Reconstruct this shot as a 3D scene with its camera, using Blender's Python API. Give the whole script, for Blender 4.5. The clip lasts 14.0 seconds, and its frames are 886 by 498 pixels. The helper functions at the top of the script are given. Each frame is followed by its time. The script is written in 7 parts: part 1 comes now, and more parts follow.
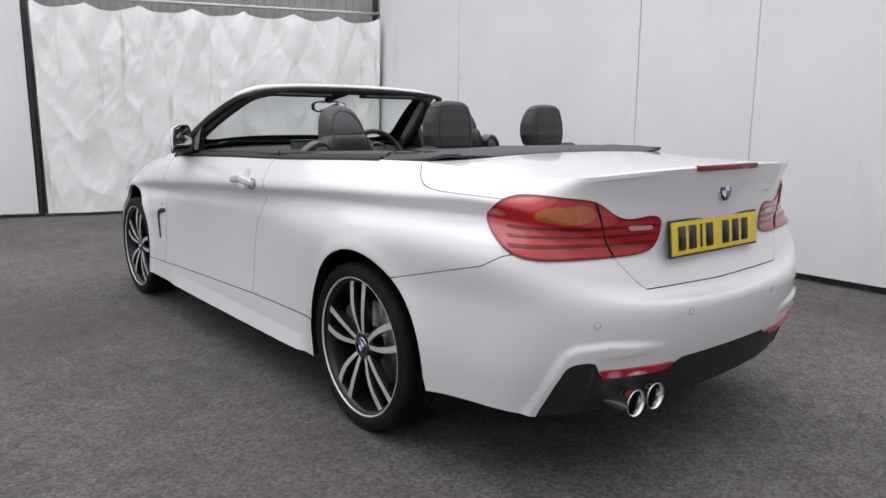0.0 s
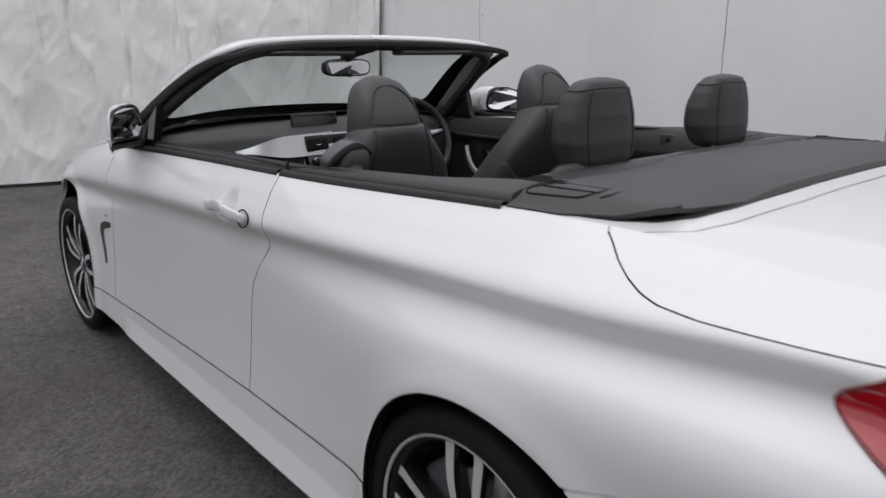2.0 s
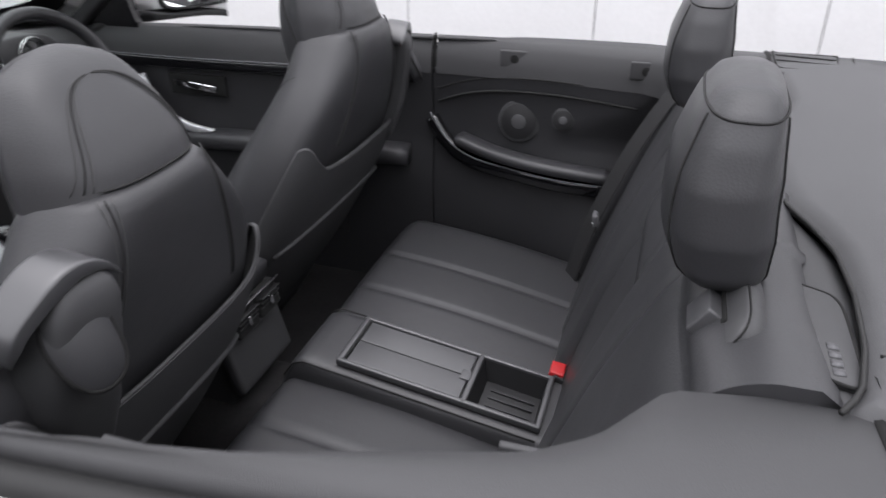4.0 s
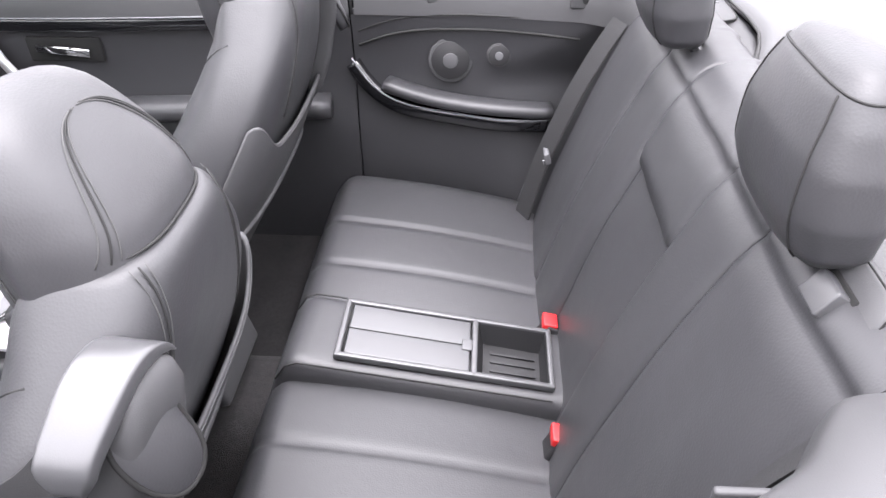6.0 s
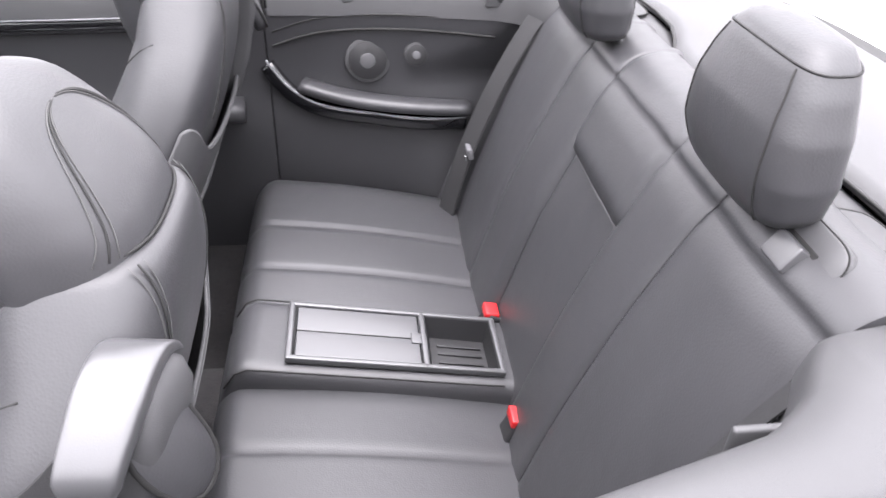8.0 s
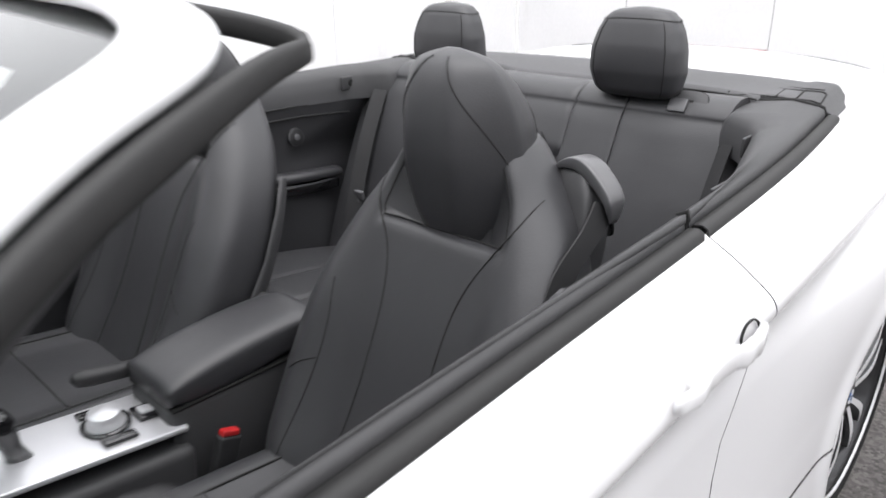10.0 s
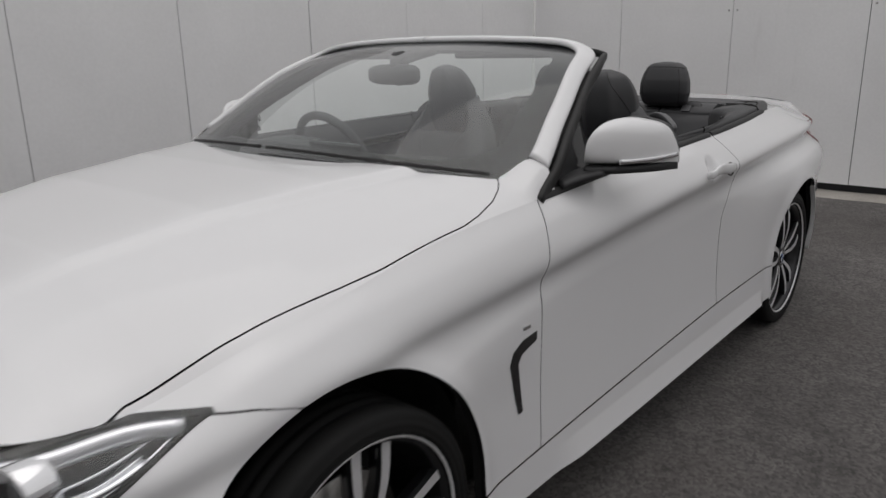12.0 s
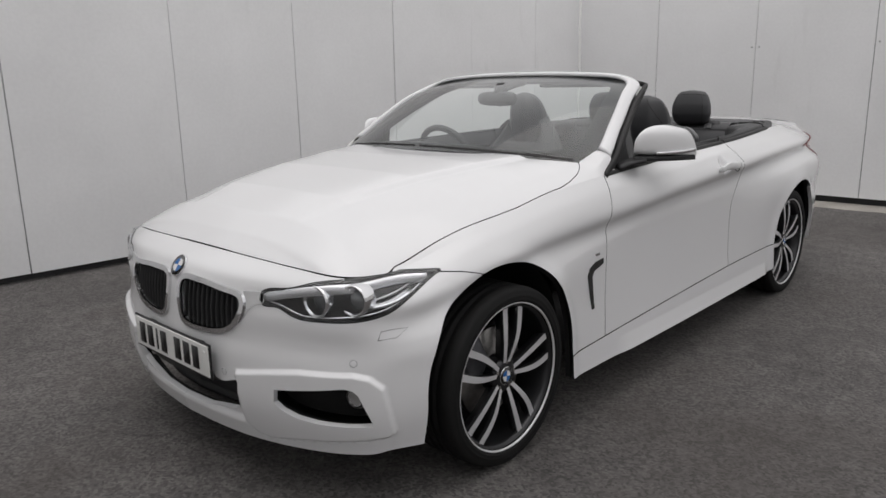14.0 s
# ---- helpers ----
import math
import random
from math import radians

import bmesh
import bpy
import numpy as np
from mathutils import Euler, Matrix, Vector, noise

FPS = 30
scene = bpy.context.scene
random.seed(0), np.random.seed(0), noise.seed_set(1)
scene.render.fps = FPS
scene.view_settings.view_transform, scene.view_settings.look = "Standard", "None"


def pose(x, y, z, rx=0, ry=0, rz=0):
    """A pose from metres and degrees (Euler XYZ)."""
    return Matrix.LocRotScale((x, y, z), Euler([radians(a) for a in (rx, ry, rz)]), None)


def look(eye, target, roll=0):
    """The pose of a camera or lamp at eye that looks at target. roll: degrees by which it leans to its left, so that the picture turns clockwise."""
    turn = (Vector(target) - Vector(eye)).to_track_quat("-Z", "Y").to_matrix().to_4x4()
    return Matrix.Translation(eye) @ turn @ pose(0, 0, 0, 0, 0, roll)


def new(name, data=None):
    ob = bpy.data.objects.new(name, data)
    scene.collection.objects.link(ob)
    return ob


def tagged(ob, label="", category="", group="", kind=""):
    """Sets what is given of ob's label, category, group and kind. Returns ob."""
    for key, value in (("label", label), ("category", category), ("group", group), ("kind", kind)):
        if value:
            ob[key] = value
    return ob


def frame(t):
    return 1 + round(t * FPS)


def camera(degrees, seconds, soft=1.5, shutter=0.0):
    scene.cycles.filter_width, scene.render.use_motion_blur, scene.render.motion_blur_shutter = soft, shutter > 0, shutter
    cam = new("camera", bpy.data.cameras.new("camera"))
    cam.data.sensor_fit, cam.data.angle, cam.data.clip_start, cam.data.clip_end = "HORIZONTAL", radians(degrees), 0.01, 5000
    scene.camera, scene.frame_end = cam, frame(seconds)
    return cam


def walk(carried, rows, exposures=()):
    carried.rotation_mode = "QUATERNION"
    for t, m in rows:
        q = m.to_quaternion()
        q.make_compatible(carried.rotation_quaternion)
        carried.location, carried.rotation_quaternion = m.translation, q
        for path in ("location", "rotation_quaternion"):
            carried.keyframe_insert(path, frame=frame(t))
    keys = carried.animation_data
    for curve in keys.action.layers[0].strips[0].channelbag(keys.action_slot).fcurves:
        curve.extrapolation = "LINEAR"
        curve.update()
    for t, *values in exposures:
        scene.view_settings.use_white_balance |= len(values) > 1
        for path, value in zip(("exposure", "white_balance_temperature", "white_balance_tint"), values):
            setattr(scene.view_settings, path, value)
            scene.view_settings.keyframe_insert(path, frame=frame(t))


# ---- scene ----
cam = camera(63.0, 14.0, soft=1.5, shutter=0.4)
PATH = [
    (0, (-2.295, -3.705, 1.189), (-1.065, -2.168, 0.836), 0.3),
    (0.5, (-2.241, -3.526, 1.19), (-1.013, -1.991, 0.821), -0.1),
    (1, (-2.077, -3.17, 1.242), (-0.865, -1.628, 0.849), 0.8),
    (1.5, (-1.932, -2.762, 1.291), (-0.691, -1.264, 0.827), -0.5),
    (2, (-1.715, -2.343, 1.33), (-0.469, -0.871, 0.801), -0.2),
    (2.5, (-1.532, -1.961, 1.368), (-0.189, -0.611, 0.759), -0.4),
    (3, (-1.315, -1.646, 1.391), (0.133, -0.464, 0.681), -1.78),
    (3.2, (-1.244, -1.541, 1.419), (0.223, -0.421, 0.648), -2.02),
    (3.5, (-1.175, -1.396, 1.420), (0.388, -0.454, 0.602), -1.44),
    (4, (-1.071, -1.163, 1.453), (0.602, -0.629, 0.496), -0.29),
    (4.1, (-1.055, -1.136, 1.460), (0.622, -0.665, 0.478), -0.11),
    (6.3, (-0.988, -0.879, 1.512), (0.627, -0.776, 0.336), -0.76),
    (6.5, (-0.989, -0.876, 1.509), (0.628, -0.778, 0.336), -0.28),
    (7, (-0.990, -0.874, 1.508), (0.627, -0.786, 0.333), 0.02),
    (7.2, (-0.990, -0.871, 1.507), (0.626, -0.793, 0.331), 0.28),
    (9.3, (-1.089, -0.128, 1.421), (0.355, -1.165, 0.506), -0.77),
    (9.4, (-1.094, -0.050, 1.411), (0.327, -1.140, 0.521), -1.54),
    (9.5, (-1.098, 0.024, 1.403), (0.286, -1.124, 0.527), -1.83),
    (9.6, (-1.111, 0.108, 1.403), (0.238, -1.095, 0.547), -1.94),
    (9.8, (-1.141, 0.264, 1.398), (0.149, -1.026, 0.578), -1.84),
    (10, (-1.185, 0.427, 1.396), (0.085, -0.920, 0.637), -0.97),
    (10.2, (-1.248, 0.602, 1.382), (0.031, -0.772, 0.692), -1.70),
    (10.5, (-1.323, 0.864, 1.383), (-0.070, -0.544, 0.715), -1.60),
    (11, (-1.501, 1.357, 1.366), (-0.265, -0.092, 0.756), -1.1),
    (11.5, (-1.692, 1.81, 1.352), (-0.434, 0.364, 0.78), -1.2),
    (12, (-1.827, 2.26, 1.344), (-0.57, 0.797, 0.813), -1.1),
    (12.5, (-1.994, 2.65, 1.335), (-0.713, 1.2, 0.829), -0.6),
    (13, (-2.111, 2.984, 1.341), (-0.828, 1.532, 0.845), -0.8),
    (13.5, (-2.248, 3.181, 1.34), (-0.95, 1.736, 0.863), -1.2),
    (14, (-2.356, 3.307, 1.352), (-1.019, 1.889, 0.901), -1.1),
]
walk(cam, [(t, look(eye, target, roll)) for t, eye, target, roll in PATH],
     exposures=[(t, e, k, n) for t, e, k, n in (
         (0.0, 0.60, 6380, 15), (0.6, 0.55, 6380, 15), (1.2, 0.20, 6380, 15), (2.0, 0.16, 6380, 14), (2.5, -0.06, 6380, 14), (3.0, 0.08, 6330, 14), (3.5, 0.40, 6330, 14), (4.0, 1.30, 6330, 15), (4.6, 2.25, 6330, 16),
         (6.3, 3.25, 6380, 18), (7.2, 3.25, 6380, 18), (9.3, 2.70, 6430, 18), (9.7, 2.30, 6430, 15), (10.1, 1.35, 6430, 12), (10.5, 0.77, 6430, 12), (11.0, 0.13, 6480, 12),
         (11.5, -0.10, 6530, 12), (12.0, -0.25, 6580, 12), (13.0, -0.10, 6580, 12), (14.0, 0.10, 6580, 12))])

# ---- light: an overcast sky over the yard ----
world = bpy.data.worlds.new("overcast_sky")
scene.world = world
world.use_nodes = True
wn = world.node_tree.nodes
sky = wn.new("ShaderNodeTexSky")
sky.sky_type, sky.sun_disc = "NISHITA", False
sky.sun_elevation, sky.sun_rotation = radians(84), radians(-60)
sky.air_density, sky.dust_density, sky.ozone_density = 2.5, 1.5, 0.6
hsv = wn.new("ShaderNodeHueSaturation")
hsv.inputs["Saturation"].default_value = 0.05
world.node_tree.links.new(sky.outputs[0], hsv.inputs["Color"])
world.node_tree.links.new(hsv.outputs[0], wn["Background"].inputs[0])
wn["Background"].inputs[1].default_value = 0.15
sun = new("sun", bpy.data.lights.new("sun", "SUN"))
sun.data.energy, sun.data.angle, sun.data.color = 0.5, radians(65), (1.0, 0.98, 0.96)
sun.matrix_world = look((-0.5, 0.9, 10), (0, 0, 0))

# ---- materials ----
def mat(name, color, rough=0.5, metal=0.0, coat=0.0, bump=None, vary=None, fine=None, spec=0.5, sheen=0.0):
    """A node material: bump=(scale, depth in metres), vary=(scale, amount) large stains, fine=(scale, amount) grain."""
    m = bpy.data.materials.new(name)
    m.use_nodes = True
    nt = m.node_tree
    b = nt.nodes["Principled BSDF"]
    b.inputs["Base Color"].default_value = (*color, 1)
    b.inputs["Roughness"].default_value, b.inputs["Metallic"].default_value = rough, metal
    b.inputs["Coat Weight"].default_value, b.inputs["Coat Roughness"].default_value = coat, 0.04
    b.inputs["Specular IOR Level"].default_value = spec
    b.inputs["Sheen Weight"].default_value = sheen
    geo = nt.nodes.new("ShaderNodeTexCoord")
    last = None
    for scale, amount in [v for v in (vary, fine) if v]:
        n = nt.nodes.new("ShaderNodeTexNoise")
        n.inputs["Scale"].default_value, n.inputs["Detail"].default_value = scale, 6
        nt.links.new(geo.outputs["Object"], n.inputs["Vector"])
        r = nt.nodes.new("ShaderNodeMapRange")
        r.inputs["From Min"].default_value, r.inputs["From Max"].default_value = 0.3, 0.7
        r.inputs["To Min"].default_value, r.inputs["To Max"].default_value = 1 - amount, 1 + amount
        nt.links.new(n.outputs["Fac"], r.inputs["Value"])
        mix = nt.nodes.new("ShaderNodeMix")
        mix.data_type, mix.blend_type = "RGBA", "MULTIPLY"
        mix.inputs["Factor"].default_value = 1
        if last:
            nt.links.new(last, mix.inputs["A"])
        else:
            mix.inputs["A"].default_value = (*color, 1)
        nt.links.new(r.outputs["Result"], mix.inputs["B"])
        last = mix.outputs["Result"]
    if last:
        nt.links.new(last, b.inputs["Base Color"])
    if bump:
        n = nt.nodes.new("ShaderNodeTexNoise")
        n.inputs["Scale"].default_value, n.inputs["Detail"].default_value = bump[0], 4
        nt.links.new(geo.outputs["Object"], n.inputs["Vector"])
        bp = nt.nodes.new("ShaderNodeBump")
        bp.inputs["Strength"].default_value, bp.inputs["Distance"].default_value = 1.0, bump[1]
        nt.links.new(n.outputs["Fac"], bp.inputs["Height"])
        nt.links.new(bp.outputs["Normal"], b.inputs["Normal"])
    return m


def leather(name, color, rough):
    """Grained leather: cells and soft folds."""
    m = mat(name, color, rough, vary=(4, 0.08))
    nt, b = m.node_tree, m.node_tree.nodes["Principled BSDF"]
    geo = nt.nodes.new("ShaderNodeTexCoord")
    v = nt.nodes.new("ShaderNodeTexVoronoi")
    v.inputs["Scale"].default_value = 340
    n = nt.nodes.new("ShaderNodeTexNoise")
    n.inputs["Scale"].default_value, n.inputs["Detail"].default_value = 14, 2
    for t in (v, n):
        nt.links.new(geo.outputs["Object"], t.inputs["Vector"])
    b1, b2 = nt.nodes.new("ShaderNodeBump"), nt.nodes.new("ShaderNodeBump")
    b1.inputs["Distance"].default_value, b2.inputs["Distance"].default_value = 0.0005, 0.0014
    b1.inputs["Strength"].default_value = 0.32
    nt.links.new(v.outputs["Distance"], b1.inputs["Height"])
    nt.links.new(n.outputs["Fac"], b2.inputs["Height"])
    nt.links.new(b2.outputs["Normal"], b1.inputs["Normal"])
    nt.links.new(b1.outputs["Normal"], b.inputs["Normal"])
    return m


def glass(name, color, rough=0.0, base=0.05):
    m = bpy.data.materials.new(name)
    m.use_nodes = True
    nt = m.node_tree
    nt.nodes.remove(nt.nodes["Principled BSDF"])
    tr, gl, lw, mix = (nt.nodes.new(k) for k in ("ShaderNodeBsdfTransparent", "ShaderNodeBsdfGlossy", "ShaderNodeLayerWeight", "ShaderNodeMixShader"))
    pw, mul = nt.nodes.new("ShaderNodeMath"), nt.nodes.new("ShaderNodeMath")
    pw.operation, pw.inputs[1].default_value = "POWER", 3.4
    mul.operation, mul.inputs[1].default_value, mul.inputs[2].default_value = "MULTIPLY_ADD", 1 - base, base
    nt.links.new(lw.outputs["Facing"], pw.inputs[0])
    nt.links.new(pw.outputs[0], mul.inputs[0])
    tr.inputs[0].default_value = (*color, 1)
    gl.inputs["Roughness"].default_value = rough
    lw.inputs[0].default_value = 0.5
    nt.links.new(mul.outputs[0], mix.inputs[0])
    nt.links.new(tr.outputs[0], mix.inputs[1])
    nt.links.new(gl.outputs[0], mix.inputs[2])
    nt.links.new(mix.outputs[0], nt.nodes["Material Output"].inputs[0])
    return m


PAINT = mat("white_paint", (0.69, 0.69, 0.698), 0.5, coat=1.0, vary=(0.8, 0.015))
BLACK = mat("black_plastic", (0.012, 0.012, 0.013), 0.55, bump=(900, 0.0002), vary=(3, 0.2))
GLOSS = mat("gloss_black", (0.006, 0.006, 0.007), 0.12, coat=0.5)
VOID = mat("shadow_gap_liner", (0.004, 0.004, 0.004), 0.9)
SEAL = mat("rubber_seal", (0.01, 0.01, 0.01), 0.65, bump=(300, 0.0002))
TRIM = mat("soft_touch_trim", (0.040, 0.040, 0.042), 0.6, bump=(700, 0.0003), vary=(3, 0.12))
HIDE = leather("black_leather", (0.031, 0.031, 0.0335), 0.44)
STITCH = mat("dark_seam", (0.008, 0.008, 0.008), 0.8)
THREAD = mat("grey_thread", (0.05, 0.05, 0.05), 0.8)
COVER = mat("tonneau_cloth", (0.068, 0.068, 0.071), 0.7, bump=(600, 0.0005), vary=(2, 0.12))
CARPET = mat("dark_carpet", (0.016, 0.015, 0.016), 0.95, bump=(400, 0.003), vary=(8, 0.4), fine=(120, 0.35))
WEB = mat("belt_webbing", (0.013, 0.013, 0.014), 0.7, bump=(600, 0.0006), vary=(12, 0.1))
CHROME = mat("chrome", (0.75, 0.75, 0.76), 0.1, metal=1.0)
SATIN = mat("satin_aluminium", (0.56, 0.56, 0.58), 0.32, metal=0.5, bump=(500, 0.0001), vary=(6, 0.05))
TRIMLINE = mat("dull_trim_metal", (0.16, 0.16, 0.17), 0.4, metal=0.6, vary=(8, 0.1))
RUBBER = mat("tyre_rubber", (0.0065, 0.0065, 0.0065), 0.75, bump=(160, 0.0006), vary=(6, 0.25), spec=0.25)
RIMDARK = mat("rim_grey_paint", (0.022, 0.022, 0.024), 0.35, metal=0.6, coat=0.3)
RIMFACE = mat("machined_rim_face", (0.62, 0.62, 0.63), 0.34, metal=0.35, bump=(900, 0.00008))
STEEL = mat("brake_steel", (0.28, 0.27, 0.26), 0.4, metal=1.0, vary=(20, 0.3))
CALIPER = mat("caliper_grey", (0.12, 0.12, 0.13), 0.5, metal=0.3, vary=(20, 0.2))
REDLENS = mat("red_lamp_lens", (0.36, 0.003, 0.009), 0.12, spec=0.4, coat=0.8, vary=(9, 0.25))
REDDARK = mat("dark_red_lens", (0.14, 0.002, 0.004), 0.15, spec=0.3, coat=0.35, vary=(14, 0.35))
AMBER = mat("amber_lamp_lens", (0.34, 0.075, 0.006), 0.12, coat=1.0, vary=(30, 0.2))
CLEARLENS = mat("pale_lamp_lens", (0.5, 0.3, 0.3), 0.1, coat=1.0)
YELLOW = mat("yellow_plate", (0.68, 0.5, 0.01), 0.4, coat=0.3, vary=(8, 0.06))
WHITEPLATE = mat("white_plate", (0.72, 0.72, 0.7), 0.4, coat=0.3, vary=(8, 0.04))
INK = mat("plate_ink", (0.008, 0.008, 0.008), 0.5)
BLUE = mat("badge_blue", (0.02, 0.12, 0.35), 0.25, coat=0.5)
WHITEBADGE = mat("badge_white", (0.7, 0.7, 0.7), 0.3, coat=0.5)
BUCKLERED = mat("red_buckle_button", (0.38, 0.012, 0.014), 0.4)
DARKSATIN = mat("dark_satin_trim", (0.055, 0.055, 0.058), 0.30, spec=0.7, bump=(700, 0.00008))
PRINT = mat("black_screen_print", (0.012, 0.012, 0.013), 0.7, vary=(3, 0.1), spec=0.2)
GREYPL = mat("grey_plastic", (0.085, 0.085, 0.09), 0.6, bump=(500, 0.0002))
JOINT = mat("dusty_panel_joint", (0.26, 0.26, 0.265), 0.7, vary=(20, 0.2))
SCREENM = mat("dark_screen", (0.01, 0.011, 0.012), 0.15)
WINDOW = glass("tinted_windscreen", (0.91, 0.97, 0.95), base=0.068)
LENS = glass("clear_lamp_lens", (0.93, 0.94, 0.95))
MIRRORM = mat("mirror_glass", (0.85, 0.86, 0.87), 0.02, metal=1.0)
WALLM = mat("white_wall_panel", (0.80, 0.80, 0.805), 0.55, vary=(1.3, 0.04), fine=(40, 0.02), bump=(6, 0.0015))
TARPM = mat("white_tarpaulin", (0.88, 0.88, 0.87), 0.45, vary=(2.0, 0.06), fine=(18, 0.03), bump=(9, 0.004))
CLAD = mat("grey_cladding", (0.30, 0.30, 0.295), 0.5, vary=(2, 0.1))
KERBM = mat("kerb_concrete", (0.33, 0.31, 0.28), 0.85, vary=(3, 0.15), fine=(60, 0.15), bump=(60, 0.004))
POSTM = mat("dark_post", (0.03, 0.03, 0.032), 0.6, vary=(6, 0.2))


def asphalt():
    """Worn asphalt: pale and dark stones, oil stains, patchy wear."""
    m = mat("worn_asphalt", (0.098, 0.091, 0.088), 0.85, vary=(1.1, 0.28), fine=(9, 0.18), bump=(180, 0.006))
    nt, b = m.node_tree, m.node_tree.nodes["Principled BSDF"]
    geo = nt.nodes.new("ShaderNodeTexCoord")
    src = b.inputs["Base Color"].links[0].from_socket
    v = nt.nodes.new("ShaderNodeTexVoronoi")
    v.inputs["Scale"].default_value = 95
    nt.links.new(geo.outputs["Object"], v.inputs["Vector"])
    r = nt.nodes.new("ShaderNodeMapRange")
    r.inputs["To Min"].default_value, r.inputs["To Max"].default_value = 0.55, 1.5
    sep = nt.nodes.new("ShaderNodeSeparateColor")
    nt.links.new(v.outputs["Color"], sep.inputs[0])
    nt.links.new(sep.outputs[0], r.inputs["Value"])
    mix = nt.nodes.new("ShaderNodeMix")
    mix.data_type, mix.blend_type = "RGBA", "MULTIPLY"
    mix.inputs["Factor"].default_value = 1
    nt.links.new(src, mix.inputs["A"])
    nt.links.new(r.outputs["Result"], mix.inputs["B"])
    nt.links.new(mix.outputs["Result"], b.inputs["Base Color"])
    return m


def stained(m, scale, low, high, color, amount):
    """Mixes stains with a shape of their own into a material's base colour; scale is one number for each axis."""
    nt, b = m.node_tree, m.node_tree.nodes["Principled BSDF"]
    co, mp, n, r, mix = (nt.nodes.new(k) for k in ("ShaderNodeTexCoord", "ShaderNodeMapping", "ShaderNodeTexNoise", "ShaderNodeMapRange", "ShaderNodeMix"))
    mp.inputs["Scale"].default_value = scale
    n.inputs["Scale"].default_value, n.inputs["Detail"].default_value, n.inputs["Roughness"].default_value = 1.0, 7, 0.65
    r.inputs["From Min"].default_value, r.inputs["From Max"].default_value, r.inputs["To Max"].default_value = low, high, amount
    mix.data_type = "RGBA"
    nt.links.new(co.outputs["Object"], mp.inputs["Vector"])
    nt.links.new(mp.outputs[0], n.inputs["Vector"])
    nt.links.new(n.outputs["Fac"], r.inputs["Value"])
    nt.links.new(r.outputs["Result"], mix.inputs["Factor"])
    nt.links.new(b.inputs["Base Color"].links[0].from_socket, mix.inputs["A"])
    mix.inputs["B"].default_value = (*color, 1)
    nt.links.new(mix.outputs["Result"], b.inputs["Base Color"])
    return m


def dark_patch(m, x, y, rx, ry, color, amount):
    """One broad ragged darker patch of the given colour round (x, y)."""
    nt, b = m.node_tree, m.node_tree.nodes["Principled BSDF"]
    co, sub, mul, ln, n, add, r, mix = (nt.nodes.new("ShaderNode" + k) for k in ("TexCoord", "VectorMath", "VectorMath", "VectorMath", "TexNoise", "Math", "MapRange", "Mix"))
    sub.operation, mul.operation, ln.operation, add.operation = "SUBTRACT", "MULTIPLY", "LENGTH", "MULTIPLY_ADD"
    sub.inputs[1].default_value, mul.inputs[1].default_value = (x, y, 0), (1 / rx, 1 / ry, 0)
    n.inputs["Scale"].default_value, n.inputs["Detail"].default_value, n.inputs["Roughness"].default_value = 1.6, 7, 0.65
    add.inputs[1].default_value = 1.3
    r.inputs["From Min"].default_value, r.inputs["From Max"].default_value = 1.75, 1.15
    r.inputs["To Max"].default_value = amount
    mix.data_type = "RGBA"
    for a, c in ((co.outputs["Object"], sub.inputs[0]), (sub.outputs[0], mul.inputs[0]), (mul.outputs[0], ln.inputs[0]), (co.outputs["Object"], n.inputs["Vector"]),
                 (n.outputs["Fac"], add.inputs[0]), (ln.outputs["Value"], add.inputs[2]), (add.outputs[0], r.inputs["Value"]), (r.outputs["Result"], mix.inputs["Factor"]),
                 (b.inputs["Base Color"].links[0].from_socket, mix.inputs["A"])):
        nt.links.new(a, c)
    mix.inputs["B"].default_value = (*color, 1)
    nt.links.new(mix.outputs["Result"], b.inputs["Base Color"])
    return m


ASPHALT = stained(asphalt(), (0.55, 0.55, 0.55), 0.50, 0.66, (0.038, 0.031, 0.027), 0.7)
# faint darker patch on the ground along the car's left side
dark_patch(ASPHALT, -1.45, -0.3, 1.15, 1.9, (0.034, 0.029, 0.027), 0.14)
# oil stain on the ground behind the car
dark_patch(ASPHALT, -0.3, -3.6, 1.6, 0.8, (0.040, 0.034, 0.030), 0.35)
stained(TARPM, (7, 7, 0.55), 0.60, 0.72, (0.42, 0.41, 0.39), 0.6)
stained(WALLM, (3.0, 3.0, 0.45), 0.62, 0.80, (0.55, 0.54, 0.53), 0.35)


# ---- mesh helpers ----
def link_mesh(name, verts, faces, material, parent=None, label="", smooth=True, matrix=None):
    me = bpy.data.meshes.new(name)
    me.from_pydata([tuple(map(float, v)) for v in verts], [], [tuple(int(i) for i in f) for f in faces])
    me.validate()
    me.materials.append(material)
    if smooth:
        me.shade_smooth()
    ob = new(name, me)
    if parent is not None:
        ob.parent = parent
    if matrix is not None:
        ob.matrix_basis = matrix
    if label:
        tagged(ob, label)
    return ob


def part(name, bm, material, parent=None, label="", smooth=True):
    """Links a bmesh as one mesh object under a thing or a part."""
    me = bpy.data.meshes.new(name)
    bmesh.ops.recalc_face_normals(bm, faces=bm.faces)
    bm.to_mesh(me)
    bm.free()
    me.materials.append(material)
    if smooth:
        me.shade_smooth()
    ob = new(name, me)
    if parent is not None:
        ob.parent = parent
    if label:
        tagged(ob, label)
    return ob


def empty(name, parent=None, label="", category="", group="", kind=""):
    ob = new(name)
    if parent is not None:
        ob.parent = parent
    return tagged(ob, label, category, group, kind)


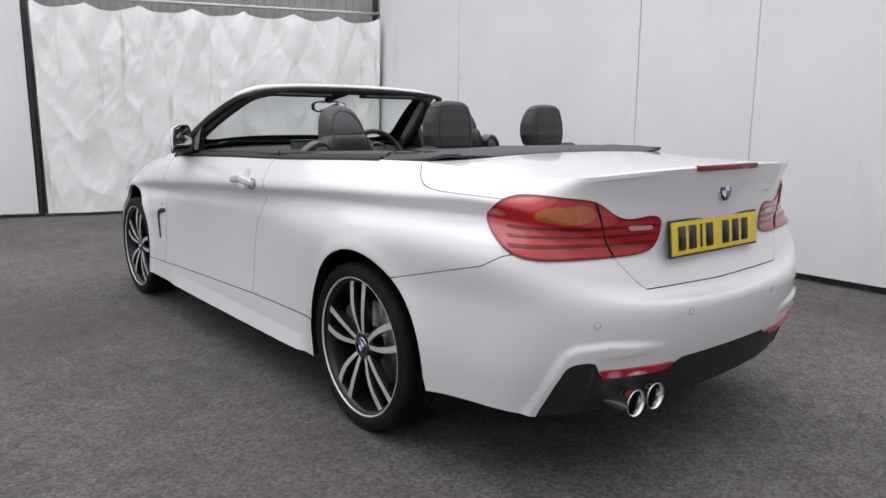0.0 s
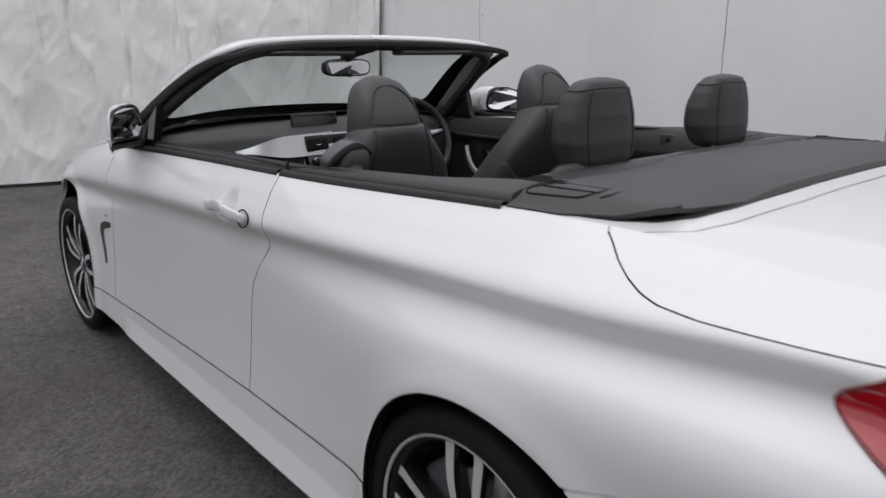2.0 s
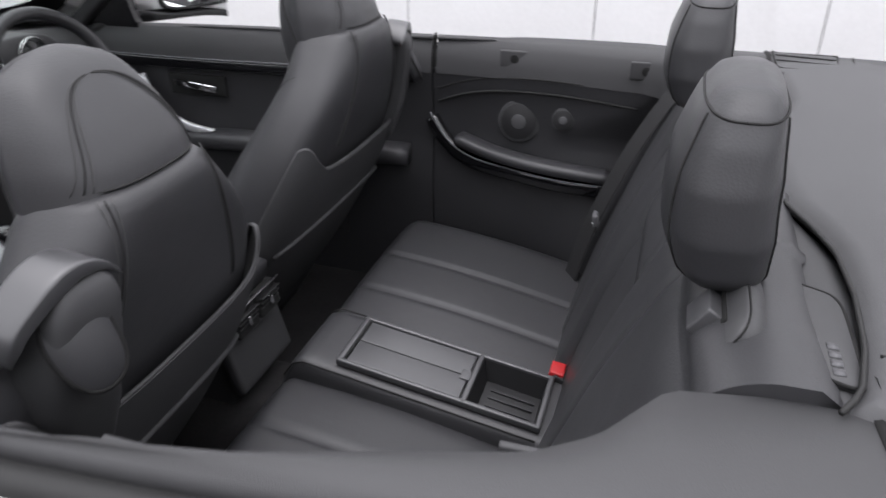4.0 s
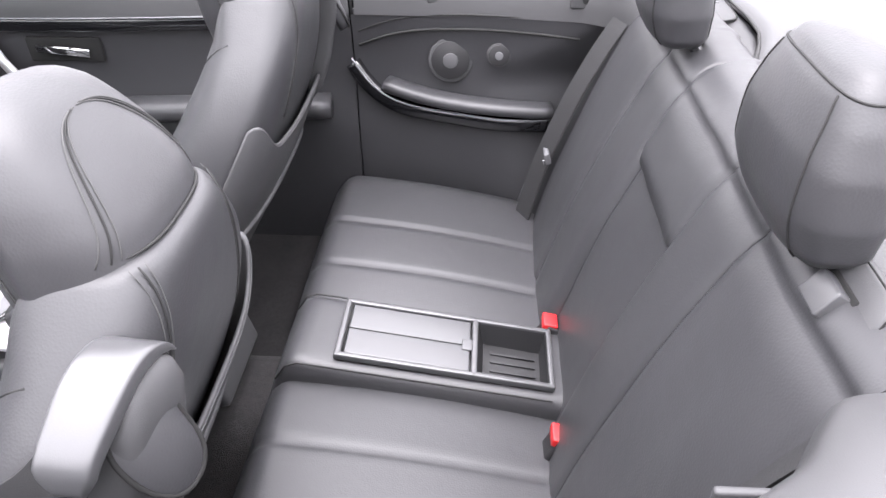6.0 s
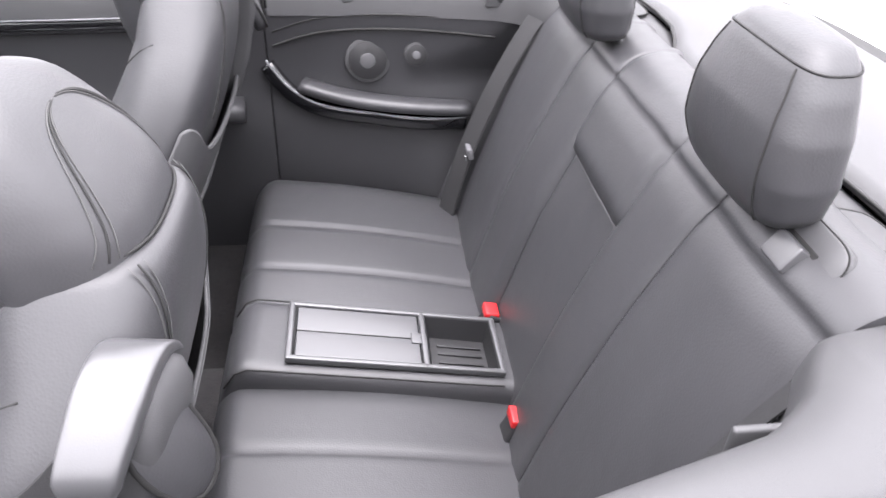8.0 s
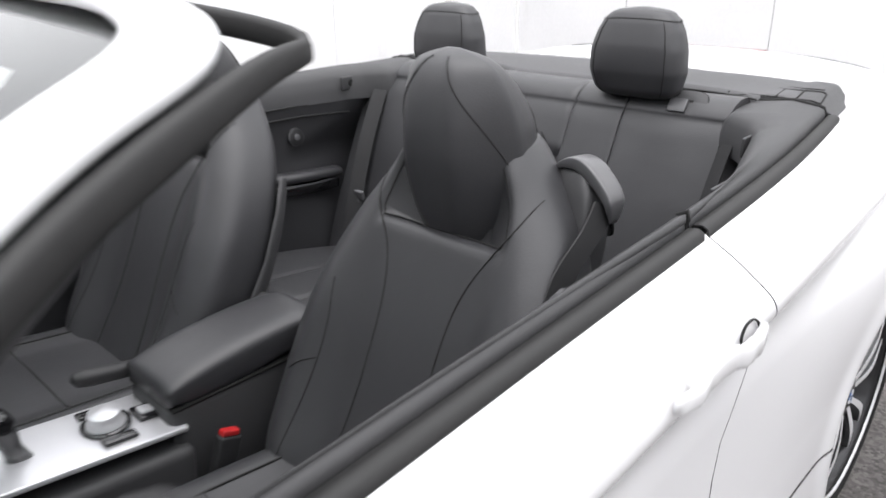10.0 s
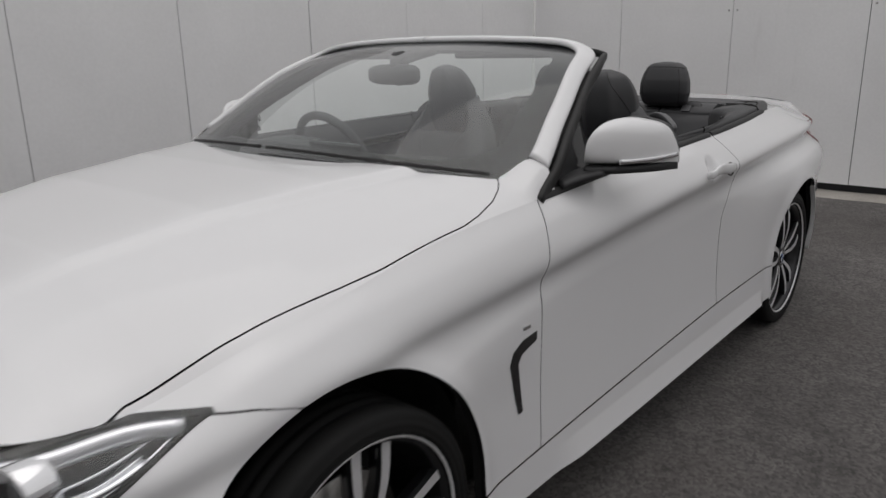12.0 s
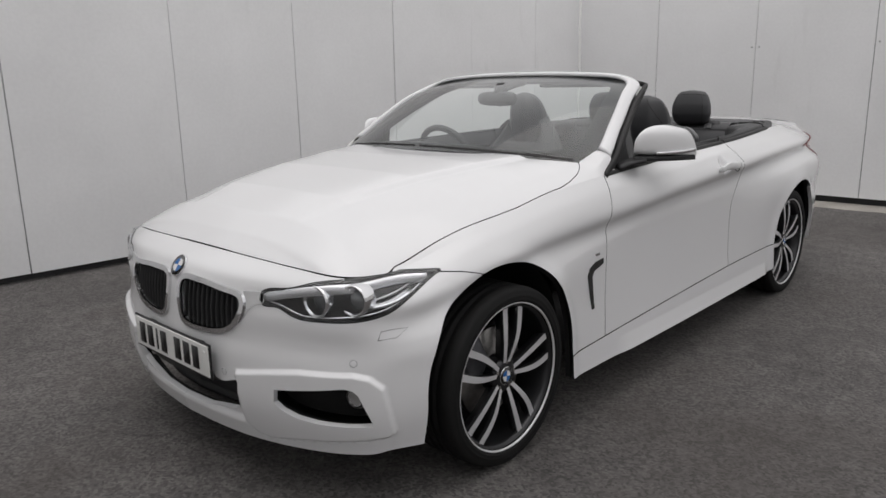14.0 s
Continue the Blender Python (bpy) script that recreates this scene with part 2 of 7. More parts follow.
def grid_faces(n, m, wrap=False, base=0):
    out = []
    for i in range(n - 1):
        for j in range(m if wrap else m - 1):
            k = (j + 1) % m
            out.append((base + i * m + j, base + i * m + k, base + (i + 1) * m + k, base + (i + 1) * m + j))
    return out


def sheet(name, P, material, parent=None, label="", thick=0.0, smooth=True):
    """A grid of points as a surface; thick gives it a body along its normals, with rounded-off sides."""
    P = np.asarray(P, float)
    n, m = P.shape[:2]
    verts, faces = list(P.reshape(-1, 3)), grid_faces(n, m)
    if thick:
        a, b = np.gradient(P, axis=0), np.gradient(P, axis=1)
        nr = np.cross(a, b)
        nr /= np.linalg.norm(nr, axis=2, keepdims=True) + 1e-9
        back = P - nr * thick
        k = len(verts)
        verts += list(back.reshape(-1, 3))
        faces += [tuple(k + i for i in reversed(f)) for f in faces]
        rim = [(0, j) for j in range(m)] + [(i, m - 1) for i in range(1, n)] + [(n - 1, j) for j in range(m - 2, -1, -1)] + [(i, 0) for i in range(n - 2, 0, -1)]
        e0 = len(verts)
        verts += [P[i, j] for i, j in rim] + [back[i, j] for i, j in rim]
        q = len(rim)
        faces += [(e0 + i, e0 + q + i, e0 + q + (i + 1) % q, e0 + (i + 1) % q) for i in range(q)]
    return link_mesh(name, verts, faces, material, parent, label, smooth)


def tube_data(rings, cap=True):
    rings = np.asarray(rings, float)
    n, m = rings.shape[:2]
    verts, faces = list(rings.reshape(-1, 3)), grid_faces(n, m, wrap=True)
    if cap:
        faces += [tuple(range(m))[::-1], tuple((n - 1) * m + j for j in range(m))]
    return verts, faces


def tube(name, rings, material, parent=None, label="", cap=True, smooth=True):
    v, f = tube_data(rings, cap)
    return link_mesh(name, v, f, material, parent, label, smooth)


def frames(path, up=(0, 0, 1)):
    path = np.asarray(path, float)
    t = np.gradient(path, axis=0)
    t /= np.linalg.norm(t, axis=1, keepdims=True) + 1e-12
    side = np.cross(t, up)
    side /= np.linalg.norm(side, axis=1, keepdims=True) + 1e-12
    return path, side, np.cross(side, t)


def smooth_path(pts, n=40, closed=False):
    p = np.asarray(pts, float)
    if closed:
        k = len(p)
        p = np.vstack([p[-3:], p, p[:3]])
    t = np.r_[0, np.cumsum(np.linalg.norm(np.diff(p, axis=0), axis=1) ** 0.7 + 1e-6)]
    if closed:
        return cubic(t, p, np.linspace(t[3], t[3 + k], n, endpoint=False))
    return cubic(t, p, np.linspace(0, t[-1], n))


def sweep(name, path, section, material, parent=None, label="", up=(0, 0, 1), scale=None, cap=True):
    """A closed section (side, up) carried along a path."""
    path, s, u = frames(path, up)
    k = np.ones(len(path)) if scale is None else np.asarray(scale)
    rings = [[path[i] + s[i] * a * k[i] + u[i] * b * k[i] for a, b in section] for i in range(len(path))]
    return tube(name, rings, material, parent, label, cap)


def circle(r, n=8, r2=None):
    return [(r * math.cos(2 * math.pi * i / n), (r2 or r) * math.sin(2 * math.pi * i / n)) for i in range(n)]


def sq(a, b, n=24, e=4.0):
    """A superellipse section of half sizes a, b."""
    out = []
    for i in range(n):
        c, s = math.cos(2 * math.pi * i / n), math.sin(2 * math.pi * i / n)
        out.append((a * math.copysign(abs(c) ** (2 / e), c), b * math.copysign(abs(s) ** (2 / e), s)))
    return out


def wire(name, path, r, material, parent=None, label="", n=6, up=(0, 0, 1)):
    return sweep(name, path, circle(r, n), material, parent, label, up)


def block(name, size, center, material, parent=None, label="", r=0.01, seg=3, rot=(0, 0, 0)):
    """A bevelled box."""
    bm = bmesh.new()
    bmesh.ops.create_cube(bm, size=1)
    bmesh.ops.scale(bm, vec=size, verts=bm.verts)
    if r:
        bmesh.ops.bevel(bm, geom=bm.edges, offset=min(r, min(size) * 0.45), segments=seg, affect="EDGES", profile=0.6)
    bmesh.ops.transform(bm, matrix=pose(*center, *rot), verts=bm.verts)
    ob = part(name, bm, material, parent, label)
    return ob


def disc(name, center, normal, r, depth, material, parent=None, label="", n=32, bevel=0.25):
    """A round plate with a bevelled rim, facing along normal."""
    nrm = Vector(normal).normalized()
    q = nrm.to_track_quat("Z", "Y").to_matrix()
    prof = [(r, -depth), (r, -depth * bevel), (r * 0.985, -depth * bevel * 0.3), (r - depth * bevel, 0), (0.0005, 0)]
    rings = []
    for rr, h in prof:
        rings.append([Vector(center) + q @ Vector((rr * math.cos(2 * math.pi * i / n), rr * math.sin(2 * math.pi * i / n), h)) for i in range(n)])
    return tube(name, rings, material, parent, label)


def lathe(name, prof, material, parent=None, label="", n=72, axis="x"):
    """prof: (radius, along the axis). The axis runs along x."""
    rings = []
    for r, a in prof:
        rings.append([(a, r * math.cos(2 * math.pi * i / n), r * math.sin(2 * math.pi * i / n)) for i in range(n)])
    return tube(name, rings, material, parent, label, cap=False)


# ---- the yard ----
gx, gy = np.meshgrid(np.r_[-200, np.linspace(-9, 6, 76), 200], np.r_[-200, np.linspace(-9, 9, 91), 200], indexing="ij")
gz = np.array([[0.0 if abs(a) > 100 or abs(b) > 100 else 0.004 * noise.noise((a * 0.9, b * 0.9, 3.0)) + 0.002 * noise.noise((a * 4, b * 4, 7.0)) - 0.005
               for a, b in zip(ra, rb)] for ra, rb in zip(gx, gy)])
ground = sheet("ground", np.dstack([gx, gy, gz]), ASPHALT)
tagged(ground, "worn dark grey asphalt yard with oil stains", "ground", "", "structure")

SOUTH = -5.10
COR = Vector((3.45, 4.86, 0))                       # north-east corner
SEC = Vector((3.05, SOUTH, 0))                      # south-east corner
NDIR = Vector((-0.951, 0.309, 0)).normalized()      # the north wall runs askew


def panel_wall(name, start, along, length, height, cuts, label, low=0.05):
    """A wall of upright sheets side by side, with narrow joints and fixing screws; each sheet is a part."""
    wall = empty(name, None, label, "wall", "", "structure")
    along = Vector(along).normalized()
    out = Vector((-along.y, along.x, 0))
    if out.dot(Vector((-1, 0, 0)) - Vector(start) - along * length / 2) > 0:
        out = -out
    for i, (a, b) in enumerate(zip([0] + cuts, cuts + [length])):
        w = b - a - 0.006
        lean = 0.003 * math.sin(i * 2.3)
        nx, nz = 5, 9
        P = np.zeros((nx, nz, 3))
        for k in range(nx):
            for j in range(nz):
                u, v = a + 0.003 + w * k / (nx - 1), low + (height - low) * j / (nz - 1)
                o = lean + 0.005 * noise.noise((u * 1.7, v * 1.3, i * 5.1))
                c = Vector(start) + along * u + out * o
                P[k, j] = c.x, c.y, v
        sheet("panel", P, WALLM, wall, thick=0.012)
        for v in (1.66, 2.6):
            for u in (a + 0.04, b - 0.04):
                if (i + int(u * 10)) % 2:
                    c = Vector(start) + along * u + out * (-0.008)
                    disc("screw", (c.x, c.y, v), -out, 0.009, 0.006, CLAD, wall, n=8)
    c0, c1 = Vector(start) + out * 0.07, Vector(start) + along * length + out * 0.07
    P = [[(c0.x, c0.y, 0.0), (c0.x, c0.y, height)], [(c1.x, c1.y, 0.0), (c1.x, c1.y, height)]]
    sheet("backing", P, POSTM, wall, thick=0.03, smooth=False)
    return wall


wall_east = panel_wall("wall_east", SEC, COR - SEC, (COR - SEC).length, 2.85,
                       [0.93, 2.07, 3.22, 4.40, 5.54, 6.76, 8.2], "white sheet panel wall with upright joints and screws")
wall_south = panel_wall("wall_south", SEC, (-1, 0, 0), 10.6, 2.85, [1.11, 2.28, 3.45, 4.62, 5.79, 6.96, 8.13, 9.3],
                        "white sheet panel wall over a dark gap at its foot", low=0.085)
# unseen west wall, added to close the yard and reflect in the car
wall_west = panel_wall("wall_west", (-7.5, 9.5, 0), (0, -1, 0), 14.7, 2.85, [2.4, 4.8, 7.2, 9.6, 12.0], "plain white sheet panel wall added out of view")
block("corner_trim", (0.035, 0.035, 2.8), (SEC.x - 0.014, SEC.y + 0.014, 1.45), TARPM, wall_east, "pale trim strip in the corner", r=0.006)
# broken concrete strip along the south wall
nx, ny = 180, 6
P = np.zeros((nx, ny, 3))
for i in range(nx):
    x = -7.4 + (SEC.x + 7.36) * i / (nx - 1)
    edge = SOUTH + 0.28 + 0.05 * noise.noise((x * 1.3, 0, 5)) + 0.025 * noise.noise((x * 7, 0, 8))
    for j in range(ny):
        y = SOUTH - 0.05 + (edge - SOUTH + 0.05) * j / (ny - 1)
        P[i, j] = x, y, (0.016 if j < ny - 1 else -0.012) + 0.004 * noise.noise((x * 5, y * 9, 2))
kerb = tagged(sheet("kerb", P, KERBM), "worn pale concrete strip along the wall foot", "kerb", "", "structure")

# the askew north wall: cladding behind, a hung tarpaulin, a white sheet door
wall_north = empty("wall_north", None, "grey corrugated cladding wall behind a hung tarpaulin", "wall", "", "structure")
NOUT = Vector((NDIR.y, -NDIR.x, 0))
if NOUT.y > 0:
    NOUT = -NOUT
us = np.linspace(-0.2, 11, 449)
prof = np.array([0.012 if (u * 10) % 2 < 1.2 else -0.012 for u in us])
P = np.array([[[*(COR + NDIR * float(u) - NOUT * (0.30 - float(o))).xy, z] for z in (0.0, 5.0)] for u, o in zip(us, prof)])
sheet("cladding", P, CLAD, wall_north, smooth=False)
TARP_L = 4.28
P = np.array([[[*(COR + NDIR * (TARP_L + 0.06 + 6.6 * k / 6) + NOUT * (0.004 * math.sin(k * 2.1) - 0.02)).xy, 0.04 + 2.9 * j / 4] for j in range(5)] for k in range(7)])
sheet("sheet_door", P, WALLM, wall_north, "white sheet door panel beside the tarpaulin", thick=0.03)
p0 = COR + NDIR * (TARP_L + 0.03) - NOUT * 0.04
block("door_post", (0.05, 0.05, 2.95), (p0.x, p0.y, 1.475), POSTM, wall_north, "dark door post", r=0.004)
p0 = COR + NDIR * 0.06 - NOUT * 0.06
block("corner_post", (0.06, 0.06, 2.9), (p0.x, p0.y, 1.45), POSTM, wall_north, "dark corner post", r=0.004)

# tarpaulin on hooks under a rail
tarp = empty("tarpaulin", None, "creased white tarpaulin sheet hung on hooks from a rail", "tarpaulin")
nu, nv = 260, 120
HOOKS = [0.05, 0.62, 1.2, 1.83, 2.45, 3.05, 3.65, 4.2]
P = np.zeros((nu, nv, 3))
for i in range(nu):
    u = 0.05 + (TARP_L - 0.1) * i / (nu - 1)
    near = min(abs(u - h) for h in HOOKS)
    for j in range(nv):
        v = j / (nv - 1)
        sag = 0.12 * (1 - math.exp(-(near / 0.13) ** 1.2)) * (0.6 + 0.4 * noise.noise((u * 3, 1, 5)))
        top = 2.52 - sag
        z = 0.035 + (top - 0.035) * v
        hookf = math.exp(-(near / 0.10) ** 2) * v ** 3
        hk = min(HOOKS, key=lambda h_: abs(u - h_))
        pull = math.exp(-((u - hk) / (0.05 + 0.22 * (1 - v))) ** 2) * v
        drape = 0.022 * math.sin(u * 10.3 + 1.5 * noise.noise((u * 1.3, z * 0.4, 2))) * (0.25 + 0.75 * v ** 2)
        crease = 0.036 * (1 - abs(noise.noise((u * 1.6 + z * 0.5, z * 0.55 - u * 0.3, 9))) * 2) + 0.020 * (1 - abs(noise.noise((u * 4.2 - z * 1.1, z * 1.3 + u, 4))) * 2) \
            + 0.009 * (1 - abs(noise.noise((u * 9 + z * 3, z * 4 - u * 2, 14))) * 2)
        vee = 0.034 * abs(math.sin(math.pi * (near / 0.30 + (1 - v) * 3.2))) * math.exp(-((1 - v) / 0.22) ** 2)
        fold = drape + crease + 0.050 * pull + vee
        c = COR + NDIR * u + NOUT * (fold + 0.02 * hookf)
        P[i, j] = c.x, c.y, z
sheet("cloth", P, TARPM, tarp, thick=0.004)
r0, r1 = COR + NDIR * 0.0 - NOUT * 0.02, COR + NDIR * (TARP_L + 0.1) - NOUT * 0.02
sweep("rail", [(*r0.lerp(r1, k / 6).xy, 2.60) for k in range(7)], sq(0.018, 0.018, 12), SATIN, tarp, "pale perforated metal rail")
for h in HOOKS:
    c = COR + NDIR * h
    wire("hook", [(*(c - NOUT * 0.02).xy, 2.62), (*(c + NOUT * 0.01).xy, 2.60), (*(c + NOUT * 0.015).xy, 2.54), (*c.xy, 2.50)], 0.006, CLAD, tarp)
    disc("eyelet", (*(c + NOUT * 0.03).xy, 2.49), NOUT, 0.016, 0.006, SATIN, tarp, n=12)

# ---- the car's outer skin: seven lengthwise lines, lofted from the nose round the side to the tail ----
STATIONS = [1.80, 1.60, 1.405, 1.10, 0.75, 0.30, -0.20, -0.65, -1.05, -1.42, -1.75, -2.05]


def line(yf, zf, nf, yr, zr, nr, w, z):
    """One lengthwise line of the left half: a rounded nose, twelve stations along the side, a rounded tail."""
    w0, w1 = w[0], w[-1]
    pts = []
    for a in (0, 22, 45, 68):
        c, s = math.cos(radians(a)), math.sin(radians(a))
        pts.append((w0 * s ** (2 / nf), STATIONS[0] + (yf - STATIONS[0]) * c ** (2 / nf), zf + (z[0] - zf) * s * s))
    pts += list(zip(w, STATIONS, z))
    for a in (68, 45, 22, 0):
        c, s = math.cos(radians(a)), math.sin(radians(a))
        pts.append((w1 * s ** (2 / nr), STATIONS[-1] + (yr - STATIONS[-1]) * c ** (2 / nr), zr + (z[-1] - zr) * s * s))
    return np.array(pts)


LINES = []
LINES.append(line(2.15, 0.20, 2.0, -2.36, 0.255, 2.3,
         [.83, .87, .892, .905, .903, .902, .902, .903, .905, .895, .885, .83],
         [.215, .22, .215, .212, .208, .205, .205, .207, .215, .24, .275, .29]))
LINES.append(line(2.19, 0.34, 2.0, -2.42, 0.42, 2.3,
         [.85, .885, .90, .90, .893, .89, .89, .893, .90, .912, .90, .845],
         [.33, .34, .34, .34, .335, .335, .34, .345, .35, .37, .42, .43]))
LINES.append(line(2.195, 0.46, 2.0, -2.445, 0.585, 2.3,
         [.85, .885, .90, .895, .882, .878, .878, .883, .90, .912, .895, .842],
         [.47, .50, .52, .50, .47, .46, .46, .47, .50, .54, .60, .61]))
LINES.append(line(2.18, 0.58, 2.0, -2.375, 0.655, 2.3,
         [.84, .875, .89, .888, .872, .866, .866, .872, .895, .91, .885, .835],
         [.57, .60, .615, .665, .70, .72, .735, .75, .77, .80, .82, .81]))
LINES.append(line(2.165, 0.69, 2.1, -2.345, 0.80, 2.3,
         [.82, .852, .868, .88, .884, .886, .885, .884, .88, .868, .84, .778],
         [.68, .725, .76, .79, .81, .84, .865, .885, .905, .92, .93, .93]))
LINES.append(line(2.135, 0.755, 2.4, -2.365, 0.93, 2.4,
         [.78, .82, .838, .855, .862, .858, .85, .842, .832, .808, .775, .725],
         [.73, .785, .825, .87, .90, .925, .943, .955, .968, .982, .985, .972]))
LINES.append(line(2.046, 0.800, 3.3, -2.39, 1.04, 3.0,
         [.715, .765, .79, .805, .822, .815, .80, .785, .765, .725, .69, .655],
         [.765, .825, .87, .93, .965, .985, 1.0, 1.01, 1.025, 1.035, 1.03, 1.01]))

under = LINES[4].copy()                            # the hollow just under the waist fold
under[:, 2] -= 0.042
under[4:16, 0] -= 0.017 * np.array([0.2, 0.25, 0.35, 0.7, 1, 1, 1, 1, 1, 1, 1, 1])
under[:4, 1] += 0.008
under[16:, 1] += 0.004
LINES.insert(4, under)


def cubic(t, p, tt):
    """A natural cubic spline through the points p at t, at the places tt."""
    n, h = len(t), np.diff(t)
    a, b = np.eye(n), np.zeros((n,) + p.shape[1:])
    for i in range(1, n - 1):
        a[i, i - 1:i + 2] = h[i - 1], 2 * (h[i - 1] + h[i]), h[i]
        b[i] = 6 * ((p[i + 1] - p[i]) / h[i] - (p[i] - p[i - 1]) / h[i - 1])
    m = np.linalg.solve(a, b)
    k = np.clip(np.searchsorted(t, tt) - 1, 0, n - 2)
    hk = h[k][:, None]
    u, v = (t[k + 1] - tt)[:, None], (tt - t[k])[:, None]
    return (m[k] * u ** 3 + m[k + 1] * v ** 3) / (6 * hk) + (p[k] / hk - m[k] * hk / 6) * u + (p[k + 1] / hk - m[k + 1] * hk / 6) * v


CHORD = np.r_[0, np.cumsum(np.linalg.norm(np.diff(LINES[3][:, :2], axis=0), axis=1))]
NU, NV = 880, 180
U = np.linspace(0, CHORD[-1], NU)
ROWPTS = np.array([cubic(CHORD, l, U) for l in LINES])
VT = np.r_[0, np.cumsum(np.mean(np.linalg.norm(np.diff(ROWPTS[:, NU // 9:-(NU // 9)], axis=0), axis=2), axis=1))]
V = np.linspace(0, VT[-1], NV)


def loft(rows, t, tt):
    """Hermite interpolation across the lines."""
    d = np.gradient(rows, t, axis=0)
    k = np.clip(np.searchsorted(t, tt) - 1, 0, len(t) - 2)
    h = (t[k + 1] - t[k])[:, None, None]
    x = ((tt - t[k])[:, None, None]) / h
    return (rows[k] * (2 * x ** 3 - 3 * x ** 2 + 1) + d[k] * h * (x ** 3 - 2 * x ** 2 + x)
            + rows[k + 1] * (3 * x ** 2 - 2 * x ** 3) + d[k + 1] * h * (x ** 3 - x ** 2))


SKIN = loft(ROWPTS, VT, V)                      # NV x NU x 3, left half with x positive
SKIN[:, 0, 0] = SKIN[:, -1, 0] = 0
SKIN[:, :, 0] = np.maximum(SKIN[:, :, 0], 0)
gu, gv = np.gradient(SKIN, axis=1), np.gradient(SKIN, axis=0)
SKIN_N = np.cross(gu, gv)
SKIN_N /= np.linalg.norm(SKIN_N, axis=2, keepdims=True) + 1e-9
if SKIN_N[NV // 2, NU // 2, 0] < 0:
    SKIN_N = -SKIN_N
SX, SY, SZ = SKIN[:, :, 0], SKIN[:, :, 1], SKIN[:, :, 2]


def edge_w(y):
    """Half width and height of the top line at y along the side and the ends."""
    top = ROWPTS[7]
    return np.interp(-np.asarray(y), -top[:, 1], top[:, 0]), np.interp(-np.asarray(y), -top[:, 1], top[:, 2])


# ---- cutting panels out of the skin ----
def sd_poly(px, py, pts):
    """Signed distance to a polygon, negative inside."""
    pts = np.asarray(pts, float)
    d, inside = np.full(px.shape, 9.0), np.zeros(px.shape, bool)
    for a, b in zip(pts, np.roll(pts, -1, axis=0)):
        e = b - a
        t = np.clip(((px - a[0]) * e[0] + (py - a[1]) * e[1]) / (e @ e + 1e-12), 0, 1)
        d = np.minimum(d, np.hypot(px - a[0] - t * e[0], py - a[1] - t * e[1]))
        if a[1] != b[1]:
            cross = (py < a[1]) != (py < b[1])
            inside ^= cross & (px < a[0] + (py - a[1]) * e[0] / (b[1] - a[1]))
    return np.where(inside, -d, d)


def rounded(pts, n=60):
    return smooth_path([(a, b) for a, b in pts], n, closed=True)


SKIN_FACES = [0]


def clip(P, F, flange=0.012, N=None, both=False):
    """The part of the grid P where F < 0, cut cleanly along F = 0, with edges turned inwards. Returns verts, faces."""
    n, m = F.shape
    F = np.where(np.abs(F) < 1e-6, -1e-6, F)
    pts, val = P.reshape(-1, 3), F.reshape(-1)
    nrm = N.reshape(-1, 3)
    idx = np.arange(n * m).reshape(n, m)
    quads = np.stack([idx[:-1, :-1], idx[:-1, 1:], idx[1:, 1:], idx[1:, :-1]], axis=-1).reshape(-1, 4)
    neg = (val[quads] < 0).sum(axis=1)
    faces = [tuple(q) for q in quads[neg == 4]]
    extra, enrm, key = [], [], {}
    for q in quads[(neg > 0) & (neg < 4)]:
        poly = []
        for a, b in zip(q, np.roll(q, -1)):
            if val[a] < 0:
                poly.append(a)
            if (val[a] < 0) != (val[b] < 0):
                k = (min(a, b), max(a, b))
                if k not in key:
                    t = val[k[0]] / (val[k[0]] - val[k[1]])
                    key[k] = n * m + len(extra)
                    extra.append(pts[k[0]] + t * (pts[k[1]] - pts[k[0]]))
                    enrm.append(nrm[k[0]] + t * (nrm[k[1]] - nrm[k[0]]))
                poly.append(key[k])
        if len(poly) > 2:
            faces.append(tuple(poly))
    allp = np.vstack([pts, np.array(extra).reshape(-1, 3)])
    alln = np.vstack([nrm, np.array(enrm).reshape(-1, 3)])
    used = sorted({i for f in faces for i in f})
    remap = {k: i for i, k in enumerate(used)}
    verts, norms = allp[used], alln[used]
    faces = [tuple(remap[i] for i in f) for f in faces]
    SKIN_FACES[0] = len(faces)
    if flange:
        count = {}
        for f in faces:
            for a, b in zip(f, f[1:] + f[:1]):
                count[(min(a, b), max(a, b))] = count.get((min(a, b), max(a, b)), 0) + 1
        rim = [(a, b) for f in faces for a, b in zip(f, f[1:] + f[:1]) if count[(min(a, b), max(a, b))] == 1
               and not (abs(verts[a][0]) < 1e-4 and abs(verts[b][0]) < 1e-4)]
        vs, nsn = list(verts), {}
        for a, b in rim:
            for i in (a, b):
                if i not in nsn:
                    nsn[i] = len(vs)
                    vs += [verts[i], verts[i] - norms[i] * flange]
            faces.append((nsn[b], nsn[a], nsn[a] + 1, nsn[b] + 1))
        verts = np.array(vs)
    return np.array(verts), faces


def both_halves(verts, faces, side):
    """side: -1 left, 1 right, 0 both in one mesh. The skin is drawn with x positive."""
    if side == 1:
        return verts, faces
    left = verts * np.array([-1, 1, 1])
    lf = [f[::-1] for f in faces]
    if side == -1:
        return left, lf
    k = len(verts)
    return np.vstack([verts, left]), list(faces) + [tuple(k + i for i in f) for f in lf]


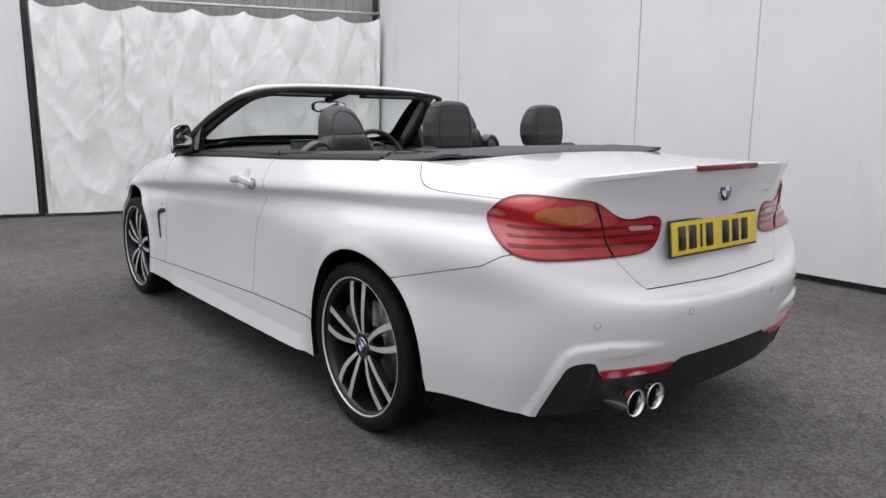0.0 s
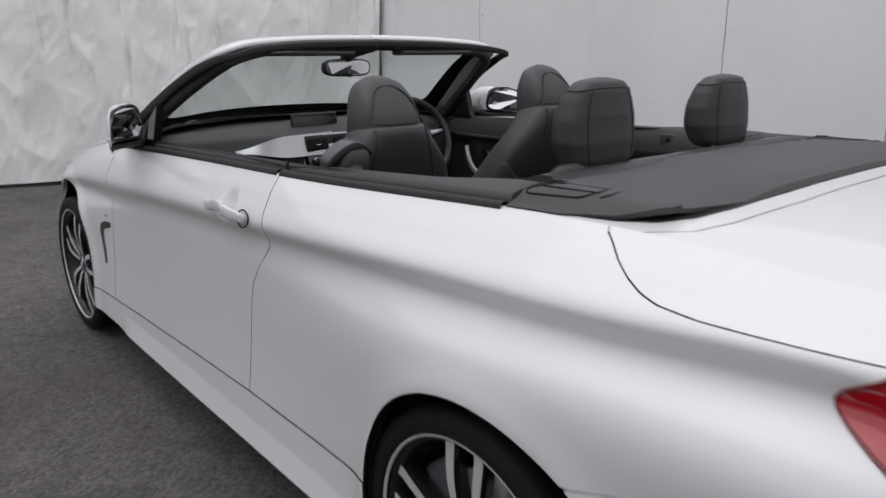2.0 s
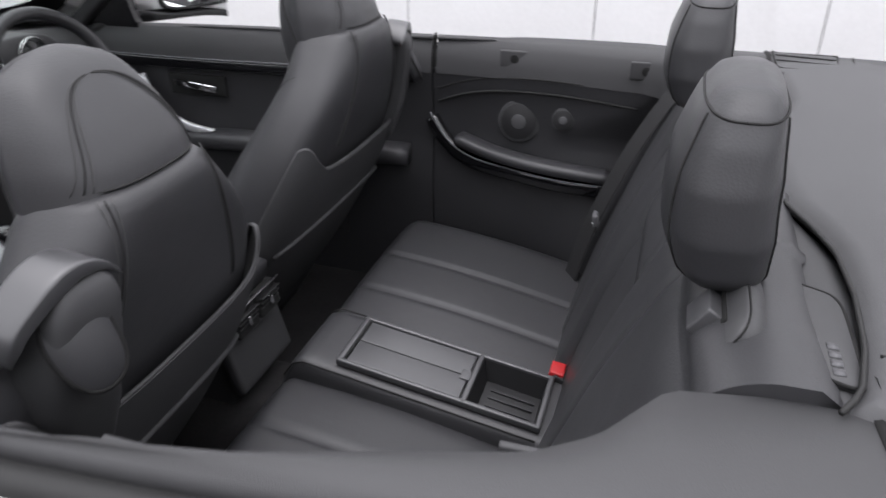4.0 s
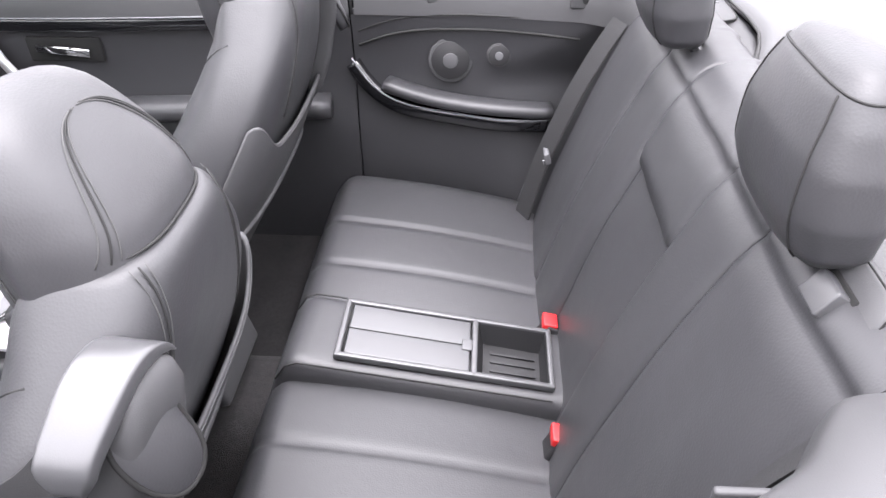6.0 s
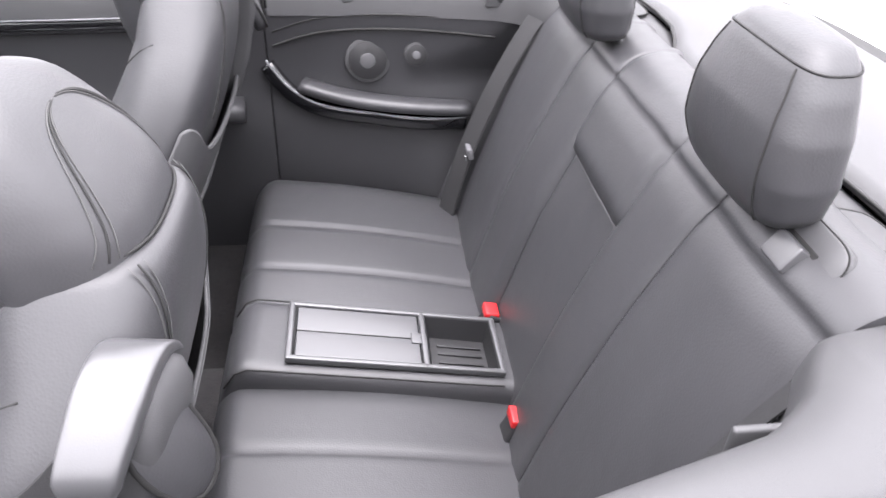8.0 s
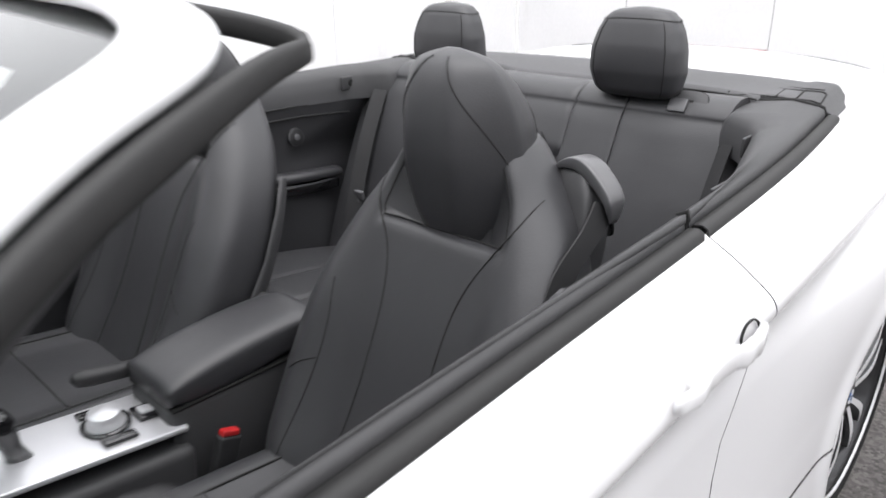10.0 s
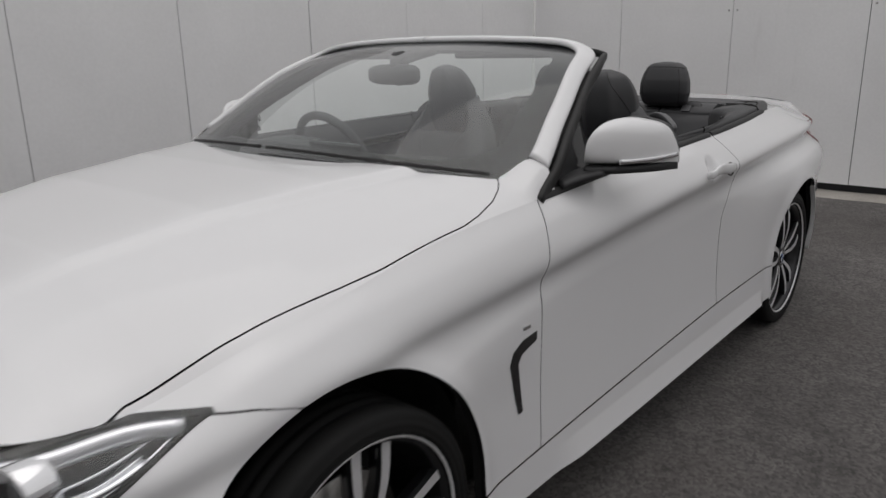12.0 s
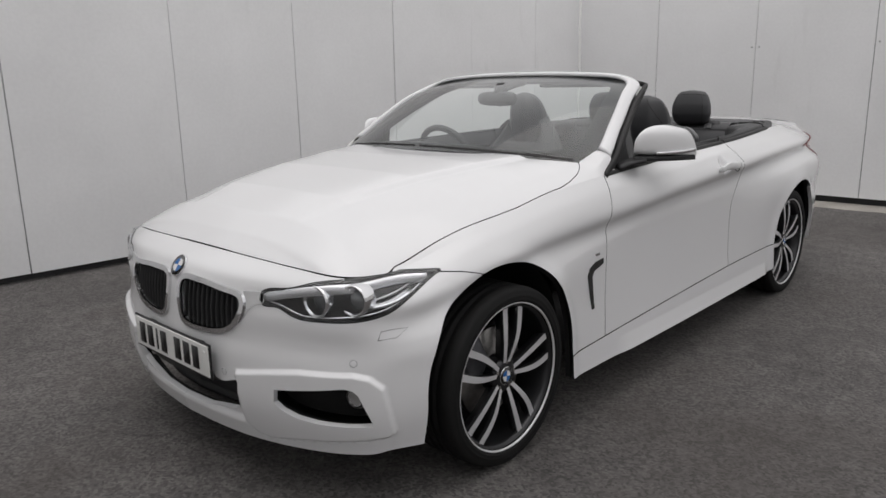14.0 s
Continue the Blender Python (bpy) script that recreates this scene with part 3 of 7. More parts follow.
def skin(name, F, material, parent, label="", side=-1, lift=0.0, flange=0.006, P=None, N=None):
    P = SKIN if P is None else P
    N = SKIN_N if N is None else N
    v, f = clip(P + N * lift, F, flange, N)
    v, f = both_halves(v, f, side)
    ob = link_mesh(name, v, f, material, parent, label)
    if material is PAINT and 0 < flange < 0.01:             # inner edges of the gaps coloured near-black, as the shade in them
        ob.data.materials.append(VOID)
        for p in ob.data.polygons:
            p.material_index = 1 if p.index % (len(f) // (2 if side == 0 else 1)) >= SKIN_FACES[0] else 0
    return ob


# ---- lines on the skin ----
GAP = 0.0017
xs, ys, zs = SX, SY, SZ
front, rear = ys > 1.0, ys < -1.0
arch_f = np.hypot(ys - 1.425, np.maximum(zs - 0.37, 0)) - 0.375
arch_r = np.hypot(ys + 1.472 + 0.16 * np.maximum(0.33 - zs, 0), np.maximum(zs - 0.352, 0)) - 0.367
# soft flares round the arches
for c, d in ((1.425, arch_f), (-1.472, arch_r)):
    SKIN += SKIN_N * (0.009 * np.exp(-((d - 0.0) / 0.042) ** 2) * (np.abs(ys - c) < 0.6))[:, :, None]
y_door_f = np.interp(zs, [0.3, 0.337, 0.679, 0.80, 0.969, 1.05], [0.79, 0.787, 0.761, 0.755, 0.713, 0.69])
y_door_r = np.interp(zs, [0.30, 0.354, 0.45, 0.548, 0.64, 0.70, 0.76, 0.828, 0.87, 0.91, 0.96, 1.003, 1.05],
                     [-0.475, -0.479, -0.482, -0.49, -0.50, -0.515, -0.56, -0.625, -0.632, -0.618, -0.588, -0.562, -0.54])
z_sill = np.interp(ys, [-1.1, -0.479, 0.767, 1.1], [0.372, 0.36, 0.315, 0.305])
z_fseam = np.where(ys > 1.885, 9.0, np.where(ys < 1.42, 0.1, 1) * np.interp(ys, [1.45, 1.517, 1.554, 1.615, 1.687, 1.80, 1.89], [0.690, 0.722, 0.736, 0.751, 0.759, 0.763, 0.768]))
z_lid = np.interp(ys, [-2.10, -2.0, -1.836, -1.77, -1.734, -1.70, -1.664, -1.63, -1.60, -1.57], [0.947, 0.950, 0.955, 0.961, 0.969, 0.981, 0.998, 1.016, 1.03, 1.09])
z_rseam = np.interp(ys, [-2.2, -2.141, -2.11, -2.083, -1.9, -1.694, -1.5], [0.80, 0.782, 0.763, 0.747, 0.702, 0.651, 0.63])
z_lidrear = np.interp(xs, [0, 0.395, 0.432, 0.493, 0.51, 0.8], [0.652, 0.66, 0.689, 0.764, 0.86, 0.86])
z_diff = np.interp(xs, [0, 0.255, 0.30, 0.35, 0.575, 0.606, 0.63, 0.672, 0.695, 0.715, 0.735, 0.75], [0.422, 0.420, 0.398, 0.390, 0.401, 0.452, 0.460, 0.457, 0.443, 0.386, 0.30, 0.2])

pf = xs - ys                                        # runs round the front corner
HEAD = rounded([(-0.885, 0.757), (-0.87, 0.762), (-0.931, 0.765), (-1.085, 0.766), (-1.20, 0.766), (-1.34, 0.764), (-1.45, 0.752), (-1.55, 0.736), (-1.655, 0.721),
                (-1.672, 0.700), (-1.662, 0.681), (-1.60, 0.679), (-1.555, 0.668), (-1.50, 0.652), (-1.44, 0.648), (-1.34, 0.648), (-1.25, 0.650), (-1.17, 0.656), (-1.087, 0.672), (-1.02, 0.699), (-0.95, 0.730)], 140)
head = np.where(front, sd_poly(pf, zs, HEAD), 9.0)
KID = rounded([(0.042, 0.688), (0.060, 0.709), (0.12, 0.714), (0.20, 0.712), (0.30, 0.703), (0.362, 0.690), (0.372, 0.662), (0.356, 0.624), (0.322, 0.588),
               (0.27, 0.566), (0.19, 0.556), (0.11, 0.556), (0.064, 0.570), (0.045, 0.62)], 90)
kid = np.where(ys > 1.9, sd_poly(xs, zs, KID), 9.0)
INC = [(-0.3, 0.375), (0.12, 0.375), (0.29, 0.395), (0.366, 0.418), (0.352, 0.312), (0.30, 0.292), (0.16, 0.272), (-0.3, 0.265)]
intake_c = np.where(ys > 1.9, sd_poly(xs, zs, INC), 9.0)
INS = [(-1.610, 0.415), (-1.45, 0.430), (-1.30, 0.445), (-1.265, 0.440), (-1.24, 0.424), (-1.180, 0.322), (-1.30, 0.320), (-1.42, 0.322), (-1.513, 0.331), (-1.58, 0.350), (-1.617, 0.372)]
intake_s = np.where(front, sd_poly(pf, zs, INS), 9.0)
FRAME = [(-1.816, 0.446), (-1.65, 0.470), (-1.499, 0.486), (-1.26, 0.490), (-1.19, 0.478), (-1.13, 0.442), (-1.085, 0.285), (-1.11, 0.270), (-1.3, 0.258), (-1.5, 0.242), (-1.65, 0.222), (-1.72, 0.228), (-1.785, 0.268), (-1.80, 0.33)]
fogframe = np.where(front, sd_poly(pf, zs, FRAME), 9.0)
qr = xs + ys
TAIL = rounded([(-1.251, 0.888), (-1.285, 0.925), (-1.363, 0.953), (-1.541, 0.956), (-1.66, 0.948), (-1.718, 0.939), (-1.77, 0.915), (-1.81, 0.895), (-1.894, 0.881), (-2.02, 0.874),
                (-2.012, 0.81), (-1.975, 0.779), (-1.861, 0.767), (-1.776, 0.767), (-1.59, 0.770), (-1.448, 0.777), (-1.366, 0.793), (-1.30, 0.828)], 120)
tail = np.where(rear, sd_poly(qr, zs, TAIL), 9.0)
AMB = rounded([(-1.455, 0.90), (-1.48, 0.919), (-1.60, 0.927), (-1.69, 0.925), (-1.715, 0.90), (-1.70, 0.885), (-1.50, 0.884)], 40)
amber = np.where(rear, sd_poly(qr, zs, AMB), 9.0)


def smooth01(x):
    x = np.clip(x, 0, 1)
    return x * x * (3 - 2 * x)


# relief: the raised lip round the side intakes, the step under the front, the door-handle bowl, the bumper's rear step
ring = smooth01((0.004 - fogframe) / 0.014)
SKIN += SKIN_N * (0.018 * ring * (ys > 1.7))[:, :, None]
lip = smooth01((0.285 - zs) / 0.03) * smooth01((ys - 1.9) / 0.05) * (fogframe > 0)
SKIN += SKIN_N * (0.012 * lip)[:, :, None]
bowl = np.hypot((ys + 0.385) / 1.15, zs - 0.905) - 0.055
SKIN -= SKIN_N * (0.020 * smooth01(-bowl / 0.045) * (np.abs(ys) < 0.8))[:, :, None]
RIM = [(0.79, 0.20), (0.745, 0.40), (0.722, 0.464), (0.702, 0.500), (0.672, 0.516), (0.568, 0.521), (0.42, 0.503), (0.30, 0.482), (0.1, 0.47), (0.1, 0.2)]
rim_d = np.where(ys < -2.05, sd_poly(xs, zs, RIM), 9.0)
SKIN += SKIN_N * (0.012 * smooth01((0.004 - rim_d) / 0.024) * smooth01((xs - 0.30) / 0.22))[:, :, None]
SKIN -= SKIN_N * (0.007 * smooth01((0.468 - zs) / 0.012) * smooth01((xs - 0.36) / 0.12) * smooth01((0.612 - xs) / 0.012) * (ys < -2.05))[:, :, None]
# the blade along the foot of the side skirt
blade = np.clip((0.278 - zs) / 0.07, 0, 1.1) * smooth01((0.74 - ys) / 0.16) * smooth01((ys + 1.03) / 0.05) * (np.abs(ys) < 1.2)
SKIN += np.array([1.0, 0, 0]) * (0.011 * blade)[:, :, None]

car = empty("convertible_car", None, "white two-door convertible with open roof and black leather seats", "car")
car.location.x, car.scale = 0.016, (1.018, 1, 1)

wing = np.maximum.reduce([y_door_f + GAP - ys, -arch_f, z_fseam + GAP - zs, z_sill + GAP - zs, ys - 1.90, -head + 0.003])
door = np.maximum.reduce([ys - y_door_f + GAP, y_door_r - ys + GAP, z_sill + GAP - zs])
quarter = np.maximum.reduce([ys - y_door_r + GAP, -arch_r, np.where(ys < -1.45, z_rseam + GAP - zs, z_sill + GAP - zs),
                             np.where(ys < -1.56, zs - z_lid + GAP * 0.6, -9), -tail + 0.003, -2.17 - ys])
d_top = np.cumsum(np.linalg.norm(np.diff(SKIN[::-1], axis=0, prepend=SKIN[-1:]), axis=2), axis=0)[::-1]        # way down from the top line
bumper_f = np.maximum.reduce([1.40 - ys, np.where(ys > 1.80, 0.0045 - d_top, -9), -arch_f, zs - z_fseam + GAP, -head + 0.003, -kid + 0.009, -intake_c, -intake_s])
zr_top = np.where(ys > -2.17, z_rseam, z_lidrear)
bumper_r = np.maximum.reduce([ys + 1.47, -arch_r, zs - zr_top + GAP, -tail + 0.003, np.where(ys < -2.12, z_diff - zs, -9)])
lid_side = np.maximum.reduce([ys + 1.565, np.where(ys > -2.10, z_lid - GAP * 0.4, z_lidrear) + GAP - zs, -tail + 0.003])
skirt = np.maximum.reduce([ys - 1.12, -1.16 - ys, -arch_f, -arch_r, zs - z_sill + GAP])
diffuser = np.maximum.reduce([ys + 2.12, zs - z_diff + 0.001])
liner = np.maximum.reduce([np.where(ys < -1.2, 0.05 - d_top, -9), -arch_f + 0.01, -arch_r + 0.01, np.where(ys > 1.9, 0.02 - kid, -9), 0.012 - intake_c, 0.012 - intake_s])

for s in (-1, 1):
    skin("front_wing", wing, PAINT, car, "white front wing", s)
    skin("door_skin", door, PAINT, car, "white door panel", s)
    skin("rear_quarter_panel", quarter, PAINT, car, "white rear quarter panel", s)
    skin("side_skirt", skirt, PAINT, car, "white side skirt", s, lift=0.002)
skin("front_bumper", bumper_f, PAINT, car, "white front bumper with dark intakes", 0, flange=0.02)
skin("rear_bumper", bumper_r, PAINT, car, "white rear bumper", 0, flange=0.02)
skin("rear_diffuser", diffuser, BLACK, car, "black plastic rear diffuser", 0, lift=-0.012, flange=0.03)
# black sheet added behind the panels, so their gaps show as deep shade
skin("gap_shade_backing", liner, VOID, car, "black sheet added behind the panels as shade in the gaps", 0, lift=-0.022, flange=0.02)


# ---- bonnet, cowl, boot lid, tonneau cover: height over the plan ----
def top_z(x, y):
    """The height of bonnet and rear deck between the top lines."""
    w, ze = edge_w(y)
    zc = np.where(y > 0, np.interp(y, [0.5, 0.85, 1.1, 1.4, 1.7, 1.88, 1.98, 2.046], [1.085, 1.05, 1.038, 1.011, 0.960, 0.904, 0.848, 0.800]),
                  np.interp(y, [-2.40, -2.36, -2.30, -2.15, -1.9, -1.7, -1.5, -1.2], [1.041, 1.047, 1.047, 1.050, 1.056, 1.062, 1.066, 1.066]))
    q = np.clip(np.abs(x) / np.maximum(w, 1e-4), 0, 1)
    z = ze + (zc - ze) * (1 - q ** np.where(y > 0, np.interp(y, [0.74, 0.95, 1.2, 1.6, 2.04], [8.5, 6.0, 4.8, 4.6, 4.0]), 2.4))
    k = np.where(y > 0, 0.33 + 0.20 * np.clip((1.95 - y) / 1.1, 0, 1), 9.0)     # the bonnet's two raised folds
    z = z - 0.014 * smooth01((np.abs(x) - k + 0.022) / 0.044) * smooth01((1.93 - y) / 0.25) * smooth01((np.maximum(w, 0.01) - np.abs(x)) / 0.12)
    return z


def plan_grid(y0, y1, n, m, end=1.0):
    """Rows of the left half from the middle to the top line, rows close together at a rounded end."""
    t = np.linspace(0, 1, n)
    y = y0 + (y1 - y0) * (1 - (1 - t) ** 1.7)
    w, _ = edge_w(y)
    a = np.linspace(0, 1, m)
    X, Y = w[:, None] * a[None], np.broadcast_to(y[:, None], (n, m)).copy()
    P = np.dstack([X, Y, top_z(X, Y)])
    ga, gb = np.gradient(P, axis=0), np.gradient(P, axis=1)
    N = np.cross(ga, gb)
    N /= np.linalg.norm(N, axis=2, keepdims=True) + 1e-9
    N[N[:, :, 2] < 0] *= -1
    return P, N


BON, BON_N = plan_grid(0.60, 2.044, 150, 80)
if BON_N[10, 10, 2] < 0:
    BON_N = -BON_N
bx, by = BON[:, :, 0], BON[:, :, 1]
seam_x = np.minimum(np.interp(by, [0.6, 0.735, 0.75, 0.79, 0.85, 0.93, 1.02, 1.12, 1.2, 1.36, 1.57, 1.78, 1.84, 2.1], [0.66, 0.71, 0.728, 0.756, 0.782, 0.799, 0.807, 0.805, 0.799, 0.779, 0.749, 0.708, 0.715, 0.9]),
                    np.where(by < 1.8, edge_w(by)[0] - 0.006, 9))
cowl_y = np.interp(bx, [0, 0.3, 0.5, 0.6, 0.66, 0.70, 0.722, 0.741, 0.756, 0.8], [0.925, 0.905, 0.868, 0.832, 0.80, 0.768, 0.743, 0.69, 0.646, 0.60])
skin("bonnet", np.maximum.reduce([cowl_y + 0.002 - by, bx - seam_x + GAP, bx - edge_w(by)[0] + np.where(by > 1.84, 0.003, 0.0015)]), PAINT, car, "white bonnet with two raised folds", 0, P=BON, N=BON_N)
for s in (-1, 1):
    ROOT = BON.copy()                               # rises to the foot of the windscreen pillar
    ROOT[:, :, 2] += 0.048 * smooth01((0.76 - by) / 0.12) * smooth01((0.824 - bx) / 0.022)
    skin("wing_top", np.maximum.reduce([seam_x + GAP - bx, by - 1.80, cowl_y - by, 0.647 - 0.3 * (bx - 0.754) - by]), PAINT, car, "", s, P=ROOT, N=BON_N)
skin("cowl", np.maximum.reduce([by - cowl_y + 0.004, cowl_y - 0.16 - by]), BLACK, car, "black plastic cowl under the wipers", 0, lift=-0.012, P=BON, N=BON_N)

DECK, DECK_N = plan_grid(-1.20, -2.389, 150, 80)
dx, dy = DECK[:, :, 0], DECK[:, :, 1]
y_cov = np.interp(dx, [0, 0.30, 0.48, 0.58, 0.645, 0.68, 0.70, 0.73], [-1.712, -1.710, -1.700, -1.682, -1.645, -1.59, -1.52, -1.30])
y_lid = np.interp(dx, [0, 0.35, 0.55, 0.64, 0.70, 0.72, 0.74], [-1.766, -1.762, -1.744, -1.72, -1.66, -1.60, -1.50])
skin("boot_lid_top", np.maximum(dy - y_lid + GAP, np.where(dy > -1.56, 1.0, -1.0)), PAINT, car, "white boot lid", 0, flange=0.012, P=DECK, N=DECK_N)
skin("cover_surround", np.maximum.reduce([dy - y_cov + 0.002, y_lid + GAP - dy]), PAINT, car, "", 0, P=DECK, N=DECK_N)
skin("boot_lid", lid_side, PAINT, car, "white boot lid rear face", 0, flange=0.012)
v_rim = np.maximum.reduce([y_cov - dy + 0.002, dy - y_cov - 0.035])
skin("cover_seal", np.maximum(v_rim, dy + 1.5), SEAL, car, "black rubber seal round the cover", 0, lift=0.001, P=DECK, N=DECK_N)

# the sharp rear lip of the boot lid
tip = ROWPTS[7][ROWPTS[7][:, 1] < -2.02]
rows_ = []
for k in np.linspace(0, 1, 6):
    px_, py_ = tip[:, 0] * (1 - 0.10 * k), np.minimum(tip[:, 1] + 0.075 * k, -2.0)
    rows_.append(np.c_[px_, py_, top_z(px_, py_) * (k > 0) + tip[:, 2] * (k == 0) - 0.0008])
for sgn in (-1, 1):
    sheet("boot_lid_lip", [r * np.array([sgn, 1, 1]) for r in rows_], PAINT, car, "")


def skin_at(chart, c, z, where):
    """Place and outward normal on the left side's skin, nearest to the chart value c and the height z."""
    d = np.where(where, (chart - c) ** 2 + (SZ - z) ** 2, 9.0)
    i = np.unravel_index(d.argmin(), d.shape)
    return SKIN[i] * np.array([-1, 1, 1]), SKIN_N[i] * np.array([-1, 1, 1])


def mx(p, s):
    """A place of the left half on the side s."""
    return np.asarray(p, float) * np.array([-s, 1, 1])


REFLECTOR = mat("lamp_reflector", (0.82, 0.82, 0.84), 0.2, metal=0.7)
GLOSSGLASS = mat("fog_glass", (0.5, 0.5, 0.51), 0.05, metal=0.7, coat=1.0)


# ---- wheels ----
def wheel_meshes():
    """The meshes of one wheel at the origin, its outer face towards -x."""
    made = {}
    tread = [(0.329, -0.108), (0.3325, -0.09)]
    for g in (-0.055, -0.02, 0.02, 0.055):
        tread += [(0.333, g - 0.007), (0.326, g - 0.004), (0.326, g + 0.004), (0.333, g + 0.007)]
    tread += [(0.3325, 0.09), (0.329, 0.108)]
    prof = [(0.250, -0.094), (0.259, -0.106), (0.270, -0.113), (0.279, -0.117), (0.2805, -0.1185), (0.283, -0.117), (0.296, -0.118), (0.302, -0.1195), (0.3035, -0.118),
            (0.314, -0.1165), (0.323, -0.113)] + tread + [(0.318, 0.116), (0.29, 0.12), (0.262, 0.108), (0.25, 0.09)]
    prof = [(r - 0.005 if r > 0.29 else max(r, 0.262), a) for r, a in prof]
    made["tyre"] = lathe("tyre", prof, RUBBER, None, "black low-profile tyre")
    made["rim"] = lathe("rim", [(0.250, -0.090), (0.240, -0.060), (0.234, 0.0), (0.232, 0.08), (0.252, 0.1), (0.262, 0.1)], RIMDARK, None, "dark grey rim barrel")
    made["rim_edge"] = lathe("rim_edge", [(0.246, -0.078), (0.252, -0.094), (0.257, -0.101), (0.264, -0.1045)], RIMDARK, None, "dark grey rim edge")
    made["rim_lip"] = lathe("rim_lip", [(0.264, -0.1045), (0.266, -0.1125), (0.270, -0.1145), (0.273, -0.1125), (0.273, -0.105), (0.268, -0.098)], RIMFACE, None, "bright machined rim lip")
    made["hub"] = lathe("hub", [(0.001, -0.092), (0.034, -0.092), (0.052, -0.090), (0.062, -0.083), (0.066, -0.07), (0.066, -0.03), (0.06, 0.0)], RIMDARK, None)
    made["brake_disc"] = lathe("brake_disc", [(0.07, -0.035), (0.085, -0.025), (0.165, -0.025), (0.168, -0.02), (0.165, 0.0), (0.07, 0.0)], STEEL, None, "grey brake disc")
    made["back_plate"] = lathe("back_plate", [(0.001, 0.02), (0.2, 0.03), (0.223, 0.045)], VOID, None)
    return made


def spoke_mesh(sg):
    """One curved arm of a pair, and its bright face."""
    r = np.linspace(0.044, 0.260, 16)
    t = (r - r[0]) / (r[-1] - r[0])
    lat = sg * (0.0105 + 0.012 * np.sin(np.pi * t) + 0.032 * t ** 1.3)
    a = -0.088 - 0.010 * np.sin(np.pi * np.minimum(t * 1.1, 1)) - 0.006 * t
    half = 0.0080 + 0.0015 * np.sin(np.pi * t) + 0.0055 * t ** 2
    arm, face = [], []
    for k in range(16):
        y, z, h = lat[k], r[k], half[k]
        arm.append([(a[k], y - h, z), (a[k], y + h, z), (a[k] + 0.012, y + h + 0.003, z), (a[k] + 0.04, y + h * 0.6, z), (a[k] + 0.04, y - h * 0.6, z), (a[k] + 0.012, y - h - 0.003, z)])
        face.append([(a[k] - 0.0012, y - h * 0.97, z), (a[k] - 0.0012, y + h * 0.97, z), (a[k] + 0.0005, y + h, z), (a[k] + 0.0005, y - h, z)])
    return arm, face


def badge(center, normal, r, parent, flat=False):
    """A round badge: chrome ring, dark band, four plain quarters in blue and white."""
    b = disc("badge", center, normal, r, 0.006, CHROME, parent, "round badge with plain blue and white quarters", n=32)
    n = Vector(normal).normalized()
    q = n.to_track_quat("Z", "Y").to_matrix()
    b = parent if flat else b
    disc("badge_ring", Vector(center) + n * 0.0008, normal, r * 0.93, 0.002, GLOSS, b, n=32)
    for k in range(4):
        pts = [(0, 0)] + [(0.6 * r * math.cos(math.pi / 2 * k + math.pi / 2 * j / 8), 0.6 * r * math.sin(math.pi / 2 * k + math.pi / 2 * j / 8)) for j in range(9)]
        c = Vector(center) + n * 0.0016
        top = [c + q @ Vector((u, v, 0)) for u, v in pts]
        low = [p - n * 0.001 for p in top]
        m = len(pts)
        link_mesh("quarter", top + low, [tuple(range(m))] + [(i, m + i, m + (i + 1) % m, (i + 1) % m) for i in range(m)], BLUE if k % 2 else WHITEBADGE, b, smooth=False)
    return b


def wheel(x, y, turn, right):
    w = empty("wheel", car, "alloy wheel with five twin spokes on a low-profile tyre")
    for ob in wheel_meshes().values():
        ob.parent = w
    for k in range(5):
        m = pose(0, 0, 0, 72 * k, 0, 0)
        for sg in (-1, 1):
            arm, face = spoke_mesh(sg)
            v, f = tube_data(arm)
            link_mesh("spoke", [m @ Vector(p) for p in v], f, RIMDARK, w, "", smooth=False)
            v, f = tube_data(face)
            link_mesh("spoke_face", [m @ Vector(p) for p in v], f, RIMFACE, w, "bright machined spoke face", smooth=False)
        c = m @ Vector((-0.091, 0.0, 0.047))
        disc("wheel_bolt", c, (-1, 0, 0), 0.0085, 0.012, STEEL, w, n=8)
    badge((-0.0935, 0, 0), (-1, 0, 0), 0.034, w, True)
    block("brake_caliper", (0.05, 0.11, 0.17), (-0.02, 0.115, 0.07), CALIPER, w, "grey brake caliper", r=0.02, rot=(-35, 0, 0))
    wire("valve", [(-0.108, 0.0, 0.252), (-0.112, 0.004, 0.234)], 0.003, SEAL, w)
    w.matrix_basis = pose(x, y, 0.328, 0, 0, 180 if right else 0) @ pose(0, 0, 0, turn, 0, 0)
    return w


wheel(-0.772, 1.409, 8, False)
wheel(-0.774, -1.421, -4, False)
wheel(0.772, 1.409, 30, True)
wheel(0.774, -1.421, 15, True)
for s in (-1, 1):
    for yc, zc, r in ((1.425, 0.37, 0.385), (-1.472, 0.352, 0.378)):
        rings = []
        for xx in (0.83, 0.70, 0.54, 0.535):
            rr = r if xx > 0.536 else 0.01
            rings.append([(s * xx, yc + rr * math.cos(a), max(zc + rr * math.sin(a), 0.19)) for a in np.linspace(-0.45, math.pi + 0.45, 40)])
        sheet("wheel_arch_liner", rings, VOID, car, "black wheel arch liner", smooth=True)
block("underbody", (1.30, 3.9, 0.05), (0, 0, 0.215), VOID, car, "dark underbody tray", r=0.01)

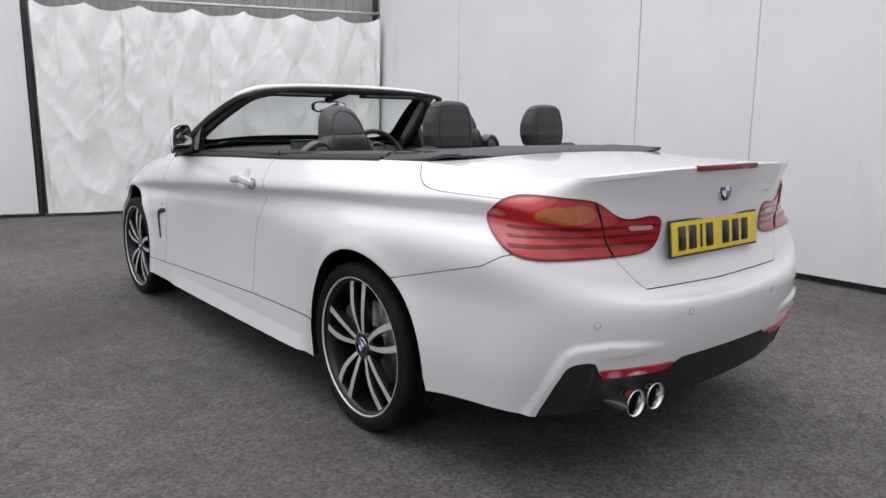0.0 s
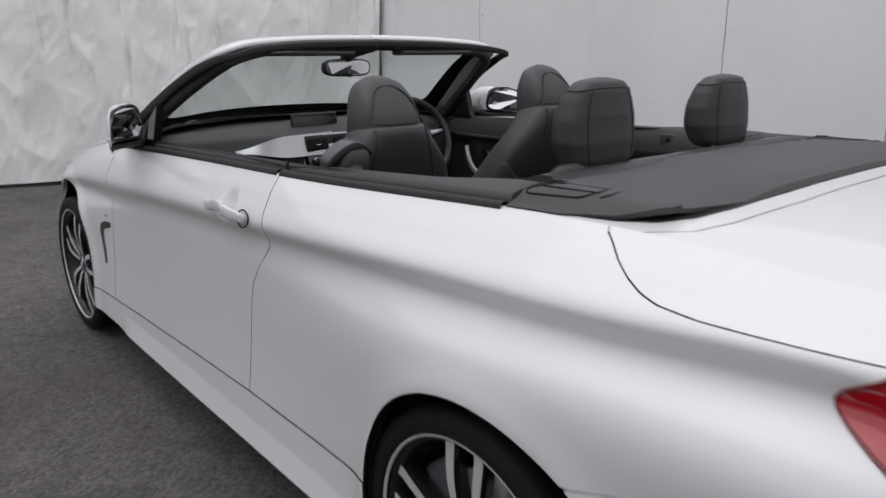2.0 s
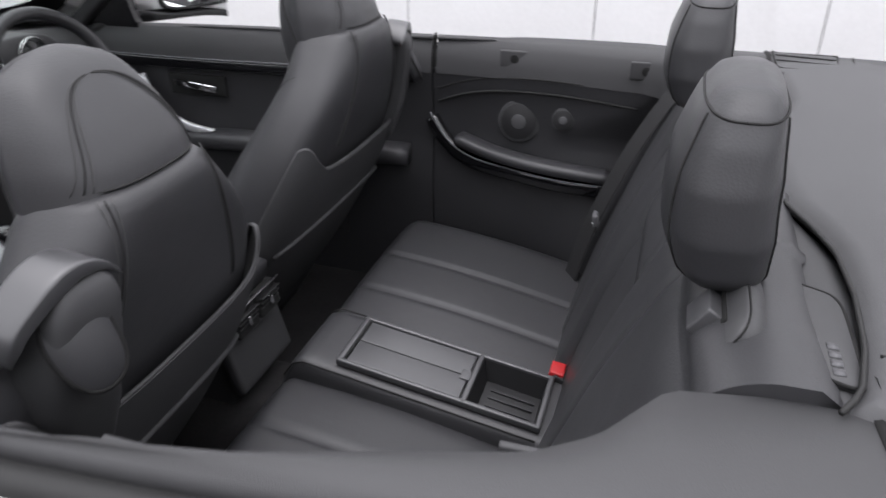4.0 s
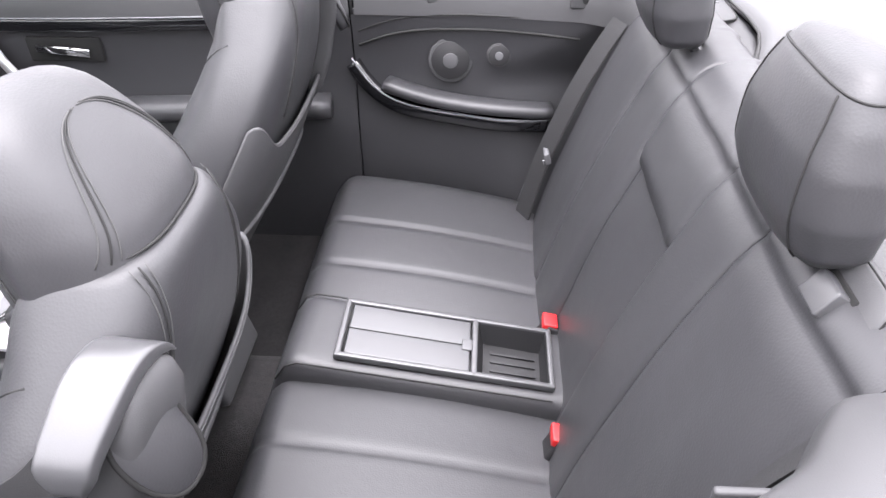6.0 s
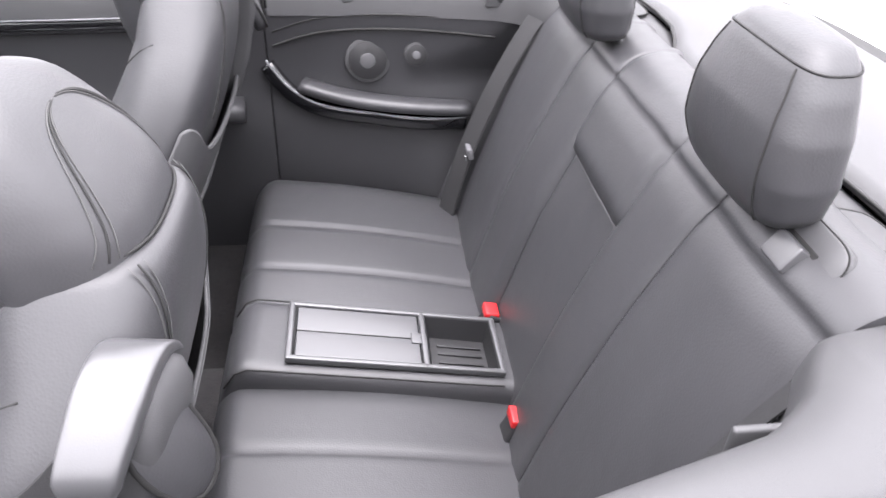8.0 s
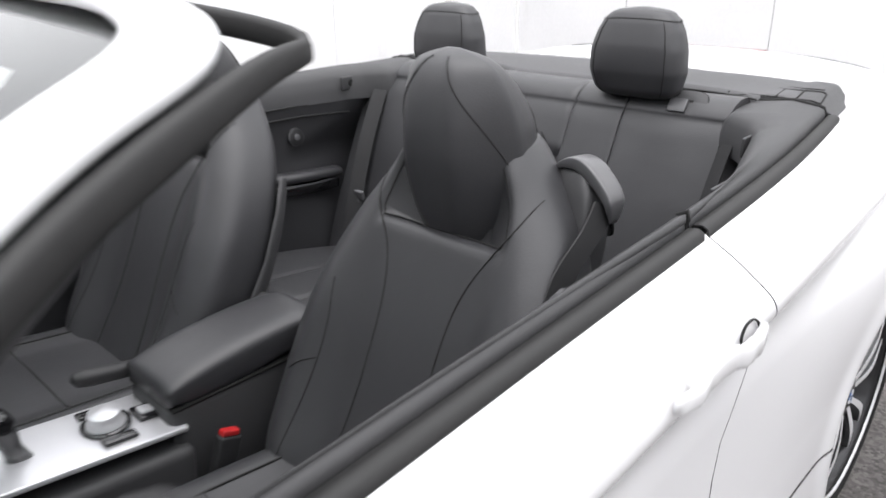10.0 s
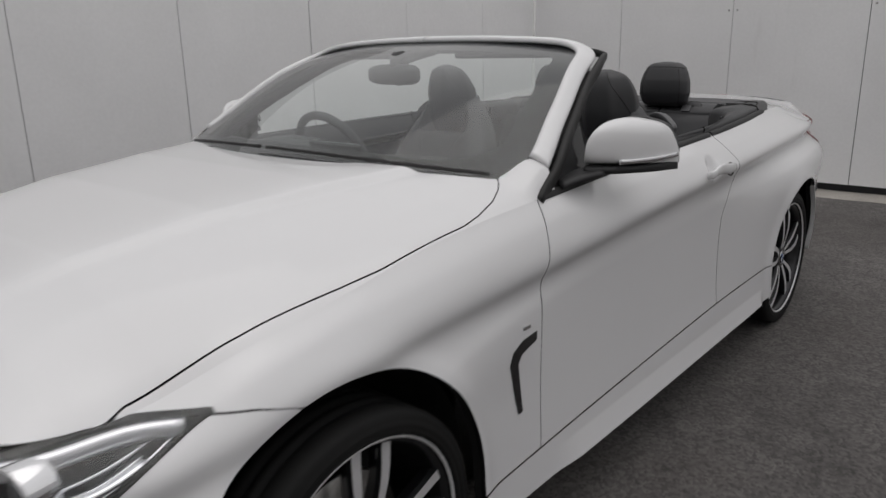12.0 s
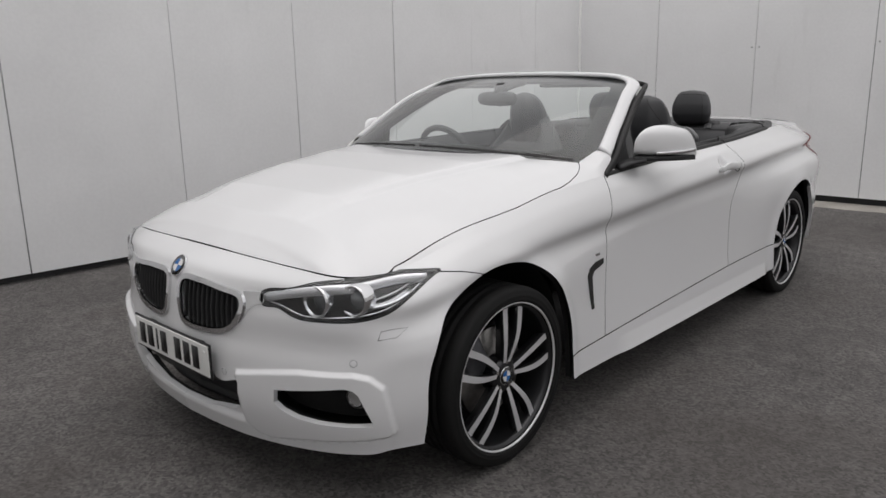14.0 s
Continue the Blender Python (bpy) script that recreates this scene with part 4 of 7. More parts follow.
# ---- front: lamps, grille, intakes, plate ----
pw = (SY > 1.0)
for s in (-1, 1):
    lamp = empty("headlamp", car, "clear headlamp with twin round projectors and bright reflectors")
    skin("housing", head + 0.001, mat("lamp_housing", (0.20, 0.20, 0.205), 0.30, metal=0.5, vary=(25, 0.35)) if "lamp_housing" not in bpy.data.materials else bpy.data.materials["lamp_housing"], lamp, "grey headlamp housing", s, lift=-0.055, flange=-0.055)
    skin("lens", head - 0.0005, LENS, lamp, "clear headlamp lens", s, lift=0.003, flange=0.006)
    skin("lamp_seal", np.maximum(head - 0.003, -head - 0.005), SEAL, lamp, "", s, lift=0.001, flange=0.01)
    for pc, zc in ((-1.425, 0.704), (-1.255, 0.712)):
        c, n = skin_at(pf, pc, zc, pw)
        n = np.array([n[0] * 0.35, 0.95, 0.05])
        n /= np.linalg.norm(n)
        c = mx(c, s)
        n = mx(n, s)
        d = Vector(n)
        cc = Vector(c) - d * 0.020
        rings = []
        q = d.to_track_quat("Z", "Y").to_matrix()
        for rr, h in ((0.050, -0.04), (0.050, 0.010), (0.0475, 0.015), (0.043, 0.014), (0.039, 0.004), (0.036, -0.012)):
            rings.append([cc + q @ Vector((rr * math.cos(2 * math.pi * i / 32), rr * math.sin(2 * math.pi * i / 32), h)) for i in range(32)])
        tube("projector_ring", rings, CHROME, lamp, "chrome projector ring", cap=False)
        rings = [[cc + q @ Vector((0.036 * math.cos(b) * math.cos(2 * math.pi * i / 24), 0.036 * math.cos(b) * math.sin(2 * math.pi * i / 24), -0.02 + 0.024 * math.sin(b))) for i in range(24)] for b in np.linspace(0, 1.52, 8)]
        tube("projector_lens", rings, mat("projector_glass", (0.10, 0.105, 0.11), 0.03, coat=1.0, metal=0.3) if "projector_glass" not in bpy.data.materials else bpy.data.materials["projector_glass"], lamp, "round glass projector lens")
    # top shroud of the lamp; its pale colour stands for reflected sky
    brow = [mx(skin_at(pf, a, b, pw)[0] - skin_at(pf, a, b, pw)[1] * 0.010, s) for a, b in ((-0.93, 0.752), (-1.05, 0.752), (-1.2, 0.751), (-1.35, 0.747), (-1.5, 0.730), (-1.60, 0.713), (-1.65, 0.703))]
    sweep("brow", smooth_path(brow, 24), sq(0.012, 0.016, 12, 3), REFLECTOR, lamp, "top shroud strip, pale for the sky reflected in it")
    low = [mx(skin_at(pf, a, b, pw)[0] - skin_at(pf, a, b, pw)[1] * 0.012, s) for a, b in ((-0.95, 0.742), (-1.02, 0.710), (-1.09, 0.683), (-1.18, 0.667), (-1.3, 0.660), (-1.42, 0.658), (-1.50, 0.662), (-1.56, 0.679), (-1.65, 0.691))]
    wire("light_strip", smooth_path(low, 30), 0.004, CHROME, lamp, "bright strip along the lower edge")
    ind = [mx(skin_at(pf, a, b, pw)[0] - skin_at(pf, a, b, pw)[1] * 0.02, s) for a, b in ((-1.01, 0.727), (-1.09, 0.707), (-1.17, 0.694))]
    sweep("side_reflector", smooth_path(ind, 10), sq(0.022, 0.006, 12, 3), CHROME, lamp, "", up=(0, 0, 1))
    for dz in (-0.014, 0.0, 0.014):
        rib = [mx(skin_at(pf, a, b + dz, pw)[0] - skin_at(pf, a, b + dz, pw)[1] * 0.012, s) for a, b in ((-1.01, 0.727), (-1.09, 0.707), (-1.17, 0.698))]
        wire("reflector_rib", smooth_path(rib, 10), 0.0025, REFLECTOR, lamp, "")

    grille = empty("kidney_grille", car, "chrome-framed grille with black upright slats")
    skin("chrome_frame", np.maximum(kid - 0.011, -kid - 0.006), CHROME, grille, "chrome grille frame", s, lift=0.010, flange=0.010)
    skin("grille_back", kid - 0.015, VOID, grille, "", s, lift=-0.075, flange=0)
    for k in range(12):
        xx = 0.062 + 0.0262 * k
        zz = [p for p in KID if abs(p[0] - xx) < 0.012]
        z0, z1 = min(p[1] for p in zz), max(p[1] for p in zz)
        path = []
        for zc in np.linspace(z0 + 0.005, z1 - 0.005, 8):
            i = np.unravel_index(np.where(SY > 1.9, (SX - xx) ** 2 + (SZ - zc) ** 2, 9).argmin(), SX.shape)
            path.append((s * xx, SKIN[i][1] - 0.016, zc))
        sweep("slat", path, sq(0.0035, 0.016, 10, 4), BLACK, grille, "", up=(0, 1, 0))
    skin("lamp_bridge", np.where(SY > 1.9, sd_poly(xs, zs, [(0.372, 0.712), (0.41, 0.716), (0.458, 0.719), (0.458, 0.683), (0.428, 0.677), (0.402, 0.660), (0.378, 0.628), (0.352, 0.598), (0.36, 0.63), (0.374, 0.67)]), 9.0), CHROME, grille, "chrome bridge to the headlamp", s, lift=0.003)

    fog = empty("fog_lamp", car, "round fog lamp in a dark side intake")
    skin("intake_back", intake_s - 0.02, VOID, fog, "", s, lift=-0.085, flange=0)
    c, n = skin_at(pf, -1.262, 0.405, pw)
    c, n = mx(c - n * 0.03, s), mx((n[0] * 0.4, 0.9, 0.0), s)
    disc("fog_bezel", c, n, 0.036, 0.02, GLOSS, fog, n=28)
    disc("fog_glass", np.asarray(c) + np.asarray(n) * 0.004, n, 0.026, 0.012, GLOSSGLASS, fog, "bright fog lamp glass", n=28)
    w0 = [mx(skin_at(pf, a, b, pw)[0] + skin_at(pf, a, b, pw)[1] * 0.0005, s) for a, b in ((-1.15, 0.588), (-1.135, 0.612), (-1.09, 0.618), (-1.02, 0.612), (-1.075, 0.588), (-1.15, 0.588))]
    wire("washer_cover_joint", w0, 0.0012, JOINT, car, "", n=5)
    for pc, zc in ((-1.254, 0.520), (-1.887, 0.428)):
        c, n = skin_at(pf, pc, zc, pw)
        disc("parking_sensor", mx(c + n * 0.001, s), mx(n, s), 0.0105, 0.004, PAINT, car, n=16)
        q = Vector(mx(n, s)).to_track_quat("Z", "Y").to_matrix()
        wire("sensor_ring", [Vector(mx(c + n * 0.0008, s)) + q @ Vector((0.0112 * math.cos(a), 0.0112 * math.sin(a), 0)) for a in np.linspace(0, 6.3, 17)], 0.0009, JOINT, car, "", n=5)

skin("lower_grille", intake_c - 0.02, BLACK, car, "black lower grille", 0, lift=-0.07, flange=0)
for zc in (0.30, 0.325, 0.35, 0.375, 0.40):
    wire("grille_bar", [(x, 2.145 - 0.5 * x * x - 0.05, zc) for x in np.linspace(-0.34, 0.34, 15)], 0.004, BLACK, car, "")
i = np.unravel_index((SX ** 2 + (SZ - 0.742) ** 2 + np.where(SY > 1.5, 0, 9)).argmin(), SX.shape)
badge((0, SKIN[i][1] + 0.004, SKIN[i][2]), (0, SKIN_N[i][1], SKIN_N[i][2]), 0.041, car)


def plate(y, z, tilt, base, face, away):
    """A number plate with plain bars in place of its characters."""
    p = empty("number_plate", car, "yellow rear number plate with dark bars" if away < 0 else "white front number plate with dark bars")
    block("plate", (0.52, 0.006, 0.111), (0, 0, 0), face, p, "", r=0.003)
    block("plate_back", (0.535, 0.008, 0.125), (0, -0.004 * away, 0), BLACK, p, "black plate holder", r=0.004)
    for k, xx in enumerate((-0.205, -0.145, -0.094, -0.045, 0.055, 0.118, 0.178)):
        block("plate_bar", (0.012 if k == 2 else 0.042, 0.002, 0.079), (xx * (-1 if away > 0 else 1), 0.0036 * away, 0), INK, p, "", r=0)
    for xx in (-0.235, 0.235):
        disc("plate_screw", (xx, 0.0045 * away, 0.03), (0, away, 0), 0.007, 0.003, face, p, n=10)
    p.matrix_basis = pose(-0.016 if away < 0 else 0, y, z, tilt, 0, 0)
    return p


plate(-2.357, 0.806, -6, None, YELLOW, -1)
plate(2.208, 0.462, 0, None, WHITEPLATE, 1)
bracket = np.where(ys > 1.9, sd_poly(xs, zs, [(-0.1, 0.512), (0.19, 0.512), (0.238, 0.40), (0.30, 0.385), (0.30, 0.36), (-0.1, 0.36)]), 9.0)
skin("plate_bracket", np.maximum(bracket, -intake_c), BLACK, car, "black plate bracket", 0, lift=0.005, flange=0.006)

# ---- rear: lamps, badge, reflectors, exhaust ----
rw = SY < -1.0
for s in (-1, 1):
    lamp = empty("tail_lamp", car, "red tail lamp with an amber indicator window")
    skin("lens", tail, REDLENS, lamp, "glossy red lamp lens", s, lift=0.004, flange=0.02)
    skin("lens_edge", np.maximum(tail - 0.003, -tail - 0.004), REDDARK, lamp, "", s, lift=0.0045, flange=0.02)
    skin("indicator", amber, AMBER, lamp, "amber indicator window", s, lift=0.0055, flange=0.004)
    skin("indicator_edge", np.maximum(amber - 0.010, -amber), REDLENS, lamp, "", s, lift=0.0052, flange=0.004)
    for k, zb in enumerate((0.868, 0.842, 0.815)):
        skin("light_bar", np.maximum.reduce([tail + 0.012, np.abs(zs - zb - 0.01 * np.sin((qr + 1.3) * 3)) - (0.004 if k % 2 else 0.0055), np.where(rear, -1.0, 9.0), qr + 1.34]), REDDARK, lamp, "", s, lift=0.0055, flange=0.002)
    skin("reversing_lamp", np.maximum(tail + 0.008, np.where(rear, sd_poly(qr, zs, [(-1.86, 0.862), (-1.98, 0.860), (-1.985, 0.846), (-1.88, 0.846)]), 9.0)), CLEARLENS, lamp, "pale reversing lamp window", s, lift=0.006, flange=0.003)
    jn = [mx(skin_at(qr, a, b, rw)[0] + skin_at(qr, a, b, rw)[1] * 0.0045, s) for a, b in ((-1.718, 0.937), (-1.745, 0.88), (-1.765, 0.82), (-1.80, 0.769))]
    wire("lamp_joint", smooth_path(jn, 12), 0.0035, VOID, lamp, "")
    skin("reflector", np.where(rear, sd_poly(xs, zs, [(0.588, 0.427), (0.34, 0.414), (0.285, 0.413), (0.335, 0.389), (0.577, 0.400)]), 9.0), REDLENS, car, "dark red rear reflector", s, lift=0.007, flange=0.014)
    for xx, zc in ((0.610, 0.574), (0.252, 0.579)):
        d = np.where(SY < -2.0, (SX - xx) ** 2 + (SZ - zc) ** 2, 9)
        i = np.unravel_index(d.argmin(), d.shape)
        c, n = SKIN[i] * np.array([s, 1, 1]), SKIN_N[i] * np.array([s, 1, 1])
        q = Vector(n).to_track_quat("Z", "Y").to_matrix()
        disc("parking_sensor", c + n * 0.001, n, 0.0105, 0.004, PAINT, car, n=16)
        wire("sensor_ring", [Vector(c + n * 0.0008) + q @ Vector((0.0112 * math.cos(a), 0.0112 * math.sin(a), 0)) for a in np.linspace(0, 6.3, 17)], 0.0009, JOINT, car, "", n=5)
    skin("wing_vent", np.where(np.abs(SY - 0.85) < 0.2, sd_poly(ys, zs, [(0.792, 0.645), (0.792, 0.622), (0.868, 0.606), (0.884, 0.585), (0.868, 0.452), (0.888, 0.450), (0.921, 0.592), (0.905, 0.622), (0.86, 0.640)]), 9.0), GLOSS, car, "black vent in the front wing", s, lift=0.0025, flange=0.008)
    c, n = skin_at(SY, 0.842, 0.668, np.abs(SY - 0.84) < 0.1)
    block("wing_badge", (0.003, 0.034, 0.010), mx(c + n * 0.001, s), CHROME, car, "small bright wing badge", r=0.001)
badge((0, -2.372, 0.953), (0, -1, 0.05), 0.037, car)
for k, xx in enumerate((0.285, 0.312, 0.339, 0.360)):
    block("model_badge_bar", (0.020 if k < 3 else 0.006, 0.004, 0.024), (xx, -2.352 + 0.10 * (xx - 0.28), 0.948), CHROME, car, "chrome bar of the boot badge", r=0.002)
block("high_brake_lamp", (0.36, 0.02, 0.018), (-0.02, -2.386, 1.036), REDDARK, car, "slim red high-level brake lamp", r=0.005)
for xx in (-0.505, -0.408):
    tip = empty("exhaust_tip", car, "round chrome exhaust tip")
    for nm, m_, prof in (("pipe", CHROME, [(0.038, 0.20), (0.040, 0.02), (0.0425, 0.004), (0.0435, 0.0), (0.041, 0.001), (0.038, 0.01), (0.037, 0.10)]), ("bore", VOID, [(0.037, 0.05), (0.001, 0.06)])):
        rings = [[(xx + r * math.cos(2 * math.pi * i / 32), -2.425 + a, 0.325 + r * math.sin(2 * math.pi * i / 32)) for i in range(32)] for r, a in prof]
        tube(nm, rings, m_, tip, "", cap=False)

# ---- door handles ----
for s in (-1, 1):
    hd = empty("door_handle", car, "white door handle bar over a shallow bowl")
    rings = []
    for t in np.linspace(0, 1, 18):
        y = -0.285 - 0.255 * t
        c, n = skin_at(SY, y, 0.893 + 0.004 * math.sin(t * 3), np.abs(SY - y) < 0.05)
        off = 0.006 + 0.026 * math.sin(math.pi * min(max(t, 0.02), 0.98)) ** 0.5
        k = 0.55 + 0.45 * math.sin(math.pi * min(max(t, 0.03), 0.97)) ** 0.5
        c = np.array([min(c[0], -0.872), y, 0.890]) + n * off
        rings.append([mx(c + n * b * k + np.array([0, 0, 1]) * a * k, s) for a, b in sq(0.019, 0.011, 16, 3)])
    tube("grip", rings, PAINT, hd, "")
    c, n = skin_at(SY, -0.52, 0.889, np.abs(SY + 0.52) < 0.05)
    q = Vector(mx(n, s)).to_track_quat("Z", "Y").to_matrix()
    wire("handle_joint", [Vector(mx(c + n * 0.003, s)) + q @ Vector((0.03 * math.cos(a) * 1.1, 0.024 * math.sin(a), 0)) for a in np.linspace(0, 6.3, 21)], 0.0022, VOID, hd, "", n=5)

# ---- windscreen and its frame ----
SCREEN_EDGE = smooth_path([(0.748, 0.735, 1.012), (0.757, 0.64, 1.060), (0.733, 0.53, 1.132), (0.708, 0.43, 1.202), (0.676, 0.325, 1.266), (0.645, 0.235, 1.305), (0.600, 0.13, 1.340)], 25)


def screen_pt(a, b):
    """a from -1 to 1 across, b from 0 at the base to 1 at the top."""
    mid = np.array([0, 0.955 - 0.79 * b, 1.046 + 0.335 * b]) + np.array([0, 0.02, 0.035]) * math.sin(math.pi * b)
    e = np.array([np.interp(b * 24, np.arange(25), SCREEN_EDGE[:, k]) for k in range(3)])
    w = abs(a) ** 2.4
    p = mid * (1 - w) + e * w
    p[0] = e[0] * a
    return p


P = np.array([[screen_pt(a, b) for b in np.linspace(0.0, 1.0, 24)] for a in np.linspace(-1, 1, 48)])
ws = sheet("windscreen", P, WINDOW, car, "tinted glass windscreen", thick=0.0)
ws.visible_shadow = False
N_ws = np.cross(np.gradient(P, axis=0), np.gradient(P, axis=1))
N_ws /= np.linalg.norm(N_ws, axis=2, keepdims=True)
if N_ws[24, 12, 2] < 0:
    N_ws = -N_ws
A, B = np.meshgrid(np.linspace(-1, 1, 48), np.linspace(0, 1, 24), indexing="ij")
round_ = 0.2 * (1 - np.hypot(np.maximum(0, np.abs(A) - 0.70) / 0.195, np.maximum(0, 0.20 - B * 0.8) / 0.135))
band = np.minimum.reduce([1 - np.abs(A) - 0.105, round_, (1 - B) * 0.8 - 0.115 + 0.0 * A])
vv, ff = clip(P + N_ws * -0.004, band, 0, N_ws)
link_mesh("screen_border", vv, ff, PRINT, car, "black printed windscreen border")

PIL_IN = smooth_path([(0.754, 0.646, 1.069), (0.740, 0.59, 1.105), (0.724, 0.529, 1.148), (0.703, 0.44, 1.208), (0.672, 0.335, 1.272), (0.645, 0.25, 1.310), (0.615, 0.178, 1.340),
                      (0.560, 0.158, 1.361), (0.45, 0.172, 1.374), (0.25, 0.195, 1.383), (0, 0.205, 1.386)], 64)
PIL_OUT = smooth_path([(0.8035, 0.631, 1.034), (0.789, 0.575, 1.074), (0.770, 0.512, 1.120), (0.745, 0.42, 1.178), (0.711, 0.31, 1.240), (0.684, 0.215, 1.283), (0.648, 0.115, 1.321),
                       (0.590, 0.083, 1.346), (0.46, 0.095, 1.364), (0.25, 0.12, 1.375), (0, 0.13, 1.379)], 64)
for s in (-1, 1):
    rings = []
    for i in range(64):
        p, q = mx(PIL_IN[i], -s) * np.array([1, 1, 1]), mx(PIL_OUT[i], -s)
        j0, j1 = max(i - 1, 0), min(i + 1, 63)
        tg = mx((PIL_IN + PIL_OUT)[j1] - (PIL_IN + PIL_OUT)[j0], -s)
        wv = (q - p) / 2
        nv = np.cross(tg, wv)
        nv /= np.linalg.norm(nv)
        if nv[2] + nv[0] * s * 0.5 < 0:
            nv = -nv
        rings.append([(p + q) / 2 + wv * a + nv * (b * 0.012 - 0.005 + 0.004 * (1 - a * a)) for a, b in sq(1.0, 1.0, 22, 3.2)])
    tube("screen_pillar", rings, PAINT, car, "white windscreen pillar and header")
    seal = smooth_path([(s * 0.822, 0.702, 0.958), (s * 0.816, 0.672, 0.980), (s * 0.810, 0.605, 1.022), (s * 0.796, 0.548, 1.066), (s * 0.776, 0.482, 1.112), (s * 0.748, 0.388, 1.170), (s * 0.713, 0.278, 1.230), (s * 0.685, 0.172, 1.274),
                        (s * 0.655, 0.082, 1.303), (s * 0.636, 0.030, 1.312), (s * 0.626, 0.010, 1.315), (s * 0.612, 0.008, 1.320), (s * 0.57, 0.020, 1.330), (s * 0.45, 0.045, 1.343), (s * 0.25, 0.075, 1.353), (0, 0.088, 1.357)], 56)
    sweep("pillar_seal", seal, sq(0.012, 0.019, 16, 3), SEAL, car, "black rubber seal on the windscreen frame", scale=np.interp(np.linspace(0, 1, 56), [0, 0.15, 0.45, 0.60, 0.75, 1], [0.85, 1, 0.95, 0.62, 0.7, 0.7]))
    inner = smooth_path([(s * 0.765, 0.64, 0.99), (s * 0.742, 0.50, 1.082), (s * 0.700, 0.35, 1.172), (s * 0.650, 0.21, 1.250), (s * 0.585, 0.11, 1.308), (s * 0.45, 0.105, 1.338), (s * 0.3, 0.115, 1.348), (0, 0.13, 1.353)], 40)
    sweep("pillar_trim", inner, sq(0.023, 0.022, 16, 3), TRIM, car, "black inner pillar trim")
    tri = [(0.820, 0.700, 0.958), (0.808, 0.48, 1.002), (0.774, 0.475, 1.112)]
    link_mesh("window_corner", [(s * (x - d), y, z) for d in (0.0, 0.014) for x, y, z in tri], [(0, 1, 2), (5, 4, 3), (0, 3, 4, 1), (1, 4, 5, 2), (2, 5, 3, 0)], BLACK, car, "black corner piece behind the pillar foot", smooth=False)
    visor = [(s * x, 0.115 + 0.01 * math.cos(x * 4), 1.322) for x in np.linspace(0.12, 0.47, 14)]
    sweep("sun_visor", visor, sq(0.05, 0.010, 14, 3), TRIM, car, "folded black sun visor")
    # wipers
for a0, a1 in ((-0.93, 0.02), (0.06, 0.80)):
    wp = empty("wiper", car, "black windscreen wiper at rest")
    sweep("blade", [screen_pt(a, 0.035 + 0.012 * math.cos(a * 2)) + np.array((0, 0.0, -0.004)) for a in np.linspace(a0, a1, 20)], sq(0.005, 0.009, 8, 3), SEAL, wp, "")
    sweep("arm", [screen_pt(a, 0.018) + np.array((0, 0.0, -0.006)) for a in np.linspace(a0 + 0.35, a1, 14)], sq(0.009, 0.005, 8, 3), BLACK, wp, "")

